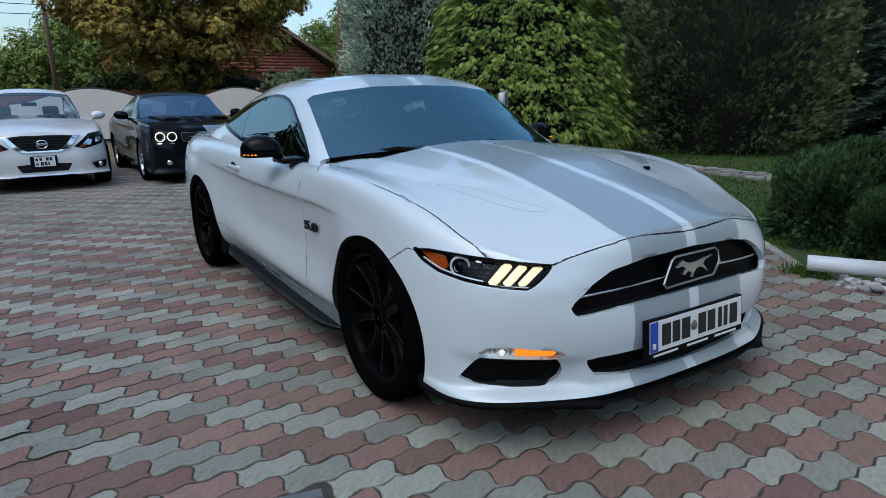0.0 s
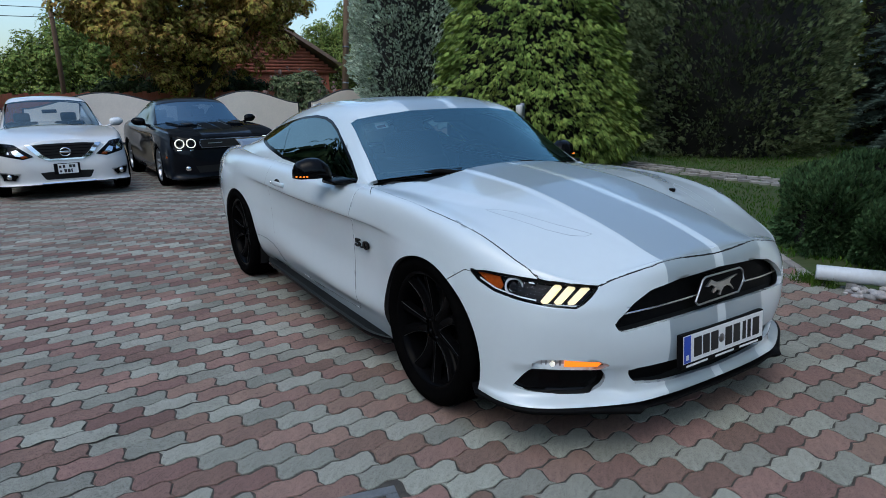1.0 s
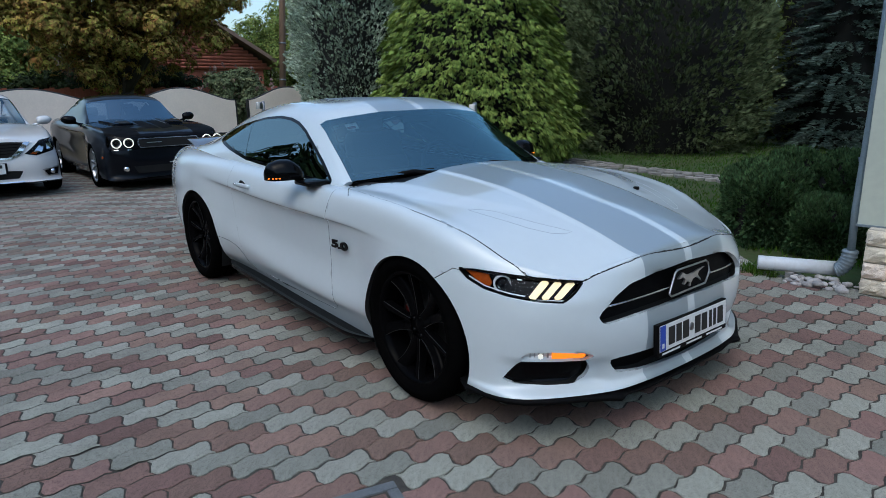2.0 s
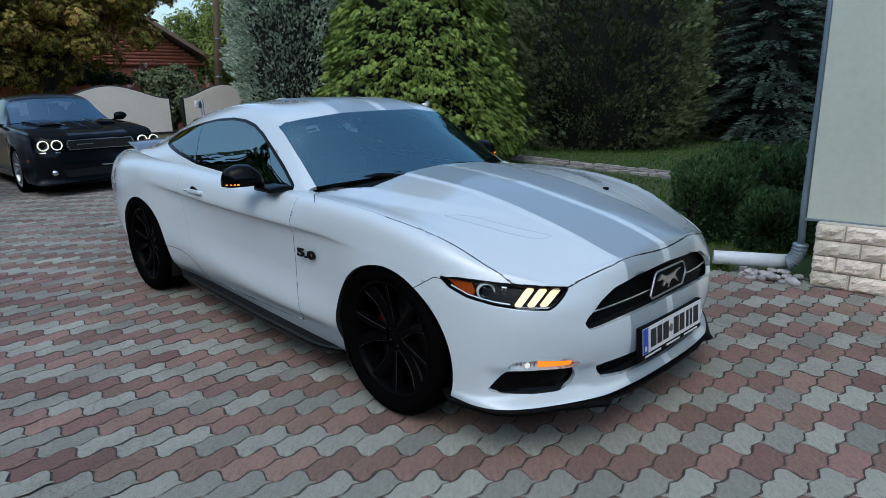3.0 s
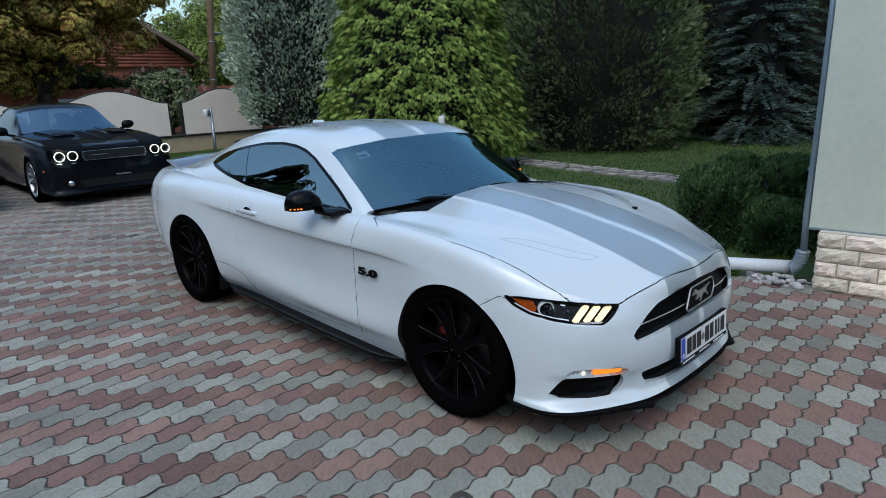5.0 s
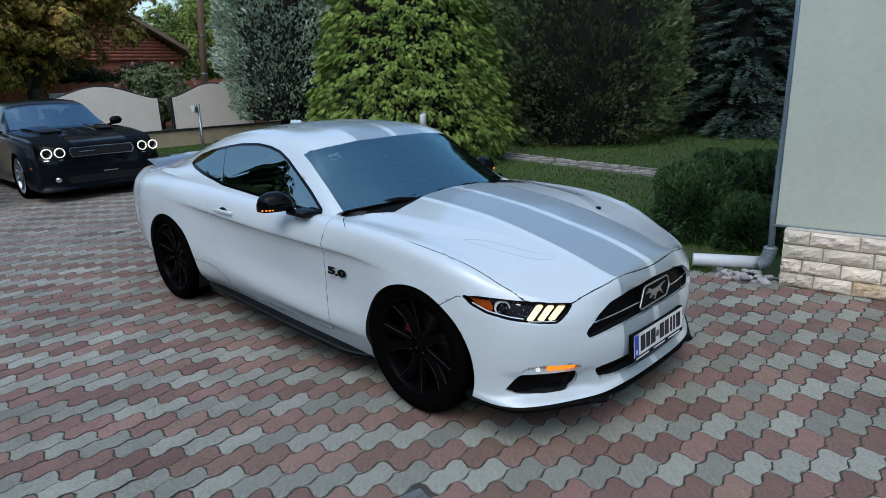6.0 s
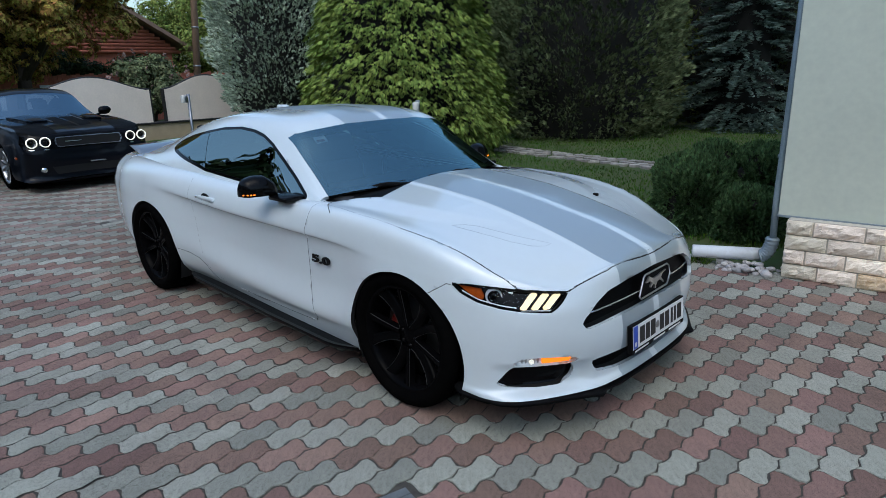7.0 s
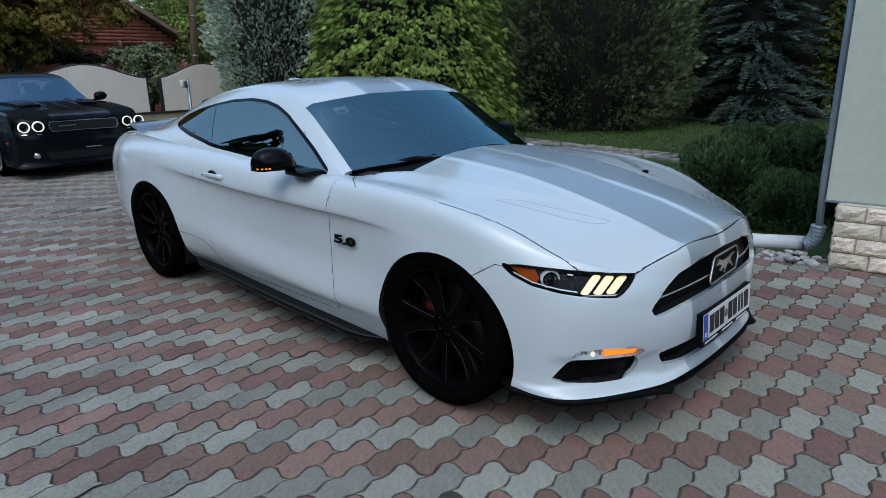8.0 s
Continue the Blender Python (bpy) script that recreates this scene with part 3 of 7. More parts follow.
TURN = [(0.274, 0.368), (0.301, 0.388), (0.379, 0.392), (0.518, 0.381), (0.549, 0.366), (0.518, 0.352), (0.378, 0.352), (0.287, 0.354)]
HOOD = [(-0.64, 0.745), (-0.62, 0.79), (-0.60, 0.805), (-0.3, 0.832), (0.0, 0.833), (0.13, 0.818), (0.245, 0.797), (0.36, 0.774), (0.465, 0.751), (0.56, 0.725), (0.60, 0.735), (0.70, 0.63), (0.716, 0.564), (0.744, 0.458), (0.770, 0.355),
        (0.789, 0.213), (0.797, 0.1), (0.798, 0.0), (0.798, -0.3), (-0.53, -0.3), (-0.53, 0.0), (-0.515, 0.2), (-0.49, 0.36), (-0.42, 0.595)]
COWL = [(-0.80, 0.70), (-0.68, 0.752), (-0.64, 0.745), (-0.42, 0.595), (-0.49, 0.36), (-0.515, 0.2), (-0.53, 0.0), (-0.53, -0.3), (-0.9, -0.3)]
DOOR = [(-0.685, 0.97), (-0.70, 0.82), (-0.735, 0.65), (-0.738, 0.48), (-0.715, 0.35), (-0.70, 0.27), (-0.74, 0.235), (-1.0, 0.228), (-1.75, 0.235), (-1.90, 0.30), (-1.99, 0.50), (-2.05, 0.75), (-2.06, 1.0)]
CABIN = [(-0.57, -0.3), (-0.57, 0.3), (-0.64, 0.58), (-0.77, 0.72), (-1.0, 0.77), (-2.3, 0.775), (-2.6, 0.73), (-2.75, 0.55), (-2.8, -0.3)]
TAIL = [(0.36, 0.70), (0.42, 0.84), (0.74, 0.84), (0.76, 0.68)]
SPORTS, SPORTS_SHELL = sports_car()
for s in (-1, 1):
    wheel(SPORTS, "wheel", (0, s * 0.772, 0.343), s, 0.343, 0.235, M_RIM, 5, "black ten-spoke alloy wheel")
    wheel(SPORTS, "wheel", (-2.72, s * 0.812, 0.343), s, 0.343, 0.25, M_RIM, 5, "black ten-spoke alloy wheel")


def sports_cabin(car):
    """The glasshouse: pillars and roof in paint, windscreen, side and rear glass."""
    bm = shell(loft(COUPE_CABIN, 0.026, 0.02, False, False))
    ay = lambda c: np.abs(c[:, 1])  # noqa: E731
    far = lambda ok, d: np.where(ok, d, 9.0)  # noqa: E731
    wind = lambda c: far((c[:, 0] > -1.35) & (c[:, 2] > 0.85), inside(SCREEN, ay(c), c[:, 2]))  # noqa: E731
    side = lambda c: far(ay(c) > 0.5, inside(SIDEGLASS, c[:, 0], c[:, 2]))  # noqa: E731
    trim = lambda c: side(c) - 0.016  # noqa: E731
    back = lambda c: far(c[:, 0] < -2.2, inside(BACKGLASS, c[:, 0], ay(c)))  # noqa: E731
    for f in (lambda c: far(ay(c) > 0.5, c[:, 0] + 2.012 + 0.77 * (c[:, 2] - 0.982)), wind, lambda c: far((c[:, 0] > -1.35) & (c[:, 2] > 0.85), inside(SCREEN, ay(c), c[:, 2]) + 0.028), lambda c: far(ay(c) > 0.5, trim(c)), side, back):
        cut(bm, f)
    c = np.array([f.calc_center_median() for f in bm.faces])
    frit = lambda c: wind(c) + 0.028  # noqa: E731
    glassy = (wind(c) < 0) | (trim(c) < 0) | (back(c) < 0)
    panel("roof", bm, ~glassy, M_STRIPED, car, gap=0.001, edge=M_STRIPED, label="white roof with silver stripes")
    panel("windscreen", bm, wind(c) < 0, M_WIND, car, gap=0, thick=False)
    edge = panel("screen_border", bm, (wind(c) < 0) & (frit(c) > 0), M_BLACK, car, gap=0, thick=False, label="black printed border under the glass")
    for v in edge.data.vertices:
        v.co -= v.normal * 0.004
    liner = panel("headliner", bm, ~glassy & (c[:, 2] > 1.12), M_SEAT, car, gap=0, thick=False, label="dark cabin lining")
    for v in liner.data.vertices:
        v.co -= v.normal * 0.012
    panel("rear_window", bm, back(c) < 0, M_TINT, car, gap=0, thick=False)
    for s in (1, -1):
        on = c[:, 1] * s > 0
        panel("window_trim", bm, (trim(c) < 0) & (side(c) > 0) & on, M_GLOSSBLACK, car, gap=0, label="black window surround")
        panel("side_window", bm, (side(c) < 0) & on & (c[:, 0] + 2.012 + 0.77 * (c[:, 2] - 0.982) > 0), M_TINT, car, gap=0.001, thick=False)
        panel("quarter_window", bm, (side(c) < 0) & on & (c[:, 0] + 2.012 + 0.77 * (c[:, 2] - 0.982) < 0), M_TINT, car, gap=0.004, thick=False)
    return bm


SCREEN = [(-0.2, 0.94), (0.0, 0.94), (0.45, 0.94), (0.715, 0.922), (0.68, 1.03), (0.648, 1.14), (0.625, 1.205), (0.60, 1.226), (0.517, 1.242), (0.285, 1.268), (0.0, 1.273), (-0.2, 1.273)]
SIDEGLASS = [(-0.856, 0.914), (-1.013, 1.0), (-1.205, 1.097), (-1.33, 1.155), (-1.46, 1.197), (-1.60, 1.220), (-1.771, 1.229), (-2.0, 1.217), (-2.216, 1.187), (-2.42, 1.150), (-2.56, 1.112), (-2.60, 1.085), (-2.50, 1.060), (-2.303, 1.022), (-1.992, 0.974), (-1.552, 0.948), (-1.164, 0.927)]
BACKGLASS = [(-2.45, -0.2), (-2.45, 0.42), (-2.52, 0.50), (-3.0, 0.50), (-3.12, 0.44), (-3.15, -0.2)]
sports_cabin(SPORTS)


# ---- the sports car's lamps, trim and cabin ----
SPORTS_GRID = sports_grid(0.02, 0.016)
SPORTS_GRID = SPORTS_GRID[:, : int(np.argmin(np.abs(SPORTS_GRID[8, :, 0] - 0.05)))]


def skin(name, f, material, parent, lift, near, side=0, thick=0.0, label="", G=None, fine=3):
    """A patch of a car's surface inside f < 0, lifted off it along the normals; thick gives it edges."""
    bm = shell(SPORTS_GRID if G is None else G)
    drop = [v for v in bm.verts if not near(v.co) or (side and v.co.y * side < 0)]
    bmesh.ops.delete(bm, geom=drop, context="VERTS")
    if bm.verts:
        d = f(np.array([v.co for v in bm.verts]))
        bmesh.ops.delete(bm, geom=[v for v, q in zip(list(bm.verts), d) if q > 0.07], context="VERTS")
    bmesh.ops.subdivide_edges(bm, edges=bm.edges, cuts=fine, use_grid_fill=True)
    cut(bm, f)
    c = np.array([q.calc_center_median() for q in bm.faces])
    out = f(c) >= 0
    bmesh.ops.delete(bm, geom=[q for q, o in zip(list(bm.faces), out) if o], context="FACES")
    loose = [v for v in bm.verts if not v.link_faces]
    bmesh.ops.delete(bm, geom=loose, context="VERTS")
    bm.normal_update()
    n = {v: v.normal.copy() for v in bm.verts}
    for v in bm.verts:
        v.co += n[v] * lift
    if thick:
        for e in [e for e in bm.edges if len(e.link_faces) == 1]:
            top = [bm.verts.new(v.co) for v in e.verts]
            low = [bm.verts.new(v.co - n[v] * thick) for v in e.verts]
            bm.faces.new((top[0], top[1], low[1], low[0]))
    return part(name, bm, material, parent, label)


def by_corner(poly):
    return lambda c: inside(poly, corner(c), c[:, 2])


FRONT = lambda co: co.x > 0.15 and co.z > 0.2  # noqa: E731
for s in (-1, 1):
    lamp = new("headlight")
    lamp.parent = SPORTS
    lamp["label"] = "clear headlight with three lit warm bars"
    skin("housing", by_corner(LAMP), M_GLOSSBLACK, lamp, -0.030, FRONT, s, label="black lamp housing")
    skin("housing_wall", lambda c: np.maximum(inside(LAMP, corner(c), c[:, 2]), -inside(LAMP, corner(c), c[:, 2]) - 0.006), M_BLACK, lamp, -0.001, FRONT, s, 0.030)
    for k in range(3):
        q = 0.296 + 0.049 * k
        bar = [(q, 0.610), (q + 0.007, 0.602), (q + 0.026, 0.603), (q + 0.033, 0.611), (q + 0.073, 0.660 - 0.003 * k), (q + 0.067, 0.668 - 0.003 * k), (q + 0.048, 0.669 - 0.003 * k), (q + 0.040, 0.662 - 0.003 * k)]
        o = skin("light_bar", by_corner(bar), M_LED, lamp, -0.012, FRONT, s, 0.02, "lit warm white bar")
    skin("reflector_tray", by_corner([(0.30, 0.5955), (0.425, 0.591), (0.437, 0.599), (0.305, 0.603)]), M_BRIGHT, lamp, -0.02, FRONT, s)
    skin("side_marker", by_corner([(0.028, 0.688), (0.13, 0.680), (0.145, 0.650), (0.135, 0.632), (0.085, 0.652)]), M_AMBER, lamp, -0.012, FRONT, s, 0.01, "amber reflector")
    skin("lamp_trim", lambda c: np.maximum(inside(LAMP, corner(c), c[:, 2]) + 0.010, -inside(LAMP, corner(c), c[:, 2]) - 0.0145) + np.where((corner(c) > 0.29) | (c[:, 2] > 0.672), 1.0, 0.0), M_BRIGHT, lamp, -0.004, FRONT, s, 0.008, "chrome edge")
    bm = lathe(bmesh.new(), [(0.0, 0.030), (0.016, 0.027), (0.028, 0.017), (0.034, 0.004), (0.036, 0.004), (0.038, 0.010), (0.046, 0.012), (0.048, 0.0), (0.048, -0.02)], 32, "x")
    pr = part("projector", bm, [M_CLEAR], lamp, "round glass projector in a chrome ring")
    bowl = Matrix.Translation((0.481, s * 0.769, 0.641)) @ Euler((0, 0, s * radians(42))).to_matrix().to_4x4() @ Matrix.Diagonal((0.72, 0.66, 0.66, 1))
    pr.matrix_local = bowl
    bm = lathe(bmesh.new(), [(0.041, -0.006), (0.043, 0.008), (0.047, 0.013), (0.053, 0.010), (0.054, -0.02)], 32, "x")
    part("projector_ring", bm, M_BRIGHT, lamp).matrix_local = bowl
    bm = lathe(bmesh.new(), [(0.0, 0.012), (0.02, 0.008), (0.034, -0.006), (0.04, -0.02)], 24, "x")
    part("projector_core", bm, M_GLOSSBLACK, lamp).matrix_local = bowl
    skin("lens", by_corner(LAMP), M_CLEAR, lamp, -0.001, FRONT, s)
    # turn signal strip and fog lamp
    sig = new("turn_signal")
    sig.parent = SPORTS
    sig["label"] = "slim signal lamp, half clear and half lit amber"
    skin("signal_bed", by_corner(TURN), M_BRIGHT, sig, -0.018, FRONT, s)
    skin("lit_segment", by_corner([(0.392, 0.354), (0.392, 0.390), (0.490, 0.382), (0.518, 0.369), (0.500, 0.354)]), M_AMBERLIT, sig, -0.008, FRONT, s, 0.008, "lit amber half")
    for k in range(5):
        q = 0.305 + 0.017 * k
        skin("signal_rib", by_corner([(q, 0.357), (q + 0.006, 0.357), (q + 0.006, 0.388), (q, 0.387)]), M_SILVER, sig, -0.012, FRONT, s)
    skin("bulb", by_corner([(0.338, 0.366), (0.348, 0.360), (0.358, 0.366), (0.358, 0.376), (0.348, 0.382), (0.338, 0.376)]), M_HALO, sig, -0.006, FRONT, s, 0.006, "lit white bulb")
    skin("signal_lens", by_corner(TURN), M_CLEAR, sig, -0.001, FRONT, s)
    bm = lathe(bmesh.new(), [(0.0, 0.02), (0.022, 0.016), (0.032, 0.006), (0.036, 0.006), (0.04, 0.0), (0.04, -0.03)], 24, "x")
    part("fog_lamp", bm, M_GLOSSBLACK, SPORTS, "small round black fog lamp").matrix_local = Matrix.Translation((0.585, s * 0.66, 0.305)) @ Euler((0, 0, s * radians(35))).to_matrix().to_4x4()

# grille: slats, chrome bar and the framed emblem
for k in range(7):
    z = 0.515 + 0.0235 * k
    half = float(np.interp(z, [0.50, 0.535, 0.585, 0.632, 0.672], [0.50, 0.53, 0.49, 0.42, 0.24]))
    pts = [(0.805 - 0.10 * (y / 0.55) ** 2 * 0.9 - 0.03, y, z) for y in np.linspace(-half, half, 15)]
    part("grille_slat", tube(bmesh.new(), pts, 0.0035, 6), M_GLOSSBLACK, SPORTS)
for s in (-1, 1):
    pts = [(0.832 - 0.10 * (y / 0.55) ** 2 * 0.9, y * s, 0.578 - 0.03 * ((y - 0.15) / 0.38)) for y in np.linspace(0.15, 0.49, 10)]
    part("chrome_bar", tube(bmesh.new(), pts, 0.0042, 8), M_CHROME, SPORTS, "thin chrome bar")
EMBLEM = [(-0.165, -0.036), (-0.150, -0.050), (0.110, -0.044), (0.150, 0.0), (0.142, 0.040), (0.125, 0.052), (-0.095, 0.050), (-0.115, 0.040)]
bm = bmesh.new()
emb = Matrix.Translation((0.832, -0.005, 0.590)) @ Euler((0, radians(-8), 0)).to_matrix().to_4x4() @ Matrix(((0, 0, 1, 0), (1, 0, 0, 0), (0, 1, 0, 0), (0, 0, 0, 1)))
tube(bm, [emb @ Vector((*EMBLEM[k % 8], 0.0)) for k in range(9)], 0.0042, 8, cap=False)
part("emblem_frame", bm, M_SILVER, SPORTS, "chrome emblem frame")
bm = bmesh.new()
prism(bm, [(x * 0.97, y * 0.97) for x, y in EMBLEM], -0.012, -0.006, emb)
part("emblem_field", bm, M_BLACK, SPORTS, smooth=False)
bm = bmesh.new()
prism(bm, [(-0.100, 0.012), (-0.080, 0.024), (-0.062, 0.034), (-0.050, 0.026), (-0.02, 0.017), (0.025, 0.020), (0.055, 0.026), (0.105, 0.030), (0.060, 0.018), (0.048, 0.004), (0.066, -0.012), (0.074, -0.026), (0.056, -0.012), (0.034, -0.002), (0.010, -0.006), (-0.006, -0.020), (-0.012, -0.034), (-0.022, -0.032), (-0.016, -0.016), (-0.034, -0.008), (-0.056, -0.020), (-0.064, -0.014), (-0.046, 0.002), (-0.066, 0.014), (-0.084, 0.010)], -0.004, 0.004, emb)
part("emblem", bm, M_SILVER, SPORTS, "small chrome emblem shape", smooth=False)

# number plate in its black holder, lettered with plain bars
plate = new("number_plate")
plate.parent = SPORTS
plate["label"] = "white number plate with a blue end band in a black holder"
plate.matrix_local = Matrix.Translation((0.858, 0, 0.385)) @ Euler((0, radians(-4), 0)).to_matrix().to_4x4() @ Matrix(((0, 0, 1, 0), (1, 0, 0, 0), (0, 1, 0, 0), (0, 0, 0, 1)))
part("plate_holder", box(bmesh.new(), -0.268, 0.268, -0.078, 0.060, -0.02, 0.004, 0.004), M_BLACK, plate, smooth=False)
part("plate_face", box(bmesh.new(), -0.26, 0.26, -0.055, 0.055, 0.0042, 0.006, 0.0008), M_PLATE, plate, smooth=False)
part("plate_band", box(bmesh.new(), -0.258, -0.218, -0.053, 0.053, 0.0061, 0.0072), M_BLUE, plate, smooth=False)
part("plate_band_mark", box(bmesh.new(), -0.246, -0.230, -0.042, -0.022, 0.0073, 0.0078), M_PLATE, plate, smooth=False)
for x0, w in ((-0.198, 0.046), (-0.142, 0.040), (-0.092, 0.046), (0.0, 0.044), (0.054, 0.044), (0.116, 0.022), (0.150, 0.022), (0.186, 0.046)):
    part("character_bar", box(bmesh.new(), x0, x0 + w, -0.038, 0.038, 0.0061, 0.0075), M_INK, plate, smooth=False)
part("seal", lathe(bmesh.new(), [(0.0, 0.0078), (0.017, 0.0078), (0.018, 0.006)], 20, "z"), M_STEEL, plate).location = (-0.024, 0.0, 0)
for x0, w in ((-0.24, 0.13), (-0.06, 0.12), (0.10, 0.13)):
    part("holder_print", box(bmesh.new(), x0, x0 + w, -0.072, -0.064, 0.0041, 0.0048), M_PLATE, plate, smooth=False)

# black splitter under the nose, with upturned ends, and the skirts' blades
def splitter():
    bm = bmesh.new()
    rows = []
    for a in np.linspace(-1, 1, 81):
        y = 0.884 * a
        t = abs(y)
        x = float(np.interp(t, [0, 0.30, 0.40, 0.432, 0.455, 0.50, 0.60, 0.70, 0.75, 0.80, 0.84, 0.868, 0.884], [0.860, 0.851, 0.832, 0.836, 0.856, 0.820, 0.764, 0.710, 0.676, 0.637, 0.584, 0.493, 0.39]))
        z = float(np.interp(t, [0.40, 0.47, 0.60, 0.872], [0.178, 0.178, 0.184, 0.190]))
        h = float(np.interp(t, [0.40, 0.47, 0.75, 0.872], [0.012, 0.020, 0.020, 0.016]))
        rows.append([(x - 0.13, y * 0.93, z + h + 0.004), (x - 0.040, y * 0.985, z + h + 0.004), (x - 0.008, y, z + h), (x, y, z + 0.012), (x - 0.006, y, z), (x - 0.13, y * 0.93, z + 0.004)])
    vs = [[bm.verts.new(p) for p in r] for r in rows]
    for p, q in zip(vs, vs[1:]):
        for j in range(5):
            bm.faces.new((p[j], q[j], q[j + 1], p[j + 1]))
    bmesh.ops.recalc_face_normals(bm, faces=bm.faces)
    return bm


part("splitter", splitter(), M_BLACK, SPORTS, "black front splitter")
for s in (-1, 1):
    bm = bmesh.new()
    rows = []
    for x in np.linspace(-0.40, -2.28, 30):
        zb = float(np.interp(x, [-2.28, -1.85, -1.16, -0.59, -0.40], [0.205, 0.194, 0.168, 0.158, 0.156]))
        y = 0.895 - 0.06 * max(0, (x + 0.62) / 0.22) ** 2 - 0.05 * max(0, (-2.1 - x) / 0.18) ** 2
        rows.append([(x, s * (y - 0.11), zb + 0.010), (x, s * (y - 0.03), zb + 0.006), (x, s * y, zb + 0.012), (x, s * (y + 0.003), zb - 0.002), (x, s * (y - 0.006), zb - 0.014), (x, s * (y - 0.11), zb - 0.018)])
    vs = [[bm.verts.new(p) for p in r] for r in rows]
    for p, q in zip(vs, vs[1:]):
        for j in range(5):
            bm.faces.new((p[j], q[j], q[j + 1], p[j + 1]))
    bm.faces.new(vs[0]), bm.faces.new(vs[-1])
    bmesh.ops.recalc_face_normals(bm, faces=bm.faces)
    part("skirt_blade", bm, M_GLOSSBLACK, SPORTS, "black side skirt blade", smooth=False)
    # wheel arch liners
    for x0, zc, r, yy in ((0.013, 0.307, 0.379, 0.885), (-2.70, 0.320, 0.377, 0.925)):
        bm = bmesh.new()
        ring = [[bm.verts.new((x0 + r * math.cos(a), s * y, zc + r * math.sin(a))) for a in np.linspace(-0.45, math.pi + 0.45, 40)] for y in (yy - 0.03, 0.50)]
        for k in range(39):
            bm.faces.new((ring[0][k], ring[0][k + 1], ring[1][k + 1], ring[1][k]))
        bm.faces.new(ring[1])
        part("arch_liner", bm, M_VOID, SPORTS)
    # door mirror
    mir = new("door_mirror")
    mir.parent = SPORTS
    mir["label"] = "gloss black door mirror with amber repeater"
    bm = bmesh.new()
    rows = []
    for f in np.linspace(0, 1, 15):
        y = 0.842 + 0.192 * f
        h = float(np.interp(f, [0, 0.08, 0.3, 0.6, 0.85, 0.96, 1], [0.040, 0.070, 0.100, 0.102, 0.086, 0.060, 0.034]))
        d = float(np.interp(f, [0, 0.1, 0.5, 0.85, 0.96, 1], [0.060, 0.080, 0.086, 0.070, 0.045, 0.020]))
        z0 = 0.918 + 0.010 * max(0.0, f - 0.9) * 10 * 0.6
        ring = []
        for k in range(24):
            a = 2 * math.pi * k / 24
            ca, sa = math.cos(a), math.sin(a)
            ring.append((-1.075 - 0.03 * f + d * math.copysign(abs(ca) ** 0.75, ca) * (1.0 if ca > 0 else 0.45), y,
                         z0 + (h * sa**0.8 + 0.012 if sa > 0 else 0.012 - 0.012 * abs(sa) ** 0.5)))
        rows.append(ring)
    vs = [[bm.verts.new((x, s * y, z)) for x, y, z in r] for r in rows]
    for p, q in zip(vs, vs[1:]):
        for j in range(24):
            bm.faces.new((p[j], p[(j + 1) % 24], q[(j + 1) % 24], q[j]))
    bm.faces.new(vs[0]), bm.faces.new(vs[-1])
    bmesh.ops.recalc_face_normals(bm, faces=bm.faces)
    part("mirror_shell", bm, M_GLOSSBLACK, mir)
    part("mirror_arm", box(bmesh.new(), -1.03, -0.86, 0.775 if s > 0 else -0.90, 0.90 if s > 0 else -0.775, 0.895, 0.922, 0.010), M_GLOSSBLACK, mir)
    for k in range(4):
        part("repeater", box(bmesh.new(), -0.007, 0.002, -0.004, 0.004, -0.003, 0.003, 0.001), M_AMBERLIT, mir, "lit amber diode").matrix_local = pose(-1.016 - (0, 0.009, 0.021, 0.040)[k], s * (0.984 + 0.0145 * k), 0.936, 0, 0, -s * (20 + 14 * k))
    # door handle in its cup
    part("door_handle", box(bmesh.new(), -1.90, -1.70, s * 0.897 - 0.010, s * 0.897 + 0.016, 0.798, 0.826, 0.011, 3), M_WHITE, SPORTS, "body-coloured door handle")
    part("handle_cup", lathe(bmesh.new(), [(0.0, 0.0), (0.042, 0.002), (0.046, 0.006)], 24), M_BLACK, SPORTS).matrix_local = Matrix.Translation((-1.80, s * 0.893, 0.810)) @ Matrix.Diagonal((1.3, s, 0.8, 1))
    part("door_lock", lathe(bmesh.new(), [(0, 0), (0.008, 0), (0.009, -0.006)], 16), M_CHROME, SPORTS).matrix_local = Matrix.Translation((-1.925, s * 0.906, 0.812)) @ Matrix.Diagonal((1, s, 1, 1))
    # engine badge on the fender
    cu = bpy.data.curves.new("engine_badge", "FONT")
    cu.body, cu.size, cu.extrude, cu.offset = "5.0", 0.066, 0.004, 0.0026
    cu.align_x, cu.align_y = "CENTER", "CENTER"
    ob = new("engine_badge_text", cu)
    dg = bpy.context.evaluated_depsgraph_get()
    me = bpy.data.meshes.new_from_object(ob.evaluated_get(dg))
    bpy.data.objects.remove(ob)
    me.materials.clear()
    me.materials.append(M_GLOSSBLACK)
    badge = new("engine_badge", me)
    badge.parent = SPORTS
    badge["label"] = "black badge reading 5.0"
    badge.matrix_local = pose(-0.60, s * 0.878, 0.622, 90, 0, 180 if s > 0 else 0) @ Matrix.Diagonal((1.95, 0.84, 1, 1))

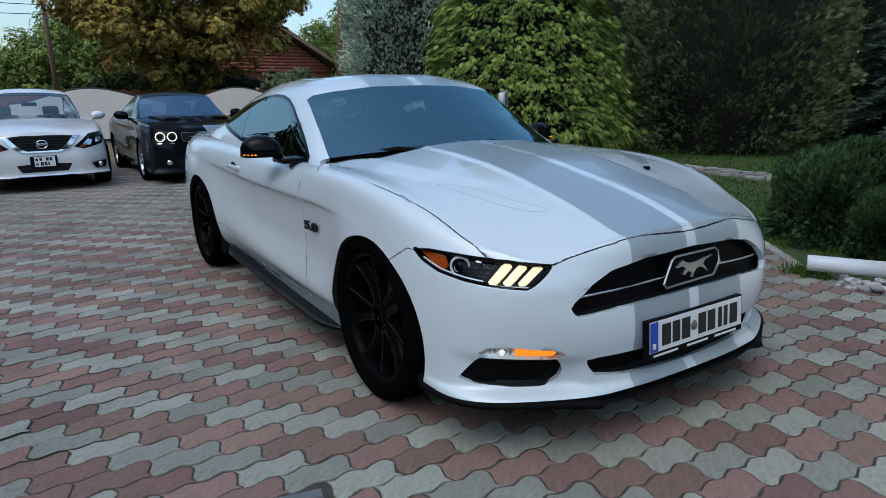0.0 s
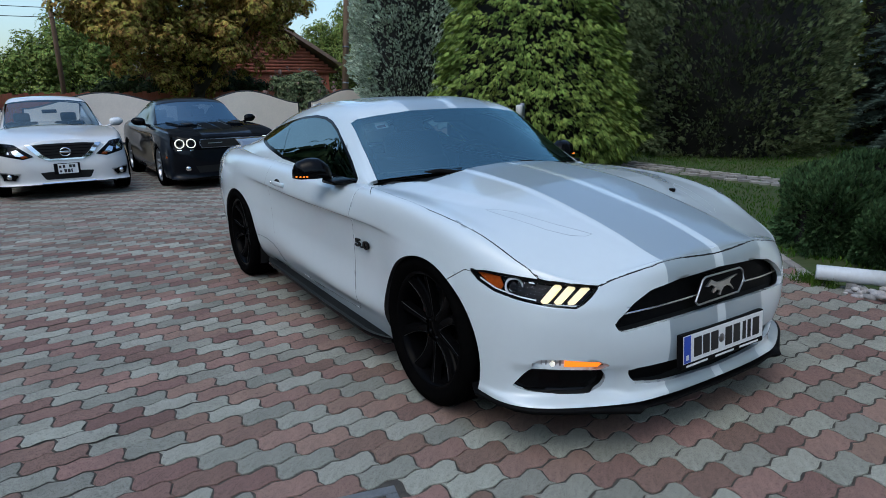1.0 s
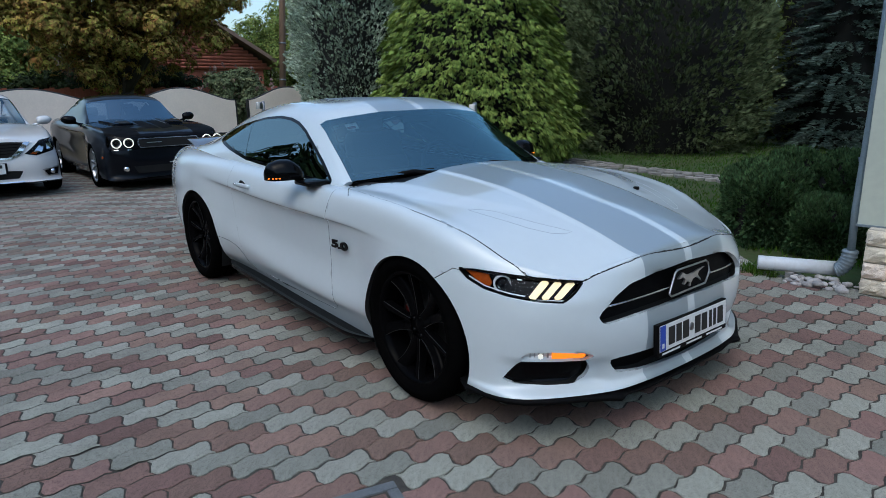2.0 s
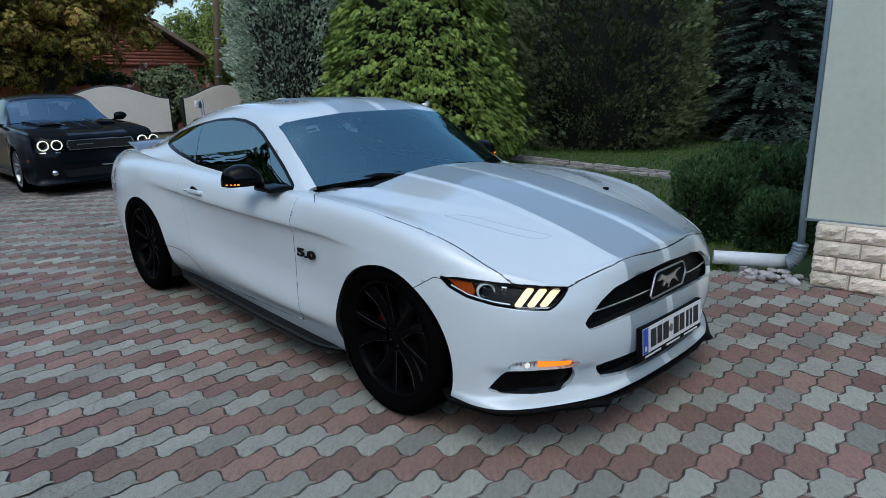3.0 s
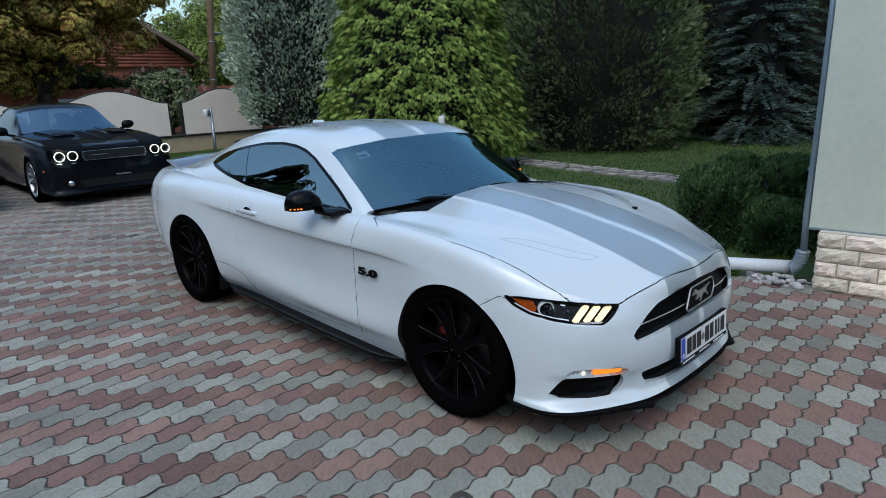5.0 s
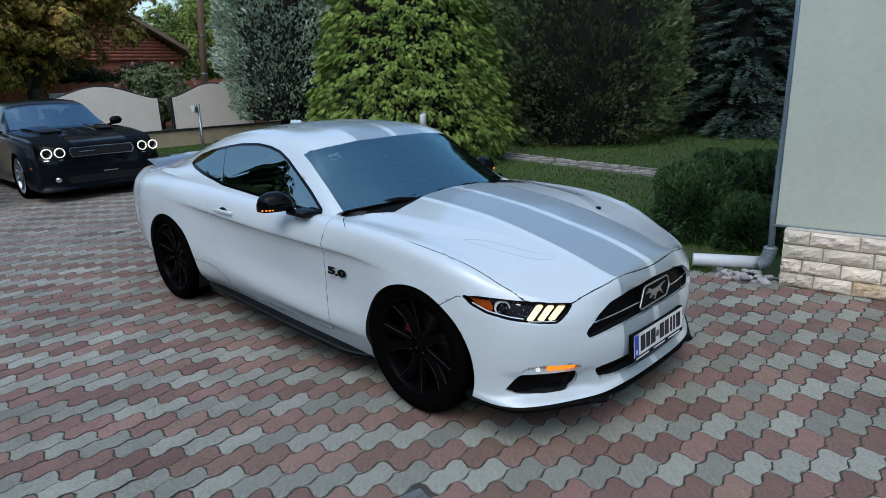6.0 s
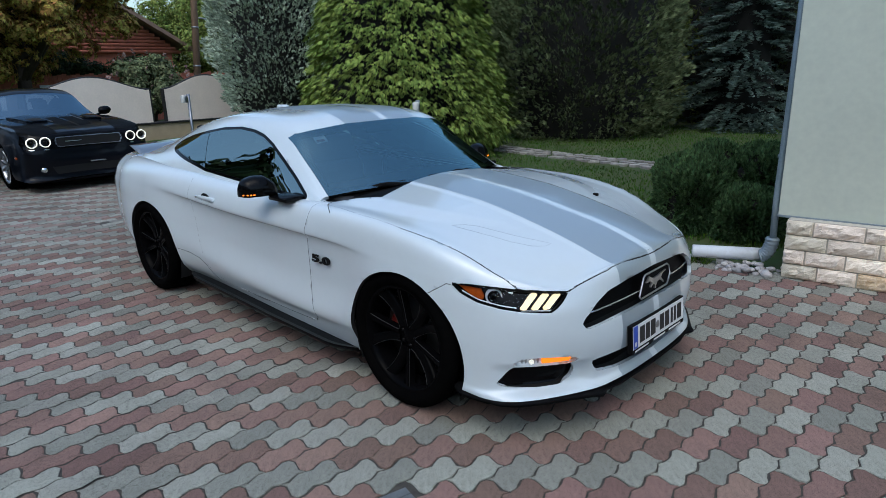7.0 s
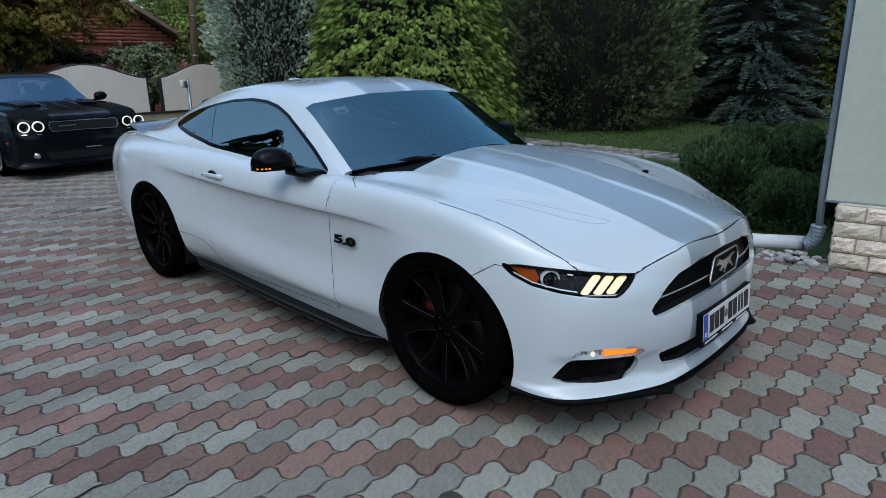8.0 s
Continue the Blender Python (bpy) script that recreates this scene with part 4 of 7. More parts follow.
# wipers, washer nozzles, shark fin, screen sticker, tail spoiler
for y0, y1, pivot in ((-0.69, -0.27, -0.40), (-0.10, 0.42, 0.14)):
    wp = new("wiper")
    wp.parent = SPORTS
    pts = [(-0.555 - 0.215 * (y / 0.72) ** 2, y, 0.966 - 0.052 * (y / 0.72) ** 2) for y in np.linspace(y0, y1, 12)]
    part("blade", tube(bmesh.new(), pts, 0.009, 6), M_BLACK, wp)
    part("arm", tube(bmesh.new(), [(-0.49 - 0.18 * (pivot / 0.72) ** 2, pivot + 0.14, 0.948 - 0.05 * (pivot / 0.72) ** 2), (pts[7][0] + 0.03, pivot, pts[7][2] + 0.006), pts[4]], [0.020, 0.015, 0.009], 8), M_BLACK, wp)
bm = bmesh.new()
rows = [[(-0.49 - 0.20 * (y / 0.72) ** 2 + dx, y, 0.946 - 0.055 * (y / 0.72) ** 2 + dz) for y in np.linspace(-0.64, 0.64, 25)] for dx, dz in ((0.03, -0.012), (-0.03, 0.0), (-0.09, 0.004))]
vs = [[bm.verts.new(p) for p in r] for r in rows]
for p, q in zip(vs, vs[1:]):
    for j in range(24):
        bm.faces.new((p[j], p[j + 1], q[j + 1], q[j]))
part("cowl_panel", bm, M_BLACK, SPORTS, "black plastic cowl")
part("roof_antenna", box(bmesh.new(), -2.28, -2.16, -0.022, 0.022, 1.30, 1.348, 0.016, 3), M_WHITE, SPORTS)
st = new("screen_sticker")
st.parent = SPORTS
st.matrix_local = pose(-1.055, -0.50, 1.190, 0, 0, 0) @ Euler((radians(9), radians(32), radians(-10))).to_matrix().to_4x4()
part("sticker_paper", box(bmesh.new(), -0.03, 0.03, -0.035, 0.035, -0.001, 0.001), M_PLATE, st, smooth=False)
part("sticker_print", box(bmesh.new(), 0.0, 0.022, -0.03, 0.02, 0.0012, 0.002), M_RED, st, smooth=False)
bm = bmesh.new()
rows = []
for a in np.linspace(-1, 1, 31):
    y = 0.67 * a
    sweep = 0.13 * a * a
    rows.append([(-3.50 + sweep, y, 0.965), (-3.54 + sweep, y, 1.0), (-3.62 + sweep, y, 1.022), (-3.70 + sweep, y, 1.036 - 0.01 * a * a), (-3.705 + sweep, y, 1.022), (-3.60 + sweep, y, 0.99)])
vs = [[bm.verts.new(p) for p in r] for r in rows]
for p, q in zip(vs, vs[1:]):
    for j in range(5):
        bm.faces.new((p[j], p[j + 1], q[j + 1], q[j]))
bm.faces.new(vs[0]), bm.faces.new(vs[-1])
bmesh.ops.recalc_face_normals(bm, faces=bm.faces)
part("tail_spoiler", bm, M_GREYPAINT, SPORTS, "silver-grey tail spoiler")


def seat(parent, x, y, m, lean=22):
    st = new("seat")
    st.parent = parent
    part("cushion", box(bmesh.new(), x - 0.25, x + 0.27, y - 0.25, y + 0.25, 0.42, 0.58, 0.05, 3), m, st)
    part("backrest", box(bmesh.new(), -0.07, 0.07, -0.25, 0.25, 0.0, 0.60, 0.05, 3, Matrix.Translation((x - 0.24, y, 0.52)) @ Euler((0, radians(-lean), 0)).to_matrix().to_4x4()), m, st)
    part("headrest", box(bmesh.new(), -0.045, 0.045, -0.13, 0.13, 0.0, 0.17, 0.04, 3, Matrix.Translation((x - 0.47, y, 1.08)) @ Euler((0, radians(-lean), 0)).to_matrix().to_4x4()), m, st)


def interior(parent, x0, x1, half, z0, m, dash_z=0.93, wheel_y=0.37):
    """Floor pan, dashboard, steering wheel and two front seats of a car."""
    bm = bmesh.new()
    box(bm, x1, x0, -half, half, z0, z0 + 0.05)
    box(bm, x1 - 0.05, x1, -half, half, z0, z0 + 0.6)
    part("floor_pan", bm, M_VOID, parent, smooth=False)
    part("dashboard", box(bmesh.new(), x0 - 0.55, x0 + 0.02, -half + 0.02, half - 0.02, 0.66, dash_z - 0.02, 0.06, 3), M_SEAT, parent, "dark dashboard")
    bm = bmesh.new()
    wm = Matrix.Translation((x0 - 0.66, wheel_y, dash_z - 0.06)) @ Euler((0, radians(-25), 0)).to_matrix().to_4x4()
    tube(bm, [wm @ Vector((0, 0.185 * math.cos(a), 0.185 * math.sin(a))) for a in np.linspace(0, 2 * math.pi, 25)], 0.015, 8, cap=False)
    tube(bm, [wm @ Vector((0, -0.18, 0)), wm @ Vector((0.03, 0, 0)), wm @ Vector((0, 0.18, 0))], 0.02, 6)
    part("steering_wheel", bm, M_SEAT, parent)
    seat(parent, x0 - 1.15, 0.37, m)
    seat(parent, x0 - 1.15, -0.37, m)
    part("rear_bench", box(bmesh.new(), x1 + 0.05, x1 + 0.55, -half + 0.08, half - 0.08, 0.45, 0.90, 0.06, 3), m, parent)
    part("inner_mirror", box(bmesh.new(), x0 - 0.50, x0 - 0.47, -0.11, 0.11, dash_z + 0.26, dash_z + 0.32, 0.012), M_BLACK, parent)


interior(SPORTS, -0.62, -2.6, 0.72, 0.22, M_SEAT)
SPORTS_TREE = BVHTree.FromBMesh(SPORTS_SHELL)


def on_skin(pts, way, sink=0.0):
    """Points (car coordinates) carried along a direction onto the car's skin."""
    out = []
    for p in pts:
        hit = SPORTS_TREE.ray_cast(Vector(p) - Vector(way) * 0.6, Vector(way), 1.5)
        if hit[0] is not None:
            out.append(hit[0] + Vector(way).normalized() * sink)
    return out


def eased(pts, rounds=6):
    """A line of points with its small kinks evened out, the ends kept."""
    for _ in range(rounds):
        pts = [pts[0]] + [(a + 2 * b + c) / 4 for a, b, c in zip(pts, pts[1:], pts[2:])] + [pts[-1]]
    return pts


def finer(pts, n=4):
    return [Vector(a).lerp(Vector(b), k / n) for a, b in zip(pts, pts[1:]) for k in range(n)] + [Vector(pts[-1])]


for s in (-1, 1):
    vent = [(0.11, 0.622), (0.145, 0.572), (0.19, 0.535), (0.27, 0.508), (0.365, 0.463), (0.46, 0.405), (0.50, 0.385), (0.497, 0.420), (0.46, 0.470), (0.381, 0.525), (0.255, 0.580), (0.15, 0.616), (0.11, 0.622)]
    part("vent_outline", tube(bmesh.new(), on_skin(finer([(x, s * y, 0.9) for x, y in vent]), (0, 0, -1)), 0.0011, 6, cap=False), M_JOINT, SPORTS, "thin outline of a bonnet vent")
    part("fender_joint", tube(bmesh.new(), on_skin(finer([(-0.606, s * 0.803, 1.0), (-0.56, s * 0.832, 1.0), (-0.517, s * 0.858, 1.0)]), (0, 0, -1)), 0.0022, 6), M_GAPSHADE, SPORTS)
    edge = [(-2.36, s * 1.0, 0.395), (-2.15, s * 1.0, 0.392), (-2.02, s * 1.0, 0.372), (-1.95, s * 1.0, 0.335), (-1.90, s * 1.0, 0.27), (-1.84, s * 1.0, 0.235)]
    part("sill_joint", tube(bmesh.new(), on_skin(finer(edge), (0, -s, 0)), 0.0014, 6), M_GAPSHADE, SPORTS, "fine joint above the sill")
# Dark lines carry the shade of the bonnet's gaps in their colour
for s in (-1, 1):
    part("bonnet_side_joint", tube(bmesh.new(), eased(on_skin(finer([(x, y * s, 0.95) for x, y in HOOD[4:10]], 8), (0, 0, -1), 0.0020)), 0.0022, 6), M_GAPSHADE, SPORTS)
part("bonnet_front_joint", tube(bmesh.new(), eased(on_skin(finer([(x, y * s, 0.9) for s, row in ((1, HOOD[12:18]), (-1, HOOD[12:17][::-1])) for x, y in row], 6), (0, 0, -1), 0.0022), 10), 0.0028, 6), M_GAPSHADE, SPORTS, "black joint at the bonnet's front edge")
part("washer_nozzle", box(bmesh.new(), 0.225, 0.253, 0.428, 0.448, 0.855, 0.872, 0.004), M_BLACK, SPORTS, "small black nozzle on the bonnet")


# ---- the two other cars: the same way of lofting with proportions of their own ----
def largest(ob):
    """Welds a mesh and drops stray slivers, keeping its large connected pieces."""
    bm = bmesh.new()
    bm.from_mesh(ob.data)
    bmesh.ops.remove_doubles(bm, verts=bm.verts, dist=0.008)
    left, pieces = set(bm.verts), []
    while left:
        heap = [left.pop()]
        piece = list(heap)
        while heap:
            for e in heap.pop().link_edges:
                for v in e.verts:
                    if v in left:
                        left.remove(v)
                        heap.append(v)
                        piece.append(v)
        pieces.append(piece)
    top = max(len(p) for p in pieces)
    keep = {v for p in pieces if len(p) > 0.2 * top and sum(v.co.x for v in p) > -2 * len(p) for v in p}
    bmesh.ops.delete(bm, geom=[v for v in bm.verts if v not in keep], context="VERTS")
    bm.to_mesh(ob.data)
    bm.free()


def other_car(name, m, label, paint, maps, blunt, seats, doors, level=0.0, cabin_maps=None):
    """A parked car: body, bonnet, doors, glass, mirrors and seats. Returns it with its grid."""
    car = thing(name, m, label, "car")
    lines = resized(with_lid(COUPE_LINES, COUPE_MIDDLE), *maps)
    front = np.clip((lines[..., 0] - 0.25) / 0.5, 0, 1)
    lines[..., 0] += blunt * front * np.clip(lines[..., 1] / 0.8, 0, 1) ** 2
    lines[..., 1] *= 1 + 0.07 * front * (blunt > 0.1)
    lines[..., 2] += level * front * np.clip(lines[..., 1] / 0.7, 0, 1) ** 2 * np.clip((lines[..., 2] - 0.68) / 0.10, 0, 1)
    G = loft(lines, 0.06, 0.05)
    bm = shell(G)
    (xa, xb), (ya, yb), (za, zb) = maps
    ux = lambda c: np.interp(-c[:, 0], [-v for v in xb], [-v for v in xa]) * -1  # noqa: E731
    uz = lambda c: np.interp(c[:, 2], zb, za)  # noqa: E731
    ay = lambda c: np.abs(c[:, 1])  # noqa: E731
    far = lambda ok, d: np.where(ok, d, 9.0)  # noqa: E731
    wb = xb[xa.index(-2.72)]
    r = 0.37
    arch_f = lambda c: far((ay(c) > 0.5) & (c[:, 2] < 0.78), np.hypot(c[:, 0], c[:, 2] - 0.34) - r)  # noqa: E731
    arch_r = lambda c: far((ay(c) > 0.5) & (c[:, 2] < 0.78), np.hypot(c[:, 0] - wb, c[:, 2] - 0.34) - r)  # noqa: E731
    hood = lambda c: far(uz(c) > 0.6, inside([(x, y) for x, y in HOOD], ux(c) - blunt * 0.4 * np.clip(ay(c) / 0.8, 0, 1) ** 2 * np.clip((c[:, 0] - 0.25) / 0.5, 0, 1), ay(c)))  # noqa: E731
    cabin = lambda c: far(uz(c) > 0.85, inside(CABIN, ux(c), ay(c) * 0.95 / yb[-1]))  # noqa: E731
    door = lambda c: far(ay(c) > 0.6, inside(DOOR, ux(c), uz(c)))  # noqa: E731
    for f in (arch_f, arch_r, hood, cabin, door):
        cut(bm, f)
    c = np.array([f.calc_center_median() for f in bm.faces])
    keep = (arch_f(c) > 0) & (arch_r(c) > 0) & (cabin(c) > 0)
    panel("body_shell", bm, keep & (hood(c) > 0) & (door(c) > 0), paint, car, 0.003)
    panel("bonnet", bm, keep & (hood(c) < 0), paint, car, 0.003)
    for s in (1, -1):
        panel("door", bm, keep & (door(c) < 0) & (hood(c) > 0) & (c[:, 1] * s > 0), paint, car, 0.003)
    inner = G.copy()
    inner[..., 1] *= 0.95
    inner[..., 2] = 0.45 + (inner[..., 2] - 0.45) * 0.93
    inner[..., 0] = -1.5 + (inner[..., 0] + 1.5) * 0.97
    ib = shell(inner)
    ci = np.array([f.calc_center_median() for f in ib.faces])
    panel("inner_body", ib, (arch_f(ci) > 0) & (arch_r(ci) > 0) & (cabin(ci) > 0), M_VOID, car, 0, thick=False)
    cm = cabin_maps or maps
    cl = resized(COUPE_CABIN, *cm)
    cb = shell(loft(cl, 0.06, 0.05, False, False))
    vx = lambda c: np.interp(-c[:, 0], [-v for v in cm[0][1]], [-v for v in cm[0][0]]) * -1  # noqa: E731
    vz = lambda c: np.interp(c[:, 2], cm[2][1], cm[2][0])  # noqa: E731
    vy = lambda c: np.interp(ay(c), cm[1][1], cm[1][0])  # noqa: E731
    wind = lambda c: far((vx(c) > -1.35) & (vz(c) > 0.924), inside(SCREEN, vy(c), vz(c)))  # noqa: E731
    side = lambda c: far(vy(c) > 0.5, inside(SIDEGLASS, vx(c), vz(c)))  # noqa: E731
    back = lambda c: far(vx(c) < -2.2, inside(BACKGLASS, vx(c), vy(c)))  # noqa: E731
    for f in (wind, side, back):
        cut(cb, f)
    cc = np.array([f.calc_center_median() for f in cb.faces])
    panel("roof", cb, (wind(cc) > 0) & (side(cc) > 0) & (back(cc) > 0), paint, car, 0.001)
    largest(panel("windscreen", cb, wind(cc) < 0, M_DEEP if paint is M_BLACKPAINT else M_HAZE, car, 0, thick=False))
    panel("rear_window", cb, back(cc) < 0, M_HAZE, car, 0, thick=False)
    for s in (1, -1):
        panel("side_window", cb, (side(cc) < 0) & (cc[:, 1] * s > 0), M_TINT, car, 0, thick=False)
        for x0 in (0.0, wb):
            bmx = bmesh.new()
            ring = [[bmx.verts.new((x0 + r * 1.01 * math.cos(a), s * y, 0.34 + r * 1.01 * math.sin(a))) for a in np.linspace(-0.4, math.pi + 0.4, 28)] for y in (0.86, 0.5)]
            for k in range(27):
                bmx.faces.new((ring[0][k], ring[0][k + 1], ring[1][k + 1], ring[1][k]))
            bmx.faces.new(ring[1])
            part("arch_liner", bmx, M_VOID, car)
    interior(car, cm[0][1][cm[0][0].index(-0.62)] - 0.02 if -0.62 in cm[0][0] else -0.6, wb + 0.15, 0.68, 0.25, seats, 0.98)
    return car, G


def mirrors(car, x, y, z, m, arm):
    """Two rounded door mirrors on short arms."""
    for s in (-1, 1):
        mir = new("door_mirror")
        mir.parent = car
        bm = bmesh.new()
        rows = []
        for f in np.linspace(0, 1, 10):
            h = 0.072 * math.sqrt(max(0.05, 1 - abs(2 * f - 0.9) ** 3.0 * 0.95))
            d = 0.085 * math.sqrt(max(0.05, 1 - abs(2 * f - 0.9) ** 2.6 * 0.95))
            rows.append([bm.verts.new((x + d * math.cos(a) * (1.0 if math.cos(a) > 0 else 0.4) - 0.03 * f, s * (y + 0.02 + 0.22 * f), z + 0.065 + 0.012 * f + h * math.sin(a))) for a in [2 * math.pi * k / 18 for k in range(18)]])
        for p, q in zip(rows, rows[1:]):
            for j in range(18):
                bm.faces.new((p[j], p[(j + 1) % 18], q[(j + 1) % 18], q[j]))
        bm.faces.new(rows[0]), bm.faces.new(rows[-1])
        bmesh.ops.recalc_face_normals(bm, faces=bm.faces)
        part("mirror_shell", bm, m, mir)
        part("mirror_arm", tube(bmesh.new(), [(x + 0.06, s * (y - 0.09), z - 0.02), (x + 0.01, s * (y + 0.0), z + 0.005), (x, s * (y + 0.07), z + 0.03)], [0.024, 0.02, 0.024], 10), arm, mir)


def front_of(poly, s=0):
    """A patch test by the front view; s picks one side."""
    return lambda c: np.where(c[:, 0] > 0.2, inside(poly, c[:, 1] * (s or 1), c[:, 2]), 9.0)


NOSE = lambda co: co.x > 0.1  # noqa: E731
BLACK_MAPS = (([-3.80, -2.72, -0.62, 0.0, 0.845], [-4.00, -2.946, -0.72, 0.0, 1.0]), ([0, 0.948], [0, 0.962]), ([0.19, 0.66, 0.74, 0.97, 1.378], [0.17, 0.74, 0.86, 1.04, 1.50]))
BLACK, BG = other_car("black_coupe", pose(-9.33, 0.655, 0, 0, 0, 0), "glossy black muscle coupe with lit ring headlights, parked on paving", M_BLACKPAINT, BLACK_MAPS, 0.31, M_SEAT, 1, level=0.07)
mirrors(BLACK, -0.98, 0.87, 0.985, M_GLOSSBLACK, M_GLOSSBLACK)
for s in (-1, 1):
    wheel(BLACK, "wheel", (0, s * 0.80, 0.355), s, 0.355, 0.235, M_SILVER if s else M_RIM, 5, "silver alloy wheel")
    wheel(BLACK, "wheel", (-2.946, s * 0.81, 0.355), s, 0.355, 0.24, M_SILVER, 5, "silver alloy wheel")
skin("front_panel", front_of([(-0.84, 0.63), (-0.86, 0.72), (-0.83, 0.825), (0.83, 0.825), (0.86, 0.72), (0.84, 0.63)]), M_GLOSSBLACK, BLACK, 0.004, NOSE, G=BG, label="recessed black grille band")
skin("grille", front_of([(-0.43, 0.655), (-0.46, 0.72), (-0.44, 0.785), (0.44, 0.785), (0.46, 0.72), (0.43, 0.655)]), M_VOID, BLACK, 0.008, NOSE, G=BG)
skin("grille_frame", lambda c: np.where(c[:, 0] > 0.2, np.abs(inside([(-0.43, 0.655), (-0.46, 0.72), (-0.44, 0.785), (0.44, 0.785), (0.46, 0.72), (0.43, 0.655)], c[:, 1], c[:, 2])) - 0.004, 9.0), M_STEEL, BLACK, 0.014, NOSE, G=BG, thick=0.01)
skin("grille_badge", front_of([(-0.33, 0.718), (-0.10, 0.718), (-0.10, 0.730), (-0.33, 0.730)]), M_CHROME, BLACK, 0.016, NOSE, G=BG)
skin("lower_intake", front_of([(-0.50, 0.27), (-0.56, 0.38), (0.56, 0.38), (0.50, 0.27)]), M_VOID, BLACK, 0.004, NOSE, G=BG)
skin("bumper_crease", front_of([(-0.86, 0.575), (-0.86, 0.590), (0.86, 0.590), (0.86, 0.575)]), M_BLACKPAINT, BLACK, 0.012, NOSE, G=BG, thick=0.012)
part("chin_spoiler", box(bmesh.new(), 0.78, 0.985, -0.74, 0.74, 0.15, 0.19, 0.012), M_BLACK, BLACK)
part("plate_strip", box(bmesh.new(), 1.0, 1.012, -0.02, 0.20, 0.40, 0.415, 0.003), M_SILVER, BLACK, "pale strip on the bumper")
for s in (-1, 1):
    for y in (0.59, 0.76):
        lm = new("headlight")
        lm.parent = BLACK
        lm["label"] = "round headlight with lit white ring"
        x = 1.030 - (0.005 if y > 0.7 else 0.0)
        for nm, mt, prof in (("light_ring", M_HALO, [(0.059, 0.0), (0.058, 0.016), (0.066, 0.020), (0.073, 0.016), (0.074, 0.0)]), ("bowl", M_STEEL, [(0.0, -0.03), (0.03, -0.025), (0.056, 0.006)]), ("bulb_lens", M_GLOSSBLACK, [(0.0, 0.012), (0.025, 0.006), (0.034, -0.02)])):
            o = part(nm, lathe(bmesh.new(), prof, 32, "x"), mt, lm)
            o.matrix_local = Matrix.Translation((x, s * y, 0.735))
        # Chrome patch on the bumper stands for the lamp's reflection
        skin("lamp_reflection", front_of([(y - 0.035, 0.633), (y - 0.02, 0.625), (y + 0.02, 0.625), (y + 0.035, 0.633), (y, 0.642)], s), M_CHROME, lm, 0.012, NOSE, G=BG)
    part("fog_lamp", lathe(bmesh.new(), [(0, 0.02), (0.03, 0.015), (0.045, 0.0), (0.05, -0.03)], 24, "x"), M_CHROME, BLACK, "round chrome fog lamp").matrix_local = Matrix.Translation((1.035, s * 0.66, 0.345))
    part("side_marker", box(bmesh.new(), 0.66, 0.73, s * 0.90 - 0.012, s * 0.90 + 0.012, 0.50, 0.53, 0.005), M_AMBER, BLACK, "amber side marker")
    BONNET = lambda co: co.z > 0.8 and co.x > -1.0  # noqa: E731
    by_top = lambda poly: (lambda c: np.where(c[:, 2] > 0.8, inside(poly, c[:, 0], c[:, 1] * s), 9.0))  # noqa: E731
    skin("bonnet_graphic", by_top([(0.30, 0.42), (0.98, 0.40), (0.98, 0.86), (0.30, 0.80)]), M_BLACK, BLACK, 0.003, BONNET, s, G=BG, label="matt black bonnet patch")
    skin("bonnet_graphic", by_top([(-0.30, 0.02), (0.70, 0.02), (0.62, 0.20), (-0.25, 0.34)]), M_BLACK, BLACK, 0.003, BONNET, s, G=BG, label="matt black bonnet patch")
    scoop = skin("bonnet_scoop", by_top([(-0.62, 0.30), (-0.62, 0.62), (0.10, 0.54), (0.20, 0.50), (0.20, 0.28), (0.10, 0.24)]), M_BLACKPAINT, BLACK, 0.03, BONNET, s, 0.03, "raised bonnet scoop", G=BG)
    # Flat patch without a hole: the mouth's shade is in its colour
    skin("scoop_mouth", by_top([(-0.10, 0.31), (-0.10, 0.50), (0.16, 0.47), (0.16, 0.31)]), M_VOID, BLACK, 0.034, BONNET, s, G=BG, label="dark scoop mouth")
    # Silver strip paints the sky's sheen on the bonnet beside the scoop
    skin("scoop_sheen", by_top([(-0.60, 0.235), (-0.60, 0.262), (0.22, 0.232), (0.22, 0.205)]), M_SILVER, BLACK, 0.006, BONNET, s, G=BG, label="silver strip for the sheen beside the scoop")

WHITE_MAPS = (([-3.80, -2.72, -0.62, 0.0, 0.845], [-3.85, -2.776, -0.50, 0.0, 0.97]), ([0, 0.948], [0, 0.935]), ([0.19, 0.25, 0.66, 0.74, 0.97, 1.378], [0.215, 0.26, 0.76, 0.87, 1.06, 1.46]))
WHITE_CABIN = (([-3.5, -2.05, -1.6, -1.13, -0.62, -0.5], [-3.62, -2.15, -1.55, -1.05, -0.40, -0.28]), ([0, 0.60, 0.83], [0, 0.585, 0.80]), ([0.86, 0.93, 1.23, 1.378], [0.95, 1.03, 1.42, 1.56]))
SEDAN, SG = other_car("white_sedan", pose(-9.72, -1.64, 0, 0, 0, 1.0), "pearl white family sedan with a dark chrome-edged grille, parked on paving", M_PEARL, WHITE_MAPS, 0.14, M_SEATGREY, 2, cabin_maps=WHITE_CABIN)
mirrors(SEDAN, -0.72, 0.85, 1.0, M_PEARL, M_PEARL)
for s in (-1, 1):
    wheel(SEDAN, "wheel", (0, s * 0.835, 0.335), s, 0.335, 0.215, M_SILVER, 5, "silver alloy wheel")
    wheel(SEDAN, "wheel", (-2.776, s * 0.835, 0.335), s, 0.335, 0.215, M_SILVER, 5, "silver alloy wheel")
